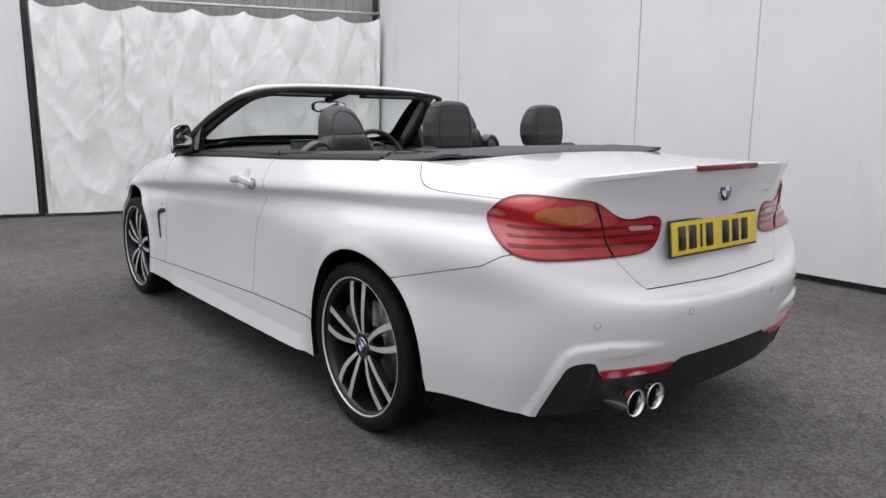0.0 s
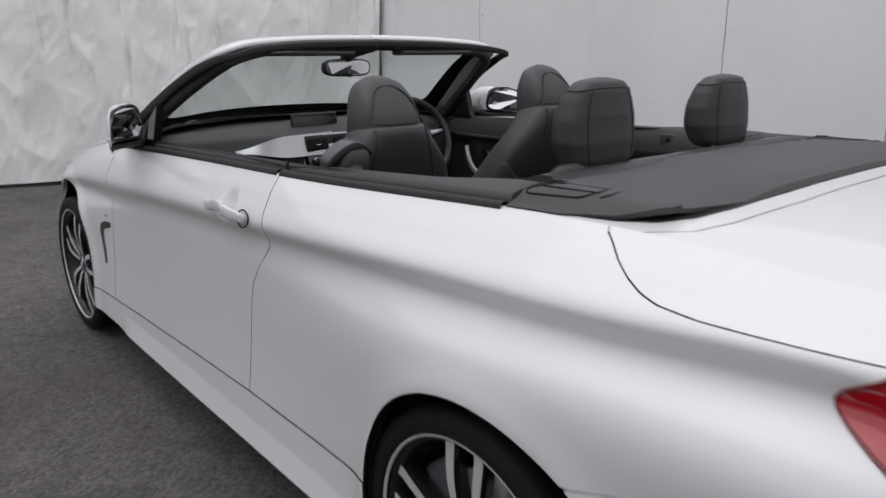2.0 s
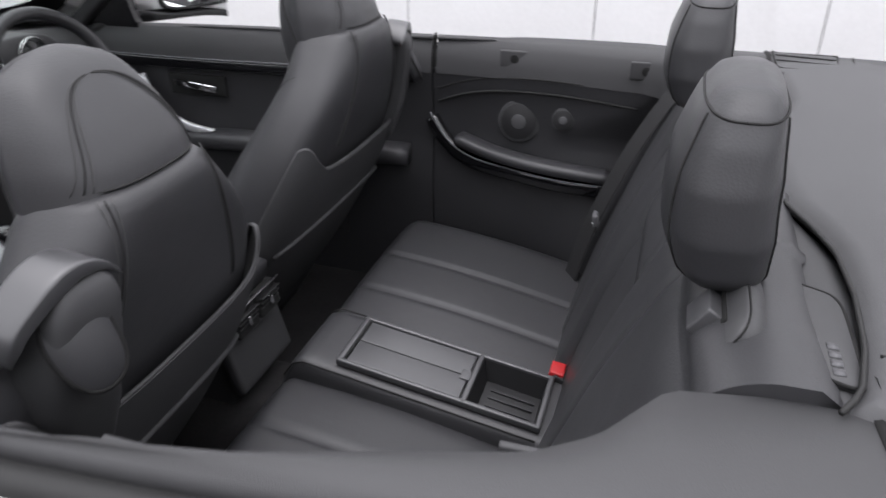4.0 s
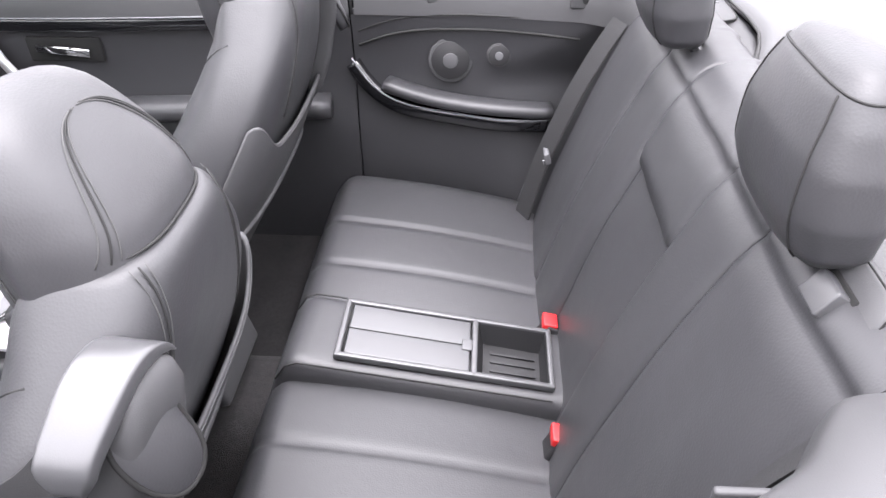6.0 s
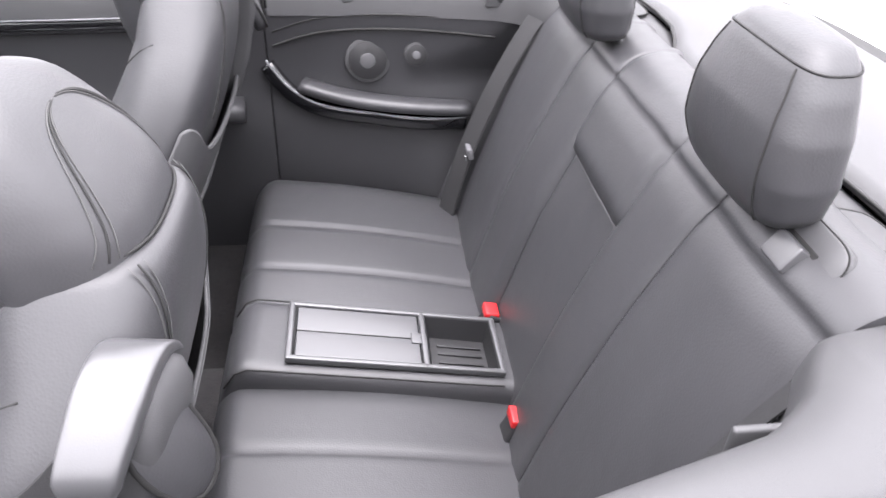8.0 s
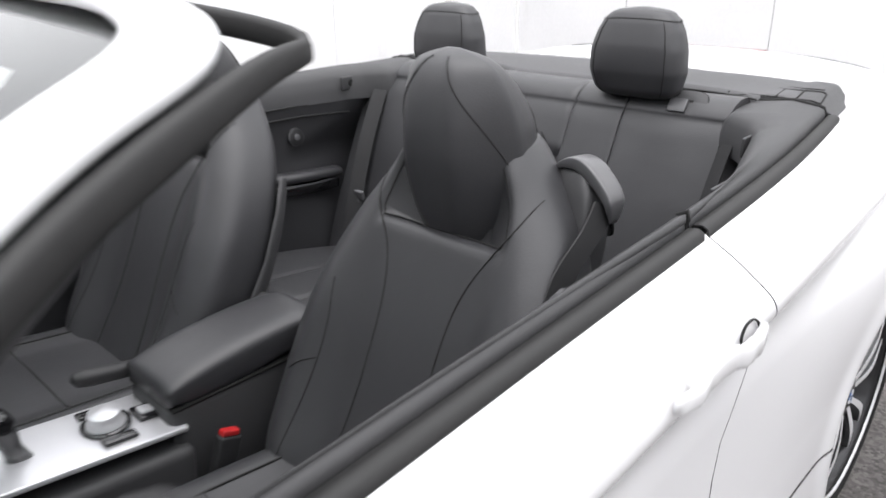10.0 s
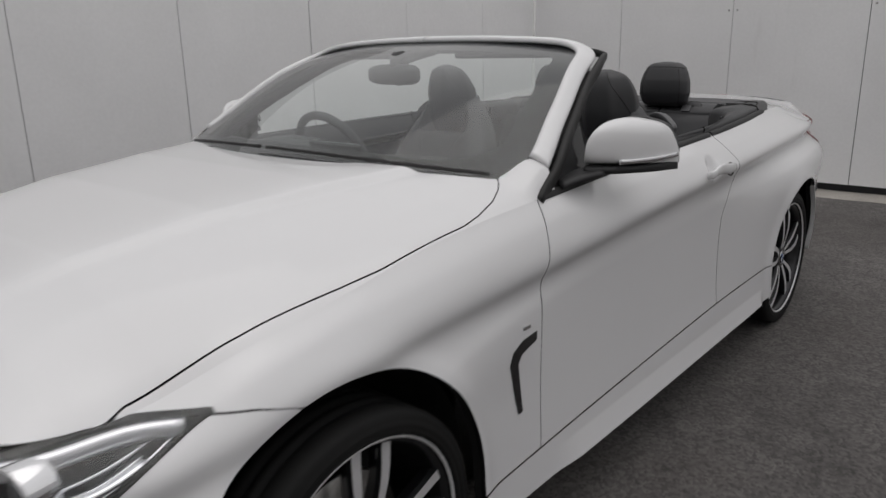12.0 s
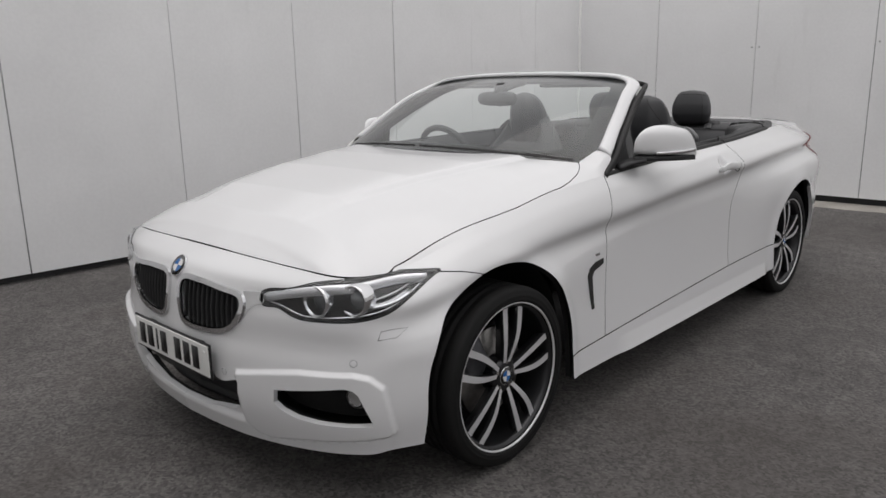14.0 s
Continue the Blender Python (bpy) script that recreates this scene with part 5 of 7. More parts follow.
# ---- mirrors ----
for s in (-1, 1):
    mir = empty("door_mirror", car, "white door mirror with a black foot and clear indicator strip")
    # stations outwards: x, front, back, top
    sec = [(-0.838, 0.506, 0.385, 1.066), (-0.843, 0.512, 0.372, 1.104), (-0.853, 0.512, 0.354, 1.132), (-0.872, 0.500, 0.334, 1.150), (-0.902, 0.470, 0.314, 1.154), (-0.935, 0.424, 0.294, 1.147),
           (-0.962, 0.366, 0.274, 1.134), (-0.978, 0.312, 0.254, 1.110), (-0.987, 0.262, 0.238, 1.070), (-0.990, 0.240, 0.230, 1.042)]
    T = np.linspace(0, 1, 30)
    secs = cubic(np.linspace(0, 1, len(sec)), np.array(sec), T)
    rings, low = [], []
    for i, (x, yf, yr, zt) in enumerate(secs):
        ring = []
        for a, b in sq(1.0, 1.0, 36, 4.2):
            zl = 1.034 - 0.016 * T[i] ** 2
            yy, zz = (yf + yr) / 2 + a * (yf - yr) / 2, (zt + zl) / 2 + b * (zt - zl) / 2
            if a > 0:
                yy -= 0.030 * max(0, b) ** 3 * min(1, (yf - yr) / 0.1)
            ring.append(mx((x, yy, zz), s))
        rings.append(ring)
        th = 0.018 - 0.008 * T[i]
        low.append([mx((x + 0.003, (yf + yr) / 2 + a * (yf - yr) * 0.49, 1.034 - 0.016 * T[i] ** 2 - th + b * th), s) for a, b in sq(1.0, 1.0, 24, 3.0)])
    tube("cap", rings, PAINT, mir, "white mirror cap")
    tube("lower_shell", low, BLACK, mir, "black lower mirror shell")
    strip = [mx((x - 0.003, yf + 0.001, 1.040 + 0.004 * k), s) for k, (x, yf, yr, zt) in zip(np.linspace(0, 1, 14) ** 2, secs[14:28])]
    sweep("indicator", strip, sq(0.004, 0.007, 10, 3), CHROME, mir, "bright indicator strip")
    sweep("foot", smooth_path([mx((-0.795, 0.585, 0.985), s), mx((-0.822, 0.53, 1.000), s), mx((-0.855, 0.47, 1.010), s)], 12), sq(0.045, 0.013, 14, 3), BLACK, mir, "black mirror foot")
    def rear_face(u, v, d):
        """A place on the mirror's rear opening: u across, v up, d behind it."""
        k = 0.5 - 0.40 * u
        x, yr, zt = (float(np.interp(k, T, secs[:, c])) for c in (0, 2, 3))
        return mx((x, yr - d, (zt + 1.034) / 2 + v * (zt - 1.034) * 0.5), s)
    rim = [rear_face(a, b, 0.010) for a, b in sq(1, 1, 40, 3.2)]
    gl = [rear_face(a * 0.88, b * 0.86, 0.008) for a, b in sq(1, 1, 40, 3.2)]
    tube("bezel", [[rear_face(a * 1.0, b * 1.0, -0.02) for a, b in sq(1, 1, 40, 3.2)], rim, [rear_face(a * 0.9, b * 0.88, 0.0105) for a, b in sq(1, 1, 40, 3.2)], [rear_face(a * 0.88, b * 0.86, 0.006) for a, b in sq(1, 1, 40, 3.2)]], BLACK, mir, "black mirror bezel")
    link_mesh("mirror_glass", gl, [tuple(range(40)) if s > 0 else tuple(range(40))[::-1]], MIRRORM, mir, "mirror glass", smooth=False)
    tri = [mx(p, s) for p in ((-0.812, 0.655, 0.972), (-0.802, 0.405, 0.985), (-0.768, 0.415, 1.140))]
    tri2 = [np.asarray(p) + mx((0.03, 0, 0), s) for p in tri]
    link_mesh("mirror_triangle", tri + tri2, [(0, 1, 2), (5, 4, 3), (0, 3, 4, 1), (1, 4, 5, 2), (2, 5, 3, 0)], GLOSS, mir, "black corner piece", smooth=False)


# ---- inside: floor, belts of the body, side panels ----
sheet("floor_carpet", [[(x, y, 0.26 + (0.16 * max(0, 1 - (abs(x) / 0.16) ** 4) if abs(x) < 0.16 else 0)) for y in np.linspace(-1.05, 1.0, 24)] for x in np.linspace(-0.80, 0.80, 65)], CARPET, car, "dark carpet over the tunnel", thick=-0.01)
sheet("bulkhead", [[(x, 1.0 - 0.1 * t, 0.26 + 0.62 * t) for t in np.linspace(0, 1, 4)] for x in np.linspace(-0.75, 0.75, 4)], CARPET, car, "", thick=0.01)
sheet("boot_wall", [[(x, -1.30, 0.2 + 0.80 * t) for t in np.linspace(0, 1, 4)] for x in np.linspace(-0.69, 0.69, 4)], VOID, car, "", thick=0.01)

INNER = ([-1.30, -1.20, -1.15, -1.10, -0.87, -0.65, -0.55, 0.0, 0.5, 0.75], [0.53, 0.545, 0.615, 0.648, 0.708, 0.742, 0.752, 0.758, 0.765, 0.77])


def belt_profile(y, rear_part):
    """Half section of the sill between the outer skin and the cabin, from outside in."""
    w, z = edge_w(np.array([y]))
    w, z = float(w[0]), float(z[0])
    xi = float(np.interp(y, *INNER))
    top = z + 0.020
    return [(w + 0.003, z - 0.006), (w + 0.002, z + 0.004), (w - 0.006, z + 0.008), (w - 0.018, z + 0.006), (w - 0.022, z - 0.006)], \
           [(w - 0.029, z - 0.014), (w - 0.030, z + 0.008), (w - 0.033, top - 0.003), (w - 0.042, top), (w * 0.55 + xi * 0.45 - 0.01, top + 0.008), (xi + 0.012, top - 0.004), (xi, top - 0.022), (xi - 0.008, top - 0.06), (xi - 0.010, top - 0.09)]


for s in (-1, 1):
    for nm, y0, y1, lab in (("door", 0.70, -0.545, "door"), ("rear", -0.56, -1.357, "rear side")):
        yy = np.linspace(y0, y1, 60)
        secs = [belt_profile(y, nm == "rear") for y in yy]
        sheet("belt_moulding", [[(s * a, y, b) for a, b in o] for y, (o, i) in zip(yy, secs)], SEAL, car, "black rubber belt moulding", thick=0.003 * s)
        sheet("belt_pad", [[(s * a, y, b) for a, b in i] for y, (o, i) in zip(yy, secs)], TRIM, car, "soft black pad along the " + lab, thick=0.004 * s)
    wire("pad_joint", [(s * a, -0.552, b + 0.0015) for a, b in belt_profile(-0.552, True)[1]], 0.004, VOID, car, "", n=6, up=(0, 1, 0))
    wire("pad_joint", [(s * a, -1.3605, b + 0.003) for a, b in belt_profile(-1.357, True)[1][:7]], 0.006, VOID, car, "", n=6, up=(0, 1, 0))
    # pins for the wind deflector
    for y in (-0.778, -1.108):
        xi = float(np.interp(y, *INNER))
        ze = float(edge_w(np.array([y]))[1][0])
        c = np.array((s * (xi - 0.001), y, ze - 0.006))
        block("socket_plate", (0.008, 0.075, 0.042), c + np.array((s * -0.004, 0, -0.012)), TRIM, car, "", r=0.004)
        disc("deflector_socket", c + np.array((s * -0.0095, 0, -0.012)), (-s, 0, 0), 0.011, 0.004, VOID, car, "", n=16)


def panel_pt(s, y, z, kind):
    """The inner side wall of the cabin."""
    xi = float(np.interp(y, *INNER)) - 0.012
    top = float(edge_w(np.array([y]))[1][0]) - 0.07
    t = np.clip((top - z) / 0.5, 0, 1)
    x = xi + 0.015 * math.sin(math.pi * min(t * 1.6, 1)) - 0.0 * t
    if kind == "rear":
        x = max(x, np.interp(z, [0.3, 0.6, 0.8, 1.0], [0.62, 0.68, 0.71, 0.60])) if y < -0.9 else x
    return (s * x, y, z)


for s in (-1, 1):
    P = [[panel_pt(s, y, 0.24 + (float(edge_w(np.array([y]))[1][0]) - 0.055 - 0.24) * t, "rear") for t in np.linspace(0, 1, 30)] for y in np.linspace(-0.549, -1.24, 36)]
    sheet("rear_side_panel", P, HIDE, car, "black leather rear side panel", thick=0.006 * s)
    P = [[panel_pt(s, y, 0.24 + (float(edge_w(np.array([y]))[1][0]) - 0.055 - 0.24) * t, "door") for t in np.linspace(0, 1, 30)] for y in np.linspace(0.78, -0.545, 40)]
    sheet("door_card", P, HIDE, car, "black door lining", thick=0.006 * s)
    # armrest pocket of the rear side panel
    def sp(y, z, o):
        a, b, c = panel_pt(s, y, z, "rear")
        return (a - s * o, b, c)
    rest = smooth_path([sp(-0.545, 0.815, 0.012), sp(-0.59, 0.755, 0.02), sp(-0.66, 0.715, 0.03), sp(-0.78, 0.70, 0.035), sp(-0.92, 0.692, 0.035), sp(-1.04, 0.688, 0.03)], 30)
    sweep("trim_strip", rest, sq(0.016, 0.020, 14, 3), GLOSS, car, "gloss black trim strip")
    wire("bright_line", [np.array(p) + np.array((-s * 0.014, 0, 0.016)) for p in rest], 0.0025, TRIMLINE, car, "dull metal line over the trim")
    sweep("rear_armrest", smooth_path([sp(-0.63, 0.765, 0.018), sp(-0.74, 0.745, 0.035), sp(-0.9, 0.735, 0.04), sp(-1.05, 0.722, 0.03)], 20), sq(0.03, 0.017, 16, 2.6), HIDE, car, "padded rear armrest")
    fold = smooth_path([sp(-0.565, 0.86, 0.004), sp(-0.66, 0.895, 0.005), sp(-0.80, 0.915, 0.006), sp(-0.95, 0.92, 0.005), sp(-1.10, 0.915, 0.004)], 24)
    wire("panel_seam", fold, 0.0035, STITCH, car, "")
    wire("panel_seam", [np.array(p) + np.array((0, 0, 0.035)) for p in fold], 0.0025, STITCH, car, "")
    for y, z, r in ((-0.796, 0.834, 0.056), (-0.916, 0.857, 0.030)):
        c = sp(y, z, 0.002)
        spk = empty("speaker", car, "round speaker grille in the side panel")
        disc("surround", np.array(c) + np.array((-s * 0.006, 0, 0)), (-s, 0, 0.1), r, 0.012, TRIM, spk, "", n=40)
        disc("mesh", np.array(c) + np.array((-s * 0.0085, 0, 0)), (-s, 0, 0.1), r * 0.86, 0.006, BLACK, spk, "grey mesh grille", n=40)
        disc("cone", np.array(c) + np.array((-s * 0.0105, 0, 0)), (-s, 0, 0.1), r * 0.34, 0.006, GREYPL if r < 0.04 else mat("speaker_cone", (0.06, 0.06, 0.063), 0.5) if "speaker_cone" not in bpy.data.materials else bpy.data.materials["speaker_cone"], spk, "", n=28)
    # door lining details
    def dp(y, z, o):
        a, b, c = panel_pt(s, y, z, "door")
        return (a - s * o, b, c)
    sweep("door_trim_strip", smooth_path([dp(0.65, 0.905, 0.008), dp(0.3, 0.905, 0.010), dp(-0.1, 0.912, 0.010), dp(-0.5, 0.925, 0.006)], 24), sq(0.006, 0.017, 12, 3), GLOSS, car, "gloss black door trim strip")
    wire("door_bright_line", smooth_path([dp(0.65, 0.924, 0.012), dp(0.3, 0.924, 0.014), dp(-0.1, 0.931, 0.014), dp(-0.5, 0.944, 0.010)], 24), 0.0022, TRIMLINE, car, "")
    sweep("door_armrest", smooth_path([dp(0.42, 0.60, 0.02), dp(0.30, 0.66, 0.035), dp(0.1, 0.69, 0.045), dp(-0.2, 0.70, 0.045), dp(-0.48, 0.70, 0.02)], 24), sq(0.045, 0.028, 18, 2.8), HIDE, car, "padded door armrest")
    sweep("door_grab_handle", smooth_path([dp(0.40, 0.86, 0.02), dp(0.36, 0.80, 0.045), dp(0.28, 0.735, 0.055), dp(0.15, 0.705, 0.05)], 20), sq(0.010, 0.014, 12, 3), SATIN, car, "satin metal door pull")
    blk = dp(0.21, 0.84, 0.006)
    block("handle_bowl", (0.012, 0.20, 0.065), blk, VOID, car, "", r=0.02)
    sweep("inner_door_handle", [dp(0.28, 0.845, 0.018), dp(0.21, 0.842, 0.024), dp(0.14, 0.834, 0.022)], sq(0.005, 0.011, 12, 3), CHROME, car, "chrome inner door handle")

# ---- rear deck inside: shelf, hinge flaps, tonneau cover ----
COV = lambda x, y: 1.062 + 0.018 * (1 - (x / 0.70) ** 2) * math.sin(math.pi * min(max((-1.30 - y) / 0.42, 0.0), 1.0)) ** 0.5 - 0.02 * max(0, (-1.60 - y) / 0.11) ** 2


def y_front(x):
    return float(np.interp(abs(x), [0, 0.10, 0.16, 0.22, 0.28, 0.37, 0.46, 0.53, 0.56], [-1.318, -1.318, -1.326, -1.349, -1.366, -1.370, -1.364, -1.350, -1.33]))


cx = np.linspace(-0.69, 0.69, 90)
P = []
for x in cx:
    yb = float(np.interp(abs(x), [0, 0.30, 0.48, 0.58, 0.645, 0.68, 0.70], [-1.700, -1.698, -1.688, -1.668, -1.630, -1.57, -1.50]))
    yf = y_front(x) if abs(x) < 0.56 else -1.37 - 0.2 * (abs(x) - 0.56)
    P.append([(x, yf + (yb - yf) * t, COV(x, yf + (yb - yf) * t) + 0.003 * noise.noise((x * 3, t * 3, 1)) - 0.014 * (1 - min(1, t / 0.05)) - 0.018 * max(0, (abs(x) - 0.60) / 0.09) ** 2) for t in np.linspace(0, 1, 40)])
sheet("tonneau_cover", P, COVER, car, "dark cloth-textured tonneau cover", thick=-0.01)
wire("cover_piping", [(x, y_front(x), 1.062) for x in np.linspace(-0.56, 0.56, 60)], 0.003, SEAL, car, "black piping on the cover edge")
P = []
for x in np.linspace(-0.62, 0.62, 70):
    yf = y_front(x) - 0.012
    P.append([(x, -1.275 + (yf + 1.275) * t, 1.048 + 0.006 * t - 0.03 * (1 - t) ** 4 - 0.012 * max(0, t - 0.8) / 0.2) for t in np.linspace(0, 1, 12)])
sheet("rear_shelf", P, TRIM, car, "soft black shelf behind the rear seat", thick=-0.01)
for s in (-1, 1):
    ring = [(s * (0.434 + a - 0.42 * b), -1.329 + b, 1.0568) for a, b in sq(0.078, 0.029, 40, 5)]
    low = [(p[0], p[1], p[2] - 0.006) for p in ring]
    mid = [(s * 0.434 + (p[0] - s * 0.434) * 0.97, -1.329 + (p[1] + 1.329) * 0.93, 1.0583) for p in ring]
    tube("shelf_plate", [low, ring, mid], TRIM, car, "flat black cover plate on the shelf")
    wire("shelf_plate_joint", [Vector(p) for p in ring] + [Vector(ring[0])], 0.0022, VOID, car, "", n=5)
    for k, yy_ in enumerate((-1.322, -1.338)):
        for q_ in range(4):
            block("plate_mark", (0.009, 0.010, 0.0012), (s * (0.458 + 0.013 * q_ + 0.004 * k), yy_, 1.0588), GREYPL, car, "", r=0)
    # side of the deck between cover and body, with the hinge flap's fine joints
    def zside(x, y):
        w, ze = (float(v[0]) for v in edge_w(np.array([y])))
        return ze + 0.004 + (1.066 - ze - 0.004) * float(smooth01((w - abs(x)) / 0.065))
    P = []
    for y in np.linspace(-1.364, -1.66, 26):
        w = float(edge_w(np.array([y]))[0][0])
        xo = min(w - 0.004, float(np.interp(-y, [1.3, 1.52, 1.59, 1.645, 1.67], [0.80, 0.70, 0.682, 0.650, 0.60])))
        xi = min(xo - 0.01, float(np.interp(-y, [1.34, 1.40, 1.50, 1.58, 1.66], [0.50, 0.485, 0.50, 0.56, 0.585])))
        P.append([(s * (xo + (xi - xo) * t), y, zside(xo + (xi - xo) * t, y) - 0.008 * (t > 0.99)) for t in np.linspace(0, 1, 16)])
    sheet("deck_side_trim", P, TRIM, car, "soft black trim beside the cover", thick=0.012 * -s)
    quad = [np.array(q) for q in ((0.522, -1.368), (0.508, -1.480), (0.664, -1.502), (0.688, -1.370))]
    ring = []
    for k in range(4):                                      # straight sides with small round corners
        a, b, c_ = quad[k - 1], quad[k], quad[(k + 1) % 4]
        p0_, p1_ = b + (a - b) * 0.14, b + (c_ - b) * 0.14
        for w in np.linspace(0, 1, 7):
            ring.append((1 - w) ** 2 * p0_ + 2 * w * (1 - w) * b + w * w * p1_)
        ring += [p1_ * (1 - w) + (c_ + (b - c_) * 0.14) * w for w in (0.25, 0.5, 0.75)]
    ring = [(s * p[0], p[1], zside(p[0], p[1]) + 0.0006) for p in ring]
    wire("flap_joint", ring + [ring[0]], 0.0022, VOID, car, "", n=5)
    frame_ = smooth_path([(0.478, -1.372), (0.480, -1.44), (0.488, -1.487), (0.520, -1.510), (0.585, -1.522), (0.650, -1.530)], 30)
    wire("flap_joint", [(s * p[0], p[1], zside(p[0], p[1]) + 0.0008) for p in frame_], 0.0020, VOID, car, "", n=5)
    for w in (0.40, 0.68):
        a = np.array(quad[0]) * (1 - w) + np.array(quad[3]) * w
        b = np.array(quad[1]) * (1 - w) + np.array(quad[2]) * w
        pts = [a * (1 - t) + b * t for t in np.linspace(0.03, 0.97, 8)]
        wire("flap_joint", [(s * p[0], p[1], zside(p[0], p[1]) + 0.0008) for p in pts], 0.0022, VOID, car, "", n=5)


# ---- seats ----
def pads(rings_fn, nt, na):
    return [[rings_fn(t, 2 * math.pi * k / na) for k in range(na)] for t in np.linspace(0, 1, nt)]


def se(c, e):
    return math.copysign(abs(c) ** (2 / e), c)


def front_seat(s):
    """s: -1 left, 1 right. Backrest with a collar, headrest sunk into it, cushion, shell, belt guide and belt."""
    X, DY, DZ = 0.394 * s, 0.052 if s > 0 else 0.0, 0.022 if s > 0 else 0.0       # the driver's seat stands further forward
    seat = empty("front_seat", car, "black leather sports seat with a tall headrest")
    h = math.pi / 2
    ZB = [0.42, 0.50, 0.60, 0.70, 0.80, 0.88, 0.95, 1.00, 1.04, 1.075, 1.10, 1.125]

    def at_z(z, zs_, vals):
        return float(np.interp(z, zs_, vals))

    BZ = np.linspace(0.42, 1.125, 60)
    table = {k: cubic(np.array(ZB), np.array(v)[:, None], BZ)[:, 0] for k, v in (
        ("hw", [0.215, 0.255, 0.278, 0.284, 0.275, 0.255, 0.226, 0.195, 0.164, 0.137, 0.119, 0.106]),
        ("rear", [-0.31, -0.365, -0.425, -0.478, -0.525, -0.556, -0.577, -0.588, -0.594, -0.596, -0.595, -0.589]),
        ("front", [-0.140, -0.178, -0.235, -0.285, -0.332, -0.370, -0.402, -0.420, -0.425, -0.418, -0.412, -0.408]))}

    def back_xy(z, a, grow=0.0):
        hw, yr, yf = (at_z(z, BZ, table[k]) for k in ("hw", "rear", "front"))
        cx_, cy_ = se(math.cos(a), 2.9), se(math.sin(a), 2.5 if math.sin(a) > 0 else 3.0)
        q = abs(cx_)
        yc = yr + (yf - yr) * 0.48
        y = yc + (yf - yc + grow if cy_ > 0 else yc - yr + grow) * cy_
        if cy_ > 0:
            y += 0.052 * float(smooth01((q - 0.40) / 0.40)) * at_z(z, [0.42, 0.55, 0.80, 0.95, 1.03, 1.08], [1.0, 1.25, 0.95, 0.42, 0.12, 0.0])
        return X + (hw + grow) * cx_, y + DY, z + DZ

    def rim(a):
        """Height of the collar's upper edge: low in front of the headrest, rising to the shoulders and the back."""
        cx_, sn = abs(math.cos(a)), math.sin(a)
        if sn <= 0:
            return 1.116
        return 0.955 + 0.130 * float(smooth01((cx_ - 0.50) / 0.32)) + 0.031 * float(smooth01((cx_ - 0.80) / 0.2))

    rings = []
    for t in np.linspace(0, 1, 46):
        ring = []
        for k in range(72):
            a = 2 * math.pi * k / 72
            z = 0.42 + (rim(a) - 0.42) * t
            ring.append(back_xy(z, a, -0.010 * float(smooth01((t - 0.97) / 0.03)) - 0.05 * max(0, 1 - t / 0.04) ** 2))
        rings.append(ring)
    inner = [np.array(p) * 0.6 + np.array((X, -0.50 + DY, p[2] - 0.012)) * 0.4 for p in rings[-1]]
    for p, q in zip(inner, rings[-1]):
        p[2] = q[2] - 0.03
    tube("backrest", rings + [inner], HIDE, seat, "black leather backrest with side bolsters and a collar")
    wire("collar_piping", [np.array(p) + np.array((0, 0, 0.001)) for p in rings[-1]] + [np.array(rings[-1][0])], 0.0017, STITCH, seat, "")

    def on_front(z, off, lift=0.002):
        hw = at_z(z, BZ, table["hw"])
        c = min(abs(off) / hw, 0.995) ** (2.9 / 2)
        x, y, zz = back_xy(z, math.acos(c))
        return np.array((X + math.copysign(abs(x - X), off), y + lift, zz))

    def on_rear(z, off, lift=0.002):
        hw = at_z(z, BZ, table["hw"])
        c = min(abs(off) / hw, 0.995) ** (2.9 / 2)
        x, y, zz = back_xy(z, -math.acos(c))
        return np.array((X + math.copysign(abs(x - X), off), y - lift, zz))

    for sg in (-1, 1):
        for nm, pts, r, lf in (("seam", [(1.030, 0.168), (1.00, 0.158), (0.95, 0.128), (0.90, 0.098), (0.84, 0.080), (0.74, 0.074), (0.60, 0.080), (0.45, 0.10)], 0.0014, 0.0006),
                               ("bolster_seam", [(0.84, 0.190), (0.78, 0.178), (0.68, 0.176), (0.55, 0.185), (0.45, 0.19)], 0.0012, 0.0006),
                               ("bolster_stitch", [(0.70, 0.178), (0.69, 0.205), (0.665, 0.235)], 0.0012, 0.001)):
            wire(nm, [on_front(z, sg * o, lf) for z, o in smooth_path(pts, 36)], r, STITCH, seat, "", n=5)
        rear_pts = smooth_path([(1.112, 0.092), (1.06, 0.097), (1.0, 0.110), (0.94, 0.128), (0.88, 0.145)], 24)
        wire("back_stitch", [on_rear(z, sg * o, 0.0008) for z, o in rear_pts], 0.0012, STITCH, seat, "", n=5)
        for d in (-0.006, 0.006):
            wire("back_thread", [on_rear(z, sg * (o + d), 0.0004) for z, o in rear_pts], 0.0009, THREAD, seat, "", n=4)

    # headrest: a shield-shaped block, narrow below, its back leaning forward
    HZ = np.linspace(0.925, 1.256, 40)
    kz = [0.925, 0.955, 0.99, 1.04, 1.09, 1.14, 1.18, 1.21, 1.232, 1.246, 1.253, 1.256]
    ht = {k: np.interp(HZ, kz, v) for k, v in (
        ("hw", [0.070, 0.090, 0.107, 0.118, 0.121, 0.118, 0.110, 0.098, 0.083, 0.064, 0.044, 0.015]),
        ("rear", [-0.560, -0.570, -0.578, -0.584, -0.586, -0.572, -0.546, -0.520, -0.500, -0.485, -0.472, -0.458]),
        ("front", [-0.430, -0.412, -0.400, -0.388, -0.381, -0.382, -0.388, -0.396, -0.406, -0.417, -0.430, -0.447]))}
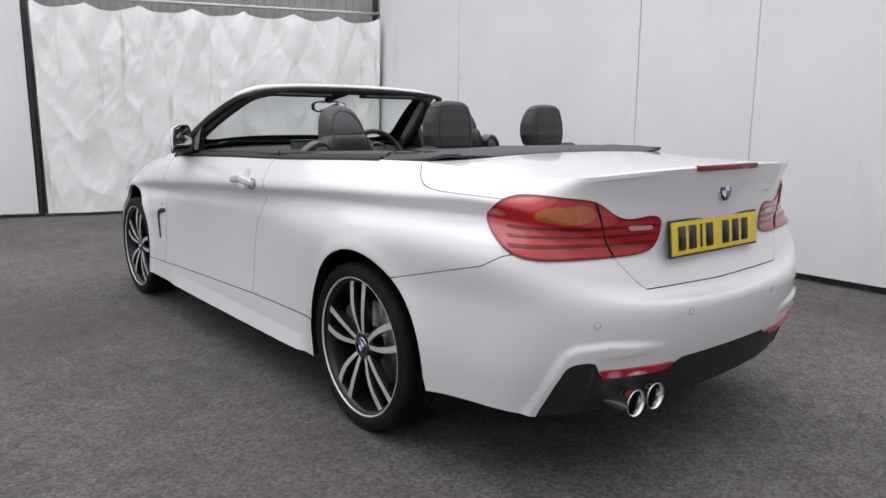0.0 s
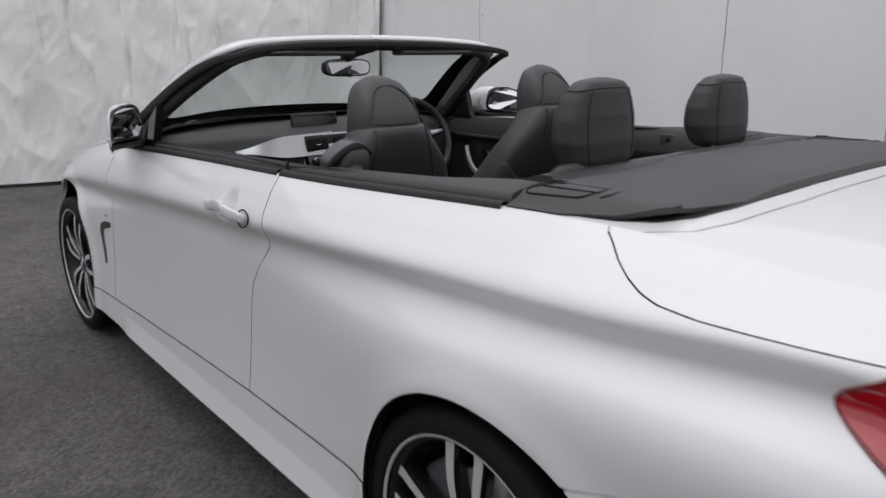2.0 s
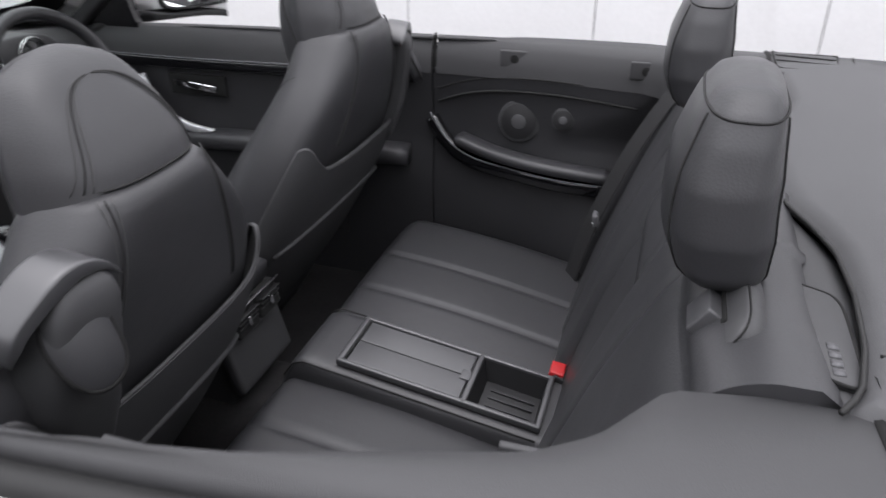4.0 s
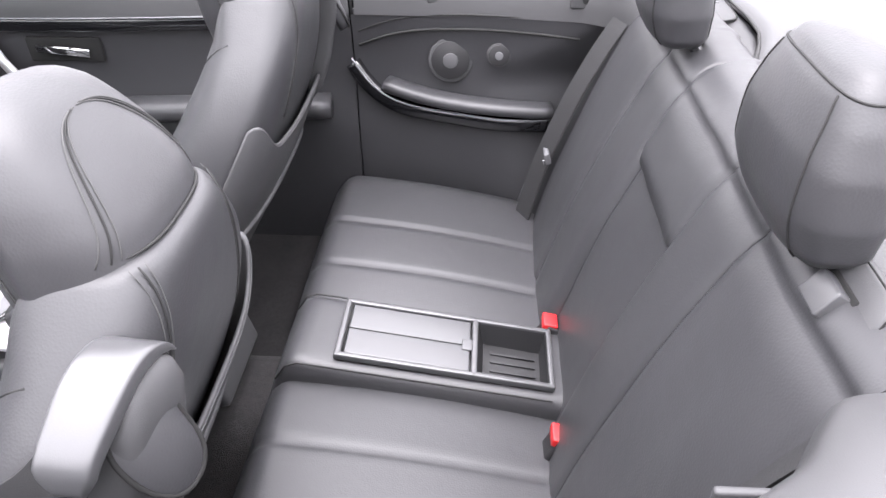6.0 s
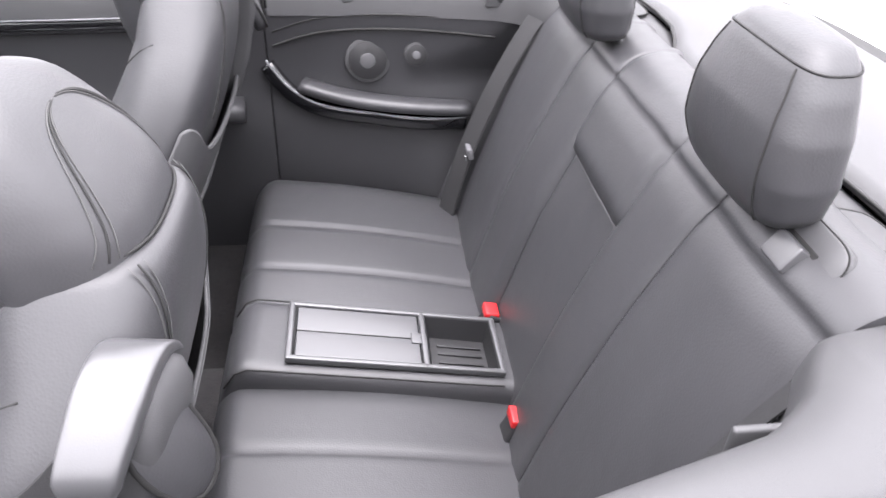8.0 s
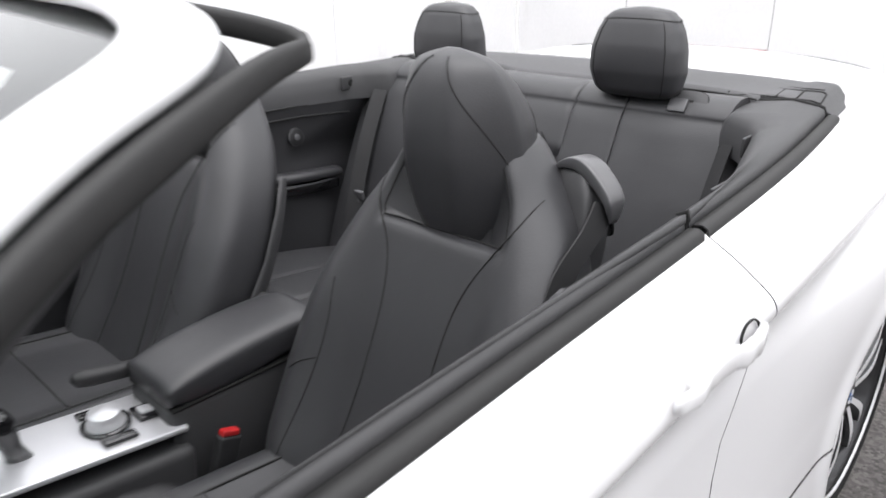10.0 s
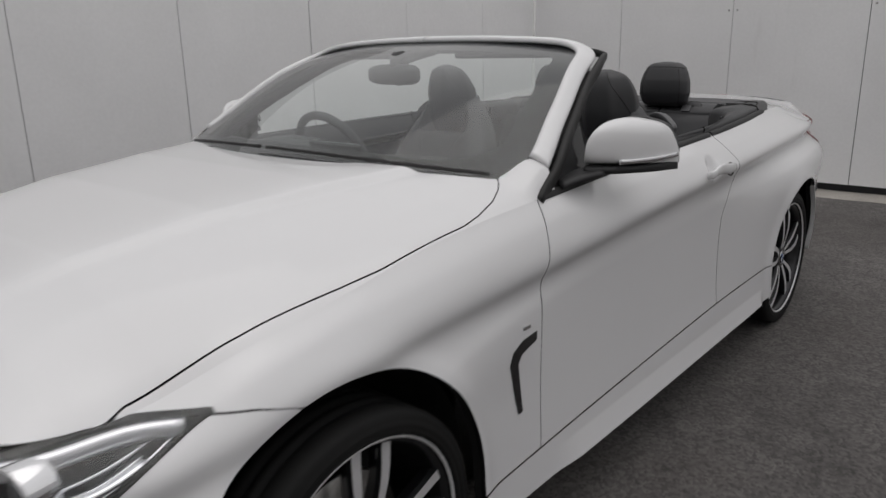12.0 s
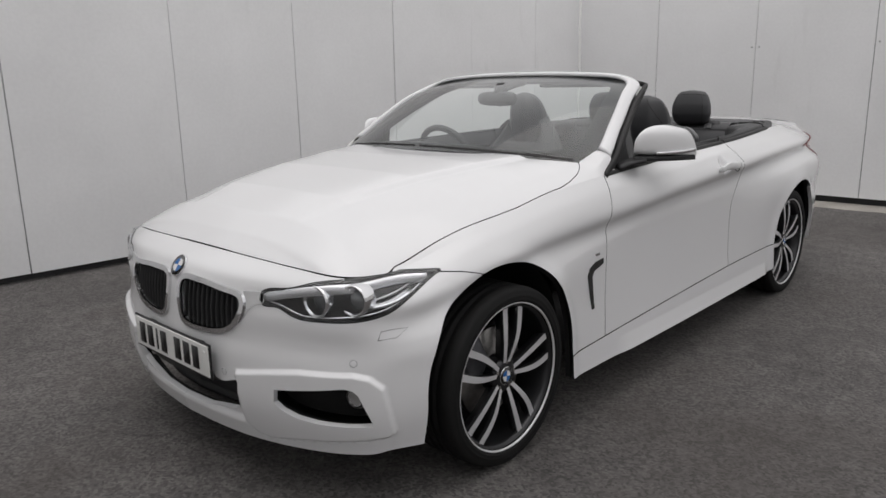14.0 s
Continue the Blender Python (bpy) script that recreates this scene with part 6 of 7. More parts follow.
    for k in ht:                                                   # rounded profiles
        v = ht[k].copy()
        for _ in range(2):
            v[1:-1] = (v[:-2] + 2 * v[1:-1] + v[2:]) / 4
        ht[k] = v

    def hr(z, a, grow=0.0):
        hw, yr, yf = (at_z(z, HZ, ht[k]) for k in ("hw", "rear", "front"))
        yc = yr + (yf - yr) * 0.5
        cx_, cy_ = se(math.cos(a), 3.0), se(math.sin(a), 2.6 if math.sin(a) > 0 else 4.0)
        y = yc + ((yf - yc if cy_ > 0 else yc - yr) + grow) * cy_
        if cy_ > 0:
            y -= 0.62 * (yf - yc) * max(0.0, (abs(cx_) - 0.40) / 0.60) ** 1.15 * cy_          # a flat face between slanting wings
        w = hw * (1.0 if cy_ > 0 else 1.0 - 0.14 * abs(cy_))
        return X + (w + grow) * cx_, y + DY, z + DZ

    tube("headrest", [[hr(z, 2 * math.pi * k / 64) for k in range(64)] for z in HZ], HIDE, seat, "tall black leather headrest")

    def hseam(pts, rear=False, r=0.0013, m=None, shift=0.0):
        path = []
        for z, f in smooth_path(pts, 32):
            c = min(abs(f + shift), 0.99) ** (3.0 / 2)
            a = math.acos(math.copysign(c, f + shift))
            path.append(np.array(hr(z, -a if rear else a, 0.0008)))
        wire("headrest_seam", path, r, m or STITCH, seat, "", n=5)

    for sg in (-1, 1):
        hseam([(1.246, sg * 0.30), (1.21, sg * 0.42), (1.165, sg * 0.62), (1.12, sg * 0.80), (1.08, sg * 0.92), (1.05, sg * 0.98)])
        arch = [(1.118, sg * 0.90), (1.15, sg * 0.82), (1.18, sg * 0.74), (1.205, sg * 0.62), (1.222, sg * 0.40), (1.228, sg * 0.10)]
        hseam(arch, True, 0.0012)
        hseam(arch, True, 0.0009, THREAD, sg * 0.055)
        hseam(arch, True, 0.0009, THREAD, -sg * 0.055)

    # cushion
    def cu(t, a):
        y = -0.28 + DY + 0.60 * t
        hw = float(np.interp(t, [0, 0.04, 0.5, 0.95, 1], [0.20, 0.25, 0.262, 0.24, 0.18]))
        hh = float(np.interp(t, [0, 0.05, 0.5, 0.93, 1], [0.06, 0.085, 0.09, 0.08, 0.03]))
        cx_, cz_ = se(math.cos(a), 3), se(math.sin(a), 2.6)
        up = 0.035 * float(smooth01((abs(cx_) - 0.5) / 0.35)) if cz_ > 0 else 0
        return (X + hw * cx_, y, 0.425 + 0.05 * t + hh * cz_ + up)

    tube("cushion", pads(cu, 30, 40), HIDE, seat, "black leather seat cushion")
    for sg in (-1, 1):
        wire("cushion_seam", [np.array(cu(t, h - sg * 0.62)) + np.array((0, 0, 0.001)) for t in np.linspace(0.05, 0.95, 24)], 0.0025, STITCH, seat, "")
    for t0 in (0.45, 0.72):
        wire("cushion_seam", [np.array(cu(t0, h - k)) + np.array((0, 0, 0.001)) for k in np.linspace(-0.6, 0.6, 14)], 0.0022, STITCH, seat, "")
    block("seat_base", (0.40, 0.46, 0.14), (X, 0.02 + DY, 0.32), BLACK, seat, "", r=0.02)

    # hard shell round the back, its wings reaching forward along the bolsters
    P = []
    for a in np.linspace(-h - 1.62, -h + 1.62, 44):
        k = abs(a + h) / 1.62
        zt = 0.845 + 0.062 * float(smooth01((k - 0.35) / 0.4)) - 0.30 * float(smooth01((k - 0.80) / 0.2))
        P.append([np.array(back_xy(0.42 + (zt - 0.42) * t, a, 0.010 + 0.006 * t)) for t in np.linspace(0, 1, 22)])
    sheet("back_shell", P, TRIM, seat, "smooth black back shell with a pocket", thick=-0.005)
    wire("shell_edge", [p[-1] for p in P], 0.004, TRIM, seat, "", n=6)
    wire("pocket_edge", [np.array(back_xy(0.70 - 0.05 * k * k, -h + 1.0 * k, 0.022)) for k in np.linspace(-1, 1, 24)], 0.006, TRIM, seat, "")

    # belt guide: an arm over the outer shoulder with a leather-faced housing behind it
    def o(d, y, z):
        return np.array((X + s * d, y + DY, z + DZ))
    path = smooth_path([o(0.122, -0.580, 1.046), o(0.148, -0.577, 1.068), o(0.182, -0.572, 1.072), o(0.222, -0.562, 1.050), o(0.250, -0.552, 1.020), o(0.252, -0.548, 0.995)], 26)
    kk = np.interp(np.linspace(0, 1, 26), [0, 0.08, 0.5, 0.85, 1], [0.75, 1.0, 1.0, 0.85, 0.45])
    rings = [[p + np.array((0, 1, 0.10)) * a * k_ + np.array((s * 0.45, 0, 0.89)) * b * k_ for a, b in sq(0.028, 0.012, 28, 6.0)] for p, k_ in zip(path, kk)]
    tube("guide_arm", rings, DARKSATIN, seat, "dark satin plastic belt guide arm on the seat shoulder")
    rings = []
    for t in np.linspace(0, 1, 26):
        z = 1.074 - 0.275 * t
        k_ = float(np.interp(t, [0, 0.04, 0.12, 0.30, 0.65, 0.9, 1.0], [0.50, 0.74, 0.92, 1.0, 0.92, 0.62, 0.25]))
        c = o(0.168 + 0.018 * math.sin(math.pi * t), -0.578 + 0.055 * t, z - 0.010)
        rings.append([c + np.array((a * k_, b * k_ + 0.25 * s * a * k_, 0.16 * b)) for a, b in sq(0.044, 0.040, 36, 5.0)])
    tube("guide_housing", rings, TRIM, seat, "black plastic belt housing")
    nrm = np.array((s * 0.42, -0.80, 0.42))
    nrm /= np.linalg.norm(nrm)
    up_ = np.array((0, 0, 1.0)) - nrm * nrm[2]
    up_ /= np.linalg.norm(up_)
    side = np.cross(up_, nrm)
    c = o(0.184, -0.590, 1.006)
    outl = smooth_path([(0.000, 0.078), (0.026, 0.050), (0.046, 0.005), (0.036, -0.055), (0.005, -0.085), (-0.030, -0.070), (-0.036, -0.010), (-0.024, 0.050)], 40, closed=True)
    dome = [[c + side * u * k_ * s + up_ * v * k_ + nrm * (0.004 + 0.012 * (1 - k_ ** 2.5)) for u, v in outl * 0.88] for k_ in (1.0, 0.93, 0.8, 0.55, 0.25, 0.02)]
    tube("housing_cover", [[p - nrm * 0.02 for p in dome[0]]] + dome, HIDE, seat, "leather cover of the belt housing")
    wire("shell_joint", [p + nrm * 0.0 for p in dome[0]] + [dome[0][0]], 0.0030, VOID, seat, "", n=6)
    belt = smooth_path([o(0.236, -0.545, 1.022), o(0.238, -0.510, 0.985), o(0.236, -0.455, 0.945), o(0.238, -0.415, 0.90), o(0.243, -0.385, 0.80), o(0.250, -0.36, 0.62), o(0.252, -0.34, 0.45)], 30)
    rings = [[p + np.array((0.0015 * a, 0, 0)) + np.array((-s * 0.25, 0.90, 0.30)) * b for a, b in ((-1, -0.024), (1, -0.024), (1, 0.024), (-1, 0.024))] for p in belt]
    tube("belt_strap", rings, WEB, seat, "dark woven belt strap", smooth=False)
    block("belt_tongue", (0.014, 0.058, 0.034), o(0.240, -0.408, 0.892), GREYPL, seat, "grey belt tongue", r=0.006, rot=(-20, 0, 0))
    block("tongue_blade", (0.004, 0.026, 0.036), o(0.243, -0.395, 0.862), CHROME, seat, "", r=0.001, rot=(-20, 0, 0))
    # buckle by the tunnel
    block("buckle", (0.025, 0.045, 0.10), (X - s * 0.262, -0.095, 0.52), BLACK, seat, "", r=0.006, rot=(20, 0, 0))
    block("buckle_button", (0.018, 0.035, 0.012), (X - s * 0.262, -0.113, 0.573), BUCKLERED, seat, "red buckle button", r=0.003, rot=(20, 0, 0))
    return seat


for s in (-1, 1):
    front_seat(s)


def rear_headrest(s):
    X = 0.302 * s if s < 0 else 0.296
    hrst = empty("rear_headrest", car, "black leather rear headrest on two metal posts")
    Z0, ZH, Y0 = 1.056, 0.212 if s < 0 else 0.206, -1.236 if s < 0 else -1.212

    def f(t, a, grow=0.0):
        z = Z0 + ZH * t
        y = Y0 - 0.004 * t + 0.010 * math.sin(math.pi * t)
        hw = float(np.interp(t, [0, 0.03, 0.10, 0.3, 0.55, 0.75, 0.88, 0.955, 0.99, 1], [0.080, 0.098, 0.110, 0.121, 0.119, 0.107, 0.092, 0.074, 0.050, 0.018]))
        hd = float(np.interp(t, [0, 0.03, 0.10, 0.3, 0.6, 0.85, 0.95, 1], [0.040, 0.050, 0.056, 0.060, 0.055, 0.043, 0.032, 0.010]))
        cx_, cy_ = se(math.cos(a), 3.2), se(math.sin(a), 2.6 if math.sin(a) > 0 else 3.6)
        dip = 0.020 * (1 - t) ** 6 * (cy_ > 0) * cy_                 # the lower front edge is drawn in
        return np.array((X + (hw + grow) * cx_, y + (hd + grow) * cy_ - dip, z))

    tube("pad", pads(f, 40, 56), HIDE, hrst, "")
    h = math.pi / 2
    for a0 in (h - 0.72, h + 0.72, -h - 0.60, -h + 0.60):
        wire("seam", [f(t, a0, 0.0006) for t in np.linspace(0.03, 0.86, 26)], 0.0013, STITCH, hrst, "")
    top = [f(0.86 + 0.03 * math.cos(a0 - h) ** 2, a0, 0.0006) for a0 in np.linspace(-math.pi, math.pi, 48)]
    wire("seam", top, 0.0014, STITCH, hrst, "")
    wire("thread", [p + np.array((0, 0, -0.007)) for p in top], 0.0008, THREAD, hrst, "", n=4)
    for d in (-0.075, 0.075):
        wire("post", [(X + d, Y0 - 0.036, 1.02), (X + d, Y0 - 0.034, 1.09)], 0.0065, CHROME, hrst, "chrome post", n=10)
        disc("post_collar", (X + d, Y0 - 0.036, 1.058), (0, 0, 1), 0.013, 0.012, BLACK, hrst, "", n=16)
    return hrst


for s in (-1, 1):
    rear_headrest(s)

# rear bench
bench = empty("rear_bench", car, "black leather rear bench with two moulded seats")


def bench_z(x, y):
    d = abs(x)
    t = (y + 1.02) / 0.52
    z = 0.470 + 0.085 * t + 0.012 * math.sin(math.pi * min(max(t, 0), 1))
    z += 0.016 * math.sin(math.pi * min(max((d - 0.09) / 0.55, 0), 1)) ** 0.5
    z -= 0.07 * max(0, (t - 0.9) / 0.12) ** 2 + 0.02 * max(0, (d - 0.58) / 0.08) ** 2
    for k in (0.24, 0.40):
        z -= 0.006 * math.exp(-((d - k) / 0.008) ** 2)
    return z


for s in (-1, 1):
    P = [[(s * x, y, bench_z(x, y)) for y in list(np.linspace(-1.075, -0.50, 42))] + [(s * x, -0.497, bench_z(x, -0.50) - 0.03), (s * x, -0.51, bench_z(x, -0.5) - 0.12), (s * x, -0.53, 0.27)] for x in np.linspace(0.095, 0.67, 64)]
    sheet("seat_pad", P, HIDE, bench, "black leather rear seat cushion", thick=0.01 * s)


def back_y(x, z):
    """The face of the rear backrest."""
    d = abs(x)
    t = (z - 0.46) / 0.58
    y = -1.033 - 0.208 * t + 0.030 * math.sin(math.pi * min(max(t, 0), 1)) * 0.6
    if d < 0.135:
        y -= 0.014 if z < 0.893 else -0.004
    y += (0.014 - 0.007 * min(max(t, 0), 1)) * math.sin(math.pi * min(max((d - 0.135) / 0.40, 0), 1)) ** 0.6
    for k in (0.137, 0.285):
        y -= 0.008 * math.exp(-((d - k) / 0.007) ** 2)
    y -= 0.028 * max(0, (t - 0.88) / 0.12) ** 2
    y += 0.03 * max(0, (d - 0.50) / 0.1) ** 2 * (1 - 0.8 * t)
    y += 0.0035 * noise.noise((x * 9, z * 6, 3))
    return y


P = []
for x in np.linspace(-0.545, 0.545, 150):
    row = [(x, back_y(x, z), z) for z in np.linspace(0.44, 1.012, 56)]
    y0 = row[-1][1]
    for a in np.linspace(8, 84, 10):
        row.append((x, y0 - 0.050 * (1 - math.cos(radians(a))) - 0.008 * math.sin(radians(a)), 1.012 + 0.036 * math.sin(radians(a))))
    row += [(x, y0 - 0.075, 1.049), (x, y0 - 0.085, 1.040)]
    P.append(row)
sheet("backrest", P, HIDE, bench, "black leather rear backrest with a centre fold-down panel", thick=0.02)
for x in (-0.137, 0.137, -0.285, 0.285):
    wire("back_seam", [(x, back_y(x, z) + 0.004, z) for z in np.linspace(0.50, 1.012, 30)], 0.0014, STITCH, bench, "")
wire("panel_edge", [(x, back_y(x, 0.889) + 0.006, 0.892) for x in np.linspace(-0.13, 0.13, 12)], 0.0045, STITCH, bench, "", up=(0, 1, 0))
wire("panel_edge", [(x, back_y(x, 0.998) + 0.0025, 0.998) for x in np.linspace(-0.13, 0.13, 12)], 0.002, STITCH, bench, "", up=(0, 1, 0))
block("release_tab", (0.035, 0.010, 0.014), (0.0, back_y(0, 0.888) + 0.012, 0.890), GREYPL, bench, "grey release tab", r=0.003)
for s in (-1, 1):
    c = np.array((s * 0.418, back_y(0.42, 1.012) - 0.010, 1.030))
    tg_, nr_ = np.array((0, -0.55, 0.835)), np.array((0, 0.835, 0.55))
    plate_ = [[c + np.array((a * k_, 0, 0)) + tg_ * b * k_ + nr_ * lf for a, b in sq(0.064, 0.054, 40, 4.5)] for k_, lf in ((1.0, -0.02), (1.0, 0.006), (0.95, 0.010), (0.6, 0.0105), (0.05, 0.0105))]
    tube("lever_plate", plate_, TRIM, bench, "rounded release plate")
    wire("plate_joint", [np.array(p) for p in plate_[1]] + [np.array(plate_[1][0])], 0.0012, VOID, bench, "", n=5)
    for nm, size, lf, m_ in (("lever_pocket", (0.058, 0.044, 0.004), 0.0105, VOID), ("release_lever", (0.044, 0.034, 0.022), 0.017, DARKSATIN)):
        block(nm, size, c + tg_ * 0.006 + nr_ * lf, m_, bench, "black release lever" if m_ is DARKSATIN else "", r=0.003, rot=(-56.6, 0, 0))
    # outer wedge of the seat back with the belt slot
    def wedge_y(t, z):
        return back_y(0.54, z) + 0.055 * math.sin(t * 1.5) * (1.1 - 0.9 * (z - 0.44) / 0.6)
    P = [[(s * (0.545 + 0.10 * t), wedge_y(t, z), z) for z in np.linspace(0.46, 1.035, 24)] for t in np.linspace(0, 1, 12)]
    sheet("back_wedge", P, HIDE, bench, "", thick=0.012 * -s)
    block("belt_slot", (0.060, 0.010, 0.012), (s * 0.566, wedge_y(0.2, 1.006) + 0.002, 1.008), VOID, bench, "", r=0.004, rot=(20, 0, 0))
    strap = [np.array((s * (0.566 - 0.02 * k), wedge_y(0.2, 1.004 - 0.52 * k) + 0.005 + 0.012 * math.sin(math.pi * k), 1.004 - 0.52 * k)) for k in np.linspace(0, 1, 30)]
    rings = [[p + np.array((b * 0.78, 0.028 + 0.002 * a + 0.62 * s * b, 0.0)) for a, b in ((-1, -0.024), (1, -0.024), (1, 0.024), (-1, 0.024))] for p in strap]
    tube("rear_belt", rings, WEB, bench, "dark woven rear belt", smooth=False)
    tg = np.array((s * 0.553, wedge_y(0.2, 0.665) + 0.038, 0.665))
    block("belt_tongue", (0.062, 0.014, 0.030), tg, GREYPL, bench, "grey belt tongue", r=0.005, rot=(-15, 0, 0))
    block("tongue_blade", (0.026, 0.004, 0.035), tg + np.array((0, 0.004, -0.03)), CHROME, bench, "", r=0.001, rot=(-15, 0, 0))
    bx_ = 0.086 if s > 0 else -0.158
    block("buckle", (0.046, 0.046, 0.080), (bx_ + s * 0.02, -1.026, 0.486), BLACK, bench, "", r=0.007, rot=(25, 0, 0))
    block("buckle_button", (0.040, 0.030, 0.018), (bx_ + s * 0.02, -1.026, 0.524), BUCKLERED, bench, "red belt buckle button", r=0.004, rot=(10, 0, 0))
    for k in (0.10, 0.47) if s > 0 else (0.10,):
        block("anchor_flap", (0.04, 0.012, 0.065), (s * (k + 0.065), -1.038, 0.50), TRIM, bench, "", r=0.005, rot=(18, 0, 0))

# centre console of the bench, sloping to the back
rc = empty("rear_console", car, "leather rear console with a sliding cover and open tray")
SLOPE = lambda y: 0.592 + (y + 0.62) * 0.17
rings = []
for y in sorted(list(np.linspace(-0.50, -1.06, 30)) + [-0.8815, -0.8825, -1.0135, -1.0145], reverse=True):
    t = (-0.50 - y) / 0.53
    zt = SLOPE(y) - 0.006 - 0.09 * max(0, 1 - t / 0.12) ** 2.2
    ring = []
    for a, b in sq(0.103, 0.10, 96, 7):
        trench = 0.055 if abs(a) < 0.067 and b > 0 and -1.014 < y < -0.882 else 0.0
        ring.append((a, y, zt - 0.10 + b - trench))
    rings.append(ring)
tube("console_body", rings, HIDE, rc, "black leather console body")


def slope_box(name, x0, x1, y0, y1, lift, h, material, label="", r=0.006):
    cy = (y0 + y1) / 2
    return block(name, (x1 - x0, y1 - y0, h), ((x0 + x1) / 2, cy, SLOPE(cy) + lift), material, rc, label, r=r, rot=(math.degrees(math.atan(0.17)), 0, 0))


for x0, x1, y0, y1 in ((-0.078, -0.067, -1.025, -0.622), (0.067, 0.078, -1.025, -0.622), (-0.078, 0.078, -0.634, -0.622), (-0.078, 0.078, -0.882, -0.870), (-0.078, 0.078, -1.025, -1.014)):
    slope_box("tray_frame", x0, x1, y0, y1, 0.002, 0.014, DARKSATIN, "dark satin tray frame", r=0.004)
slope_box("sliding_cover", -0.065, -0.001, -0.868, -0.637, 0.000, 0.010, DARKSATIN, "dark satin sliding cover", r=0.002)
slope_box("sliding_cover", 0.001, 0.065, -0.868, -0.637, 0.000, 0.010, DARKSATIN, "dark satin sliding cover", r=0.002)
slope_box("cover_gap", -0.0012, 0.0012, -0.868, -0.637, 0.0032, 0.004, VOID, "", r=0)
slope_box("cover_gap", -0.066, 0.066, -0.638, -0.6335, 0.0032, 0.004, VOID, "", r=0)
slope_box("cover_latch", -0.014, 0.014, -0.872, -0.852, 0.006, 0.004, DARKSATIN, "", r=0.003)
tray = [(-0.066, -1.013), (0.066, -1.013), (0.066, -0.883), (-0.066, -0.883)]
v = [(x, y, SLOPE(y) + 0.004) for x, y in tray] + [(x * 0.86, -0.948 + (y + 0.948) * 0.86, SLOPE(y) - 0.042) for x, y in tray]
link_mesh("tray_well", v, [(4, 5, 6, 7), (0, 1, 5, 4), (1, 2, 6, 5), (2, 3, 7, 6), (3, 0, 4, 7)], BLACK, rc, "dark open tray well", smooth=False)
for x in (-0.034, -0.012, 0.012, 0.034):
    slope_box("tray_rib", x - 0.004, x + 0.004, -0.995, -0.905, -0.040, 0.004, BLACK, "", r=0.001)
for x in (-0.095, 0.095):
    wire("console_stitch", [(x, y, SLOPE(y) - 0.010 - 0.09 * max(0, 1 - (-0.50 - y) / 0.53 / 0.12) ** 2.2) for y in np.linspace(-0.515, -1.02, 24)], 0.0018, STITCH, rc, "")

# ---- front console ----
fc = empty("front_console", car, "black console with armrest box and silver panel")
rings = []
for y in np.linspace(-0.390, -0.036, 24):
    t = (y + 0.390) / 0.354
    k = min(1, math.sin(math.pi * min(max(t, 0.02), 0.98)) ** 0.25)
    rings.append([(0.005 + a * (0.93 + 0.07 * k), y, 0.678 + b * k - 0.026 * t) for a, b in sq(0.086, 0.043, 40, 4.4)])
tube("armrest", rings, HIDE, fc, "padded black leather armrest")
block("console_box", (0.165, 0.345, 0.36), (0.005, -0.205, 0.45), TRIM, fc, "", r=0.02)
block("armrest_gap", (0.170, 0.335, 0.006), (0.005, -0.205, 0.628), VOID, fc, "", r=0)
block("console_front", (0.20, 0.62, 0.30), (0.0, 0.26, 0.437), TRIM, fc, "", r=0.02, rot=(6, 0, 0))
block("console_panel", (0.175, 0.40, 0.012), (0.0, 0.14, 0.612), SATIN, fc, "silver console panel", r=0.004, rot=(7, 0, 0))
lathe_r = [[(0.0 + r * math.cos(2 * math.pi * i / 36), 0.052 + r * math.sin(2 * math.pi * i / 36), 0.612 + h2) for i in range(36)] for r, h2 in ((0.034, 0), (0.034, 0.008), (0.029, 0.012), (0.029, 0.026), (0.027, 0.030), (0.001, 0.030))]
tube("control_knob", lathe_r, SATIN, fc, "round satin control knob")
lathe_r = [[(0.0 + r * math.cos(2 * math.pi * i / 36), 0.052 + r * math.sin(2 * math.pi * i / 36), 0.611 + h2) for i in range(36)] for r, h2 in ((0.043, 0), (0.043, 0.006), (0.034, 0.006))]
tube("knob_bezel", lathe_r, GLOSS, fc, "")
block("parking_switch", (0.05, 0.045, 0.010), (0.0, -0.022, 0.603), GLOSS, fc, "", r=0.004, rot=(7, 0, 0))
block("switch_key", (0.026, 0.028, 0.012), (0.0, -0.022, 0.607), SATIN, fc, "", r=0.004, rot=(12, 0, 0))
for dx_ in (-0.055, 0.055):
    block("control_keys", (0.022, 0.06, 0.008), (dx_, 0.052, 0.612), GLOSS, fc, "", r=0.003, rot=(7, 0, 0))
rings = [[(0.0 + a * k, 0.195 + 0.03 * t + b * k, 0.62 + 0.105 * t) for a, b in sq(0.022, 0.03, 20, 2.6)] for t, k in ((0, 0.7), (0.3, 0.55), (0.55, 0.8), (0.8, 1.0), (0.95, 0.85), (1, 0.3))]
tube("gear_lever", rings, GLOSS, fc, "black gear lever")
rings = [[(0.098 + a * k, y, 0.632 + 0.035 * t + b * k) for a, b in sq(0.016, 0.015, 14, 2.5)] for t, y, k in ((0, -0.12, 0.8), (0.1, -0.10, 1.0), (0.5, -0.03, 1.05), (0.85, 0.035, 1.1), (0.97, 0.058, 0.9), (1, 0.064, 0.3))]
tube("handbrake_grip", rings, BLACK, fc, "")
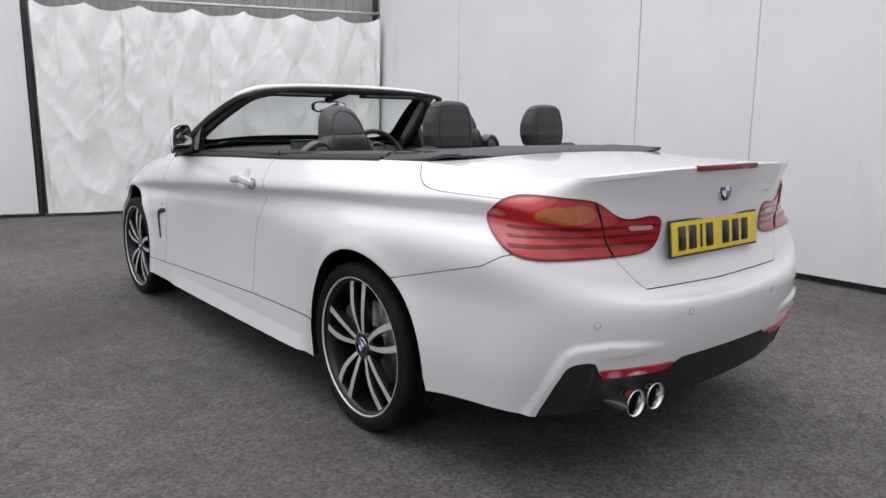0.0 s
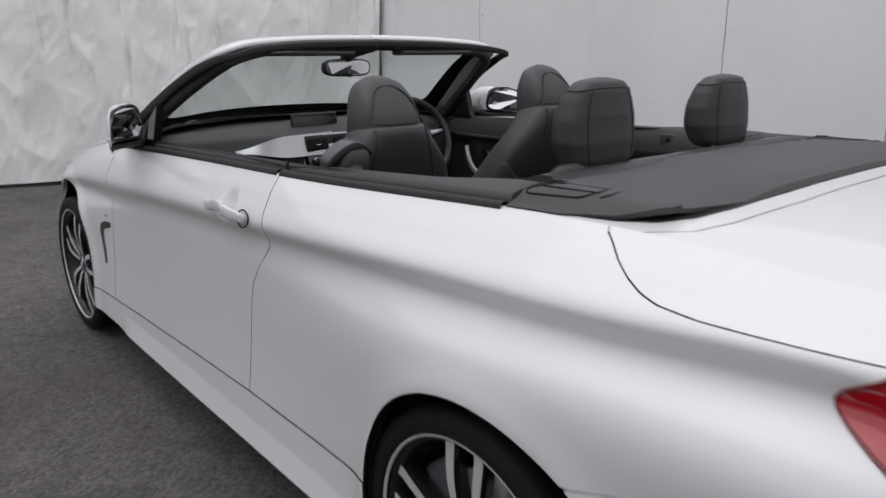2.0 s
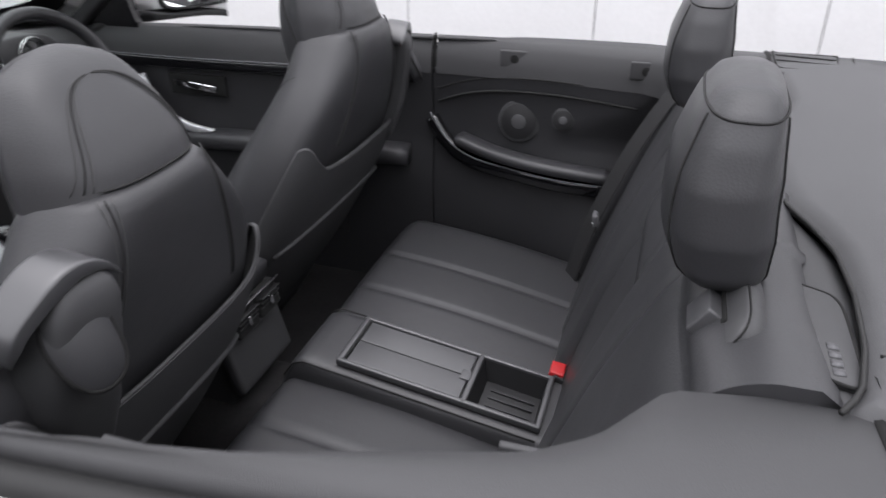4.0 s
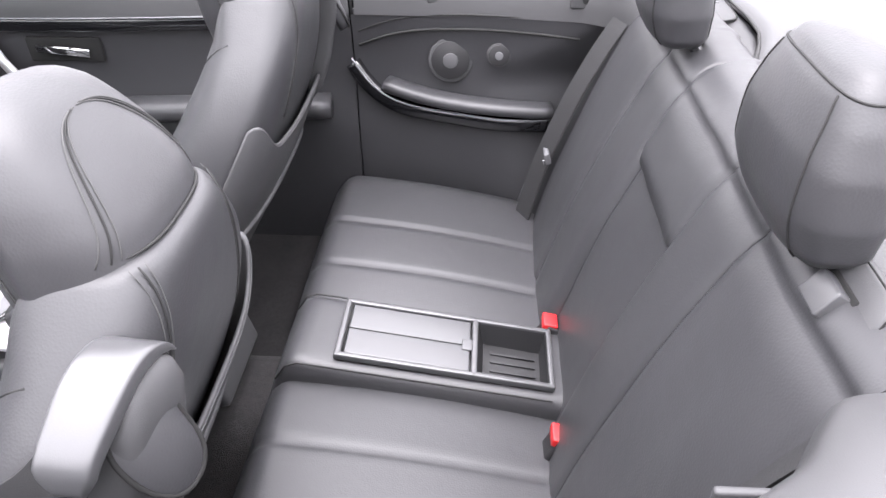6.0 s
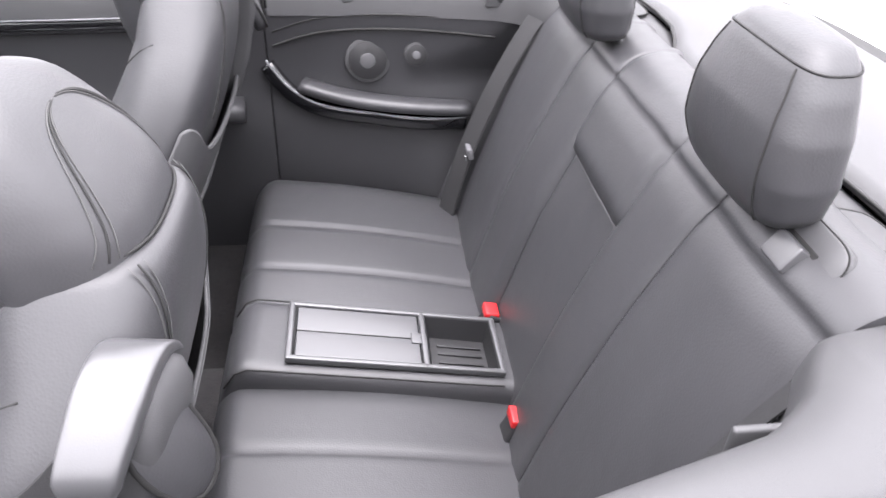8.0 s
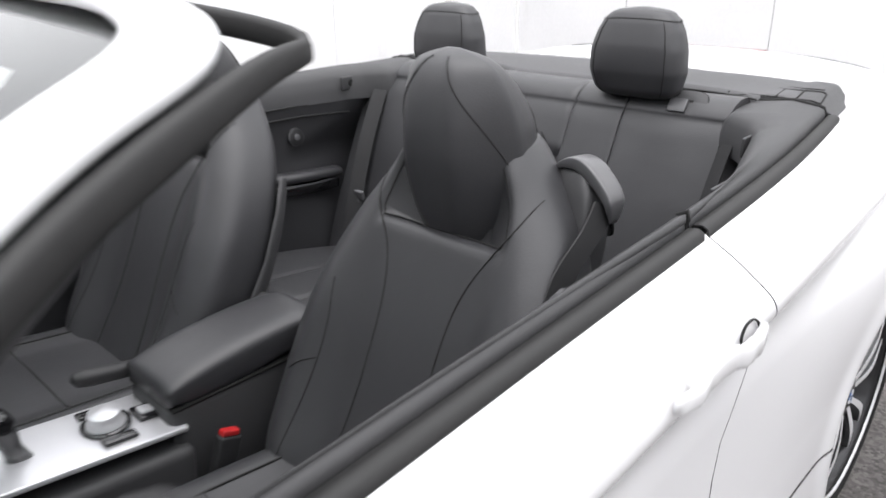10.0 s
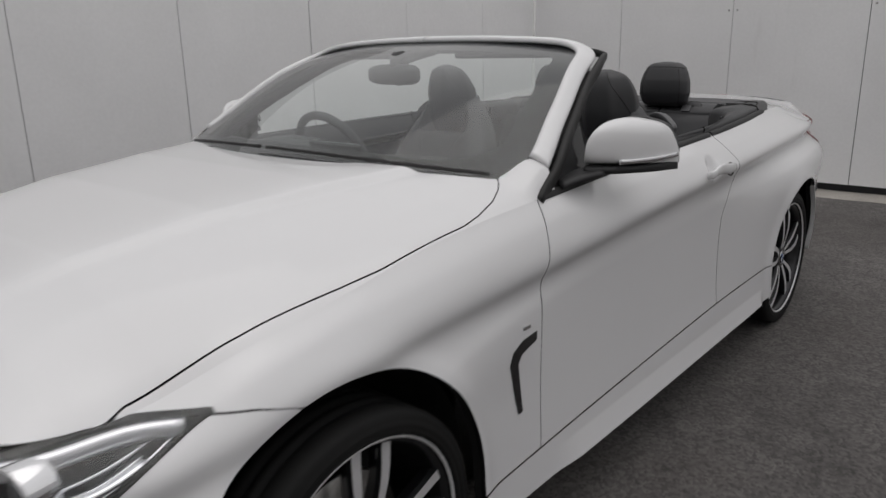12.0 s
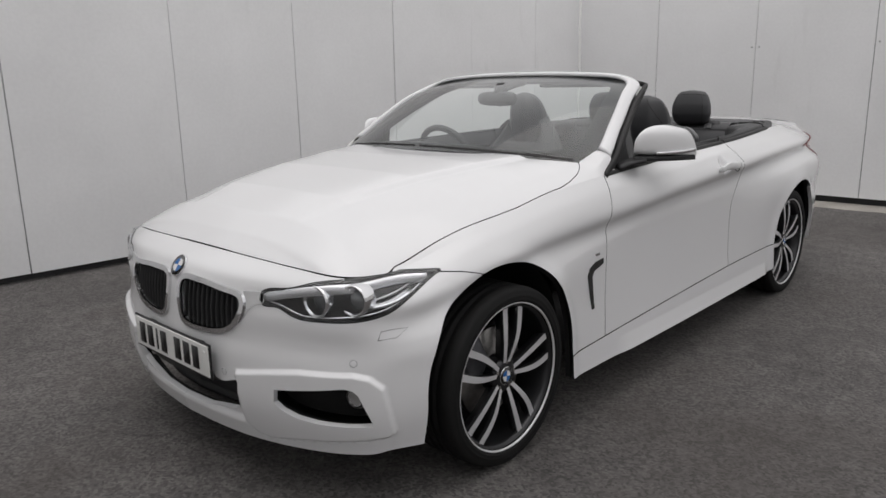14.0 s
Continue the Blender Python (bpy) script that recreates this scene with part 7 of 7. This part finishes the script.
# rear end: air vents
vent = block("vent_panel", (0.20, 0.03, 0.24), (0.0, -0.378, 0.585), TRIM, fc, "black rear vent panel", r=0.012, rot=(-14, 0, 0))
for dx_ in (-0.042, 0.042):
    block("vent", (0.074, 0.020, 0.060), (dx_, -0.402, 0.625), VOID, fc, "air vent", r=0.006, rot=(-14, 0, 0))
    for k in range(4):
        block("vent_slat", (0.068, 0.012, 0.003), (dx_, -0.409 - 0.002 * k, 0.606 + 0.012 * k), BLACK, fc, "", r=0.001, rot=(-14, 0, 0))
    block("vent_tab", (0.010, 0.010, 0.020), (dx_, -0.416, 0.624), CHROME, fc, "", r=0.002, rot=(-14, 0, 0))
block("vent_rim", (0.172, 0.006, 0.003), (0, -0.410, 0.658), CHROME, fc, "", r=0.001)
disc("socket_cap", (0.0, -0.398, 0.535), (0, -1, -0.2), 0.018, 0.012, TRIM, fc, "", n=20)

# ---- dashboard ----
dash = empty("dashboard", car, "black dashboard with silver trim and dark screen")


def dash_pt(x, t):
    """From the screen's foot (t 0) over the brow and down the face (t 1)."""
    ks, ky, kz = [0, 0.25, 0.45, 0.58, 0.68, 0.80, 1.0], [0.93, 0.78, 0.64, 0.585, 0.560, 0.565, 0.62], [1.015, 1.010, 0.990, 0.962, 0.91, 0.80, 0.52]
    y, z = float(np.interp(t, ks, ky)), float(np.interp(t, ks, kz))
    z += 0.022 * math.exp(-((x - 0.37) / 0.2) ** 2) * math.exp(-((t - 0.45) / 0.18) ** 2)
    y -= 0.10 * max(0, abs(x) - 0.45) ** 1 * (t < 0.3) - 0.03 * math.exp(-(x / 0.16) ** 2) * (t > 0.6) * -1
    y = min(y - 0.10 * max(0, (abs(x) - 0.5)) * (1 - t), 0.905 - 0.24 * (abs(x) / 0.735) ** 2.4)
    return (x, y, z - 0.015 * max(0, abs(x) - 0.4) * (t < 0.4))


P = [[dash_pt(x, t) for t in np.linspace(0, 1, 44)] for x in np.linspace(-0.76, 0.76, 80)]
sheet("dash_body", P, TRIM, dash, "soft black dashboard body", thick=0.01)
P = []
for x in np.linspace(-0.42, 0.03, 30):
    w = 0.006 + 0.040 * float(smooth01((x + 0.42) / 0.25))
    zc = 0.905 + 0.03 * (x + 0.42)
    P.append([(x, 0.548 - 0.03 * float(smooth01((x + 0.3) / 0.3)) - 0.016 * k - 0.010, zc - w * k + 0.012) for k in np.linspace(-1, 1, 8)])
sheet("silver_trim", P, SATIN, dash, "tapering silver trim panel", thick=-0.008)
block("screen", (0.235, 0.022, 0.092), (0.012, 0.640, 1.008), SCREENM, dash, "dark display screen", r=0.008, rot=(-12, 0, 0))
block("centre_vents", (0.255, 0.05, 0.075), (0.02, 0.532, 0.925), BLACK, dash, "", r=0.012, rot=(-14, 0, 0))
block("vent_surround", (0.262, 0.03, 0.082), (0.02, 0.545, 0.926), SATIN, dash, "", r=0.010, rot=(-14, 0, 0))
for dx_ in (-0.055, 0.080):
    block("vent_opening", (0.105, 0.02, 0.052), (dx_, 0.510, 0.925), VOID, dash, "", r=0.004, rot=(-14, 0, 0))
    for k in range(4):
        block("vent_slat", (0.10, 0.014, 0.003), (dx_, 0.506 + 0.003 * k, 0.908 + 0.012 * k), BLACK, dash, "", r=0.001)
    block("vent_tab", (0.022, 0.010, 0.006), (dx_, 0.497, 0.925), CHROME, dash, "", r=0.002)
block("radio_unit", (0.255, 0.05, 0.065), (0.02, 0.520, 0.848), GLOSS, dash, "", r=0.010, rot=(-16, 0, 0))
block("radio_rim", (0.262, 0.04, 0.135), (0.02, 0.540, 0.825), SATIN, dash, "", r=0.012, rot=(-16, 0, 0))
block("climate_unit", (0.255, 0.05, 0.055), (0.02, 0.506, 0.785), GLOSS, dash, "", r=0.010, rot=(-16, 0, 0))
for dx_, zz, r_ in ((-0.075, 0.862, 0.010), (0.105, 0.855, 0.010), (-0.07, 0.785, 0.017), (0.11, 0.785, 0.017)):
    yk = 0.485 - 0.02 * (zz < 0.8)
    disc("dial", (dx_, yk - 0.005, zz), (0, -1, 0.25), r_, 0.016, SATIN, dash, "", n=20)
    disc("dial_face", (dx_, yk - 0.0065, zz), (0, -1, 0.25), r_ * 0.7, 0.004, BLACK, dash, "", n=20)
for k in range(5):
    block("key", (0.020, 0.008, 0.008), (-0.025 + 0.024 * k, 0.478, 0.782), GREYPL, dash, "", r=0.002)
    block("key", (0.020, 0.008, 0.007), (-0.03 + 0.026 * k, 0.492, 0.842), GREYPL, dash, "", r=0.002)
block("side_vent", (0.10, 0.04, 0.055), (-0.625, 0.545, 0.905), BLACK, dash, "", r=0.012, rot=(-14, 0, 14))
block("vent_tab", (0.022, 0.010, 0.006), (-0.622, 0.520, 0.905), CHROME, dash, "", r=0.002)
block("glove_box", (0.42, 0.02, 0.16), (-0.40, 0.545, 0.70), TRIM, dash, "", r=0.012, rot=(12, 0, 0))
wire("glove_box_handle", [(-0.47, 0.532, 0.755), (-0.40, 0.530, 0.757), (-0.33, 0.532, 0.755)], 0.004, SATIN, dash, "")
rings = [[(0.37 + a * k, 0.66 - 0.17 * t, 0.985 + b * k) for a, b in sq(0.17, 0.055, 28, 2.6)] for t, k in ((0, 0.9), (0.5, 1.0), (0.95, 1.0), (1.0, 0.93))]
tube("instrument_hood", rings, TRIM, dash, "curved instrument hood")
for dx_ in (-0.075, 0.075):
    disc("instrument_dial", (0.37 + dx_, 0.486, 0.985), (0, -1, 0.1), 0.048, 0.004, SCREENM, dash, "", n=28)
    wire("dial_ring", [(0.37 + dx_ + 0.046 * math.cos(a), 0.482, 0.985 + 0.046 * math.sin(a)) for a in np.linspace(0, 6.3, 29)], 0.002, CHROME, dash, "", up=(0, 1, 0))

# ---- steering wheel ----
sw = empty("steering_wheel", car, "black leather three-spoke steering wheel")
M = pose(0.37, 0.335, 0.940, 66, 0, 0)
rings = []
for a in np.linspace(0, 2 * math.pi, 73):
    c, ra = Vector((0.183 * math.cos(a), 0.183 * math.sin(a), 0)), Vector((math.cos(a), math.sin(a), 0))
    rings.append([M @ (c + ra * 0.0165 * math.cos(b) + Vector((0, 0, 0.0175 * math.sin(b)))) for b in np.linspace(0, 2 * math.pi, 14, endpoint=False)])
tube("rim", rings, HIDE, sw, "", cap=False)
tube("airbag_pad", [[M @ Vector((a * k, b * k - 0.005, zz)) for a, b in sq(0.085, 0.075, 32, 2.8)] for k, zz in ((0.8, -0.03), (1.0, -0.01), (1.0, 0.005), (0.85, 0.018), (0.02, 0.022))], TRIM, sw, "")
for ang, ln in ((0.15, 0.175), (math.pi - 0.15, 0.175), (-math.pi / 2, 0.175)):
    d = Vector((math.cos(ang), math.sin(ang), 0))
    n2 = Vector((-d.y, d.x, 0))
    tube("spoke", [[M @ (d * r + n2 * a * k + Vector((0, 0, b)) + Vector((0, 0, -0.004))) for a, b in sq(0.020, 0.008, 14, 3)] for r, k in ((0.06, 1.2), (0.11, 0.95), (ln, 0.8))], GLOSS, sw, "")
    tube("spoke_inlay", [[M @ (d * r + n2 * a * k + Vector((0, 0, b)) + Vector((0, 0, 0.005))) for a, b in sq(0.009, 0.003, 12, 3)] for r, k in ((0.085, 1.2), (0.12, 1.0), (0.16, 0.7))], SATIN, sw, "satin spoke inlay")
badge(M @ Vector((0, 0, 0.024)), M.to_3x3() @ Vector((0, 0, 1)), 0.021, sw, True)
tube("steering_column", [[(0.37 + a, y, z + b) for a, b in sq(0.045, 0.05, 18, 3)] for y, z in ((0.36, 0.925), (0.60, 0.84))], TRIM, sw, "")
for sg in (-1, 1):
    sweep("stalk", [M @ Vector((0, -0.01, -0.05)), M @ Vector((sg * 0.09, 0.0, -0.045)), M @ Vector((sg * 0.15, 0.02, -0.03))], sq(0.008, 0.008, 10, 3), BLACK, sw, "")

# ---- inner mirror ----
im = empty("inner_mirror", car, "black framed inner mirror under the header")
rings = [[(0.012 + a * k, y + 0.018 * abs(a / 0.115), 1.262 + b * k) for a, b in sq(0.118, 0.037, 36, 3.4)] for y, k in ((0.365, 0.75), (0.35, 0.95), (0.33, 1.0), (0.322, 0.97))]
tube("case", rings, BLACK, im, "")
link_mesh("glass", [(0.012 + a, 0.3205 + 0.018 * abs(a / 0.115), 1.262 + b) for a, b in sq(0.106, 0.030, 36, 3.4)], [tuple(range(36))], MIRRORM, im, "mirror glass", smooth=False)
sweep("stem", smooth_path([(0.012, 0.345, 1.285), (0.010, 0.34, 1.32), (0.005, 0.25, 1.325), (0, 0.19, 1.340)], 14), sq(0.024, 0.016, 14, 3), BLACK, im, "")
sweep("sensor_cover", smooth_path([(0, 0.33, 1.302), (0, 0.26, 1.324), (0, 0.19, 1.340)], 10), sq(0.05, 0.016, 14, 3), BLACK, im, "", scale=np.linspace(0.6, 1.1, 10))
disc("dimmer_knob", (0.012, 0.325, 1.224), (0, -0.3, -1), 0.010, 0.010, BLACK, im, "", n=14)
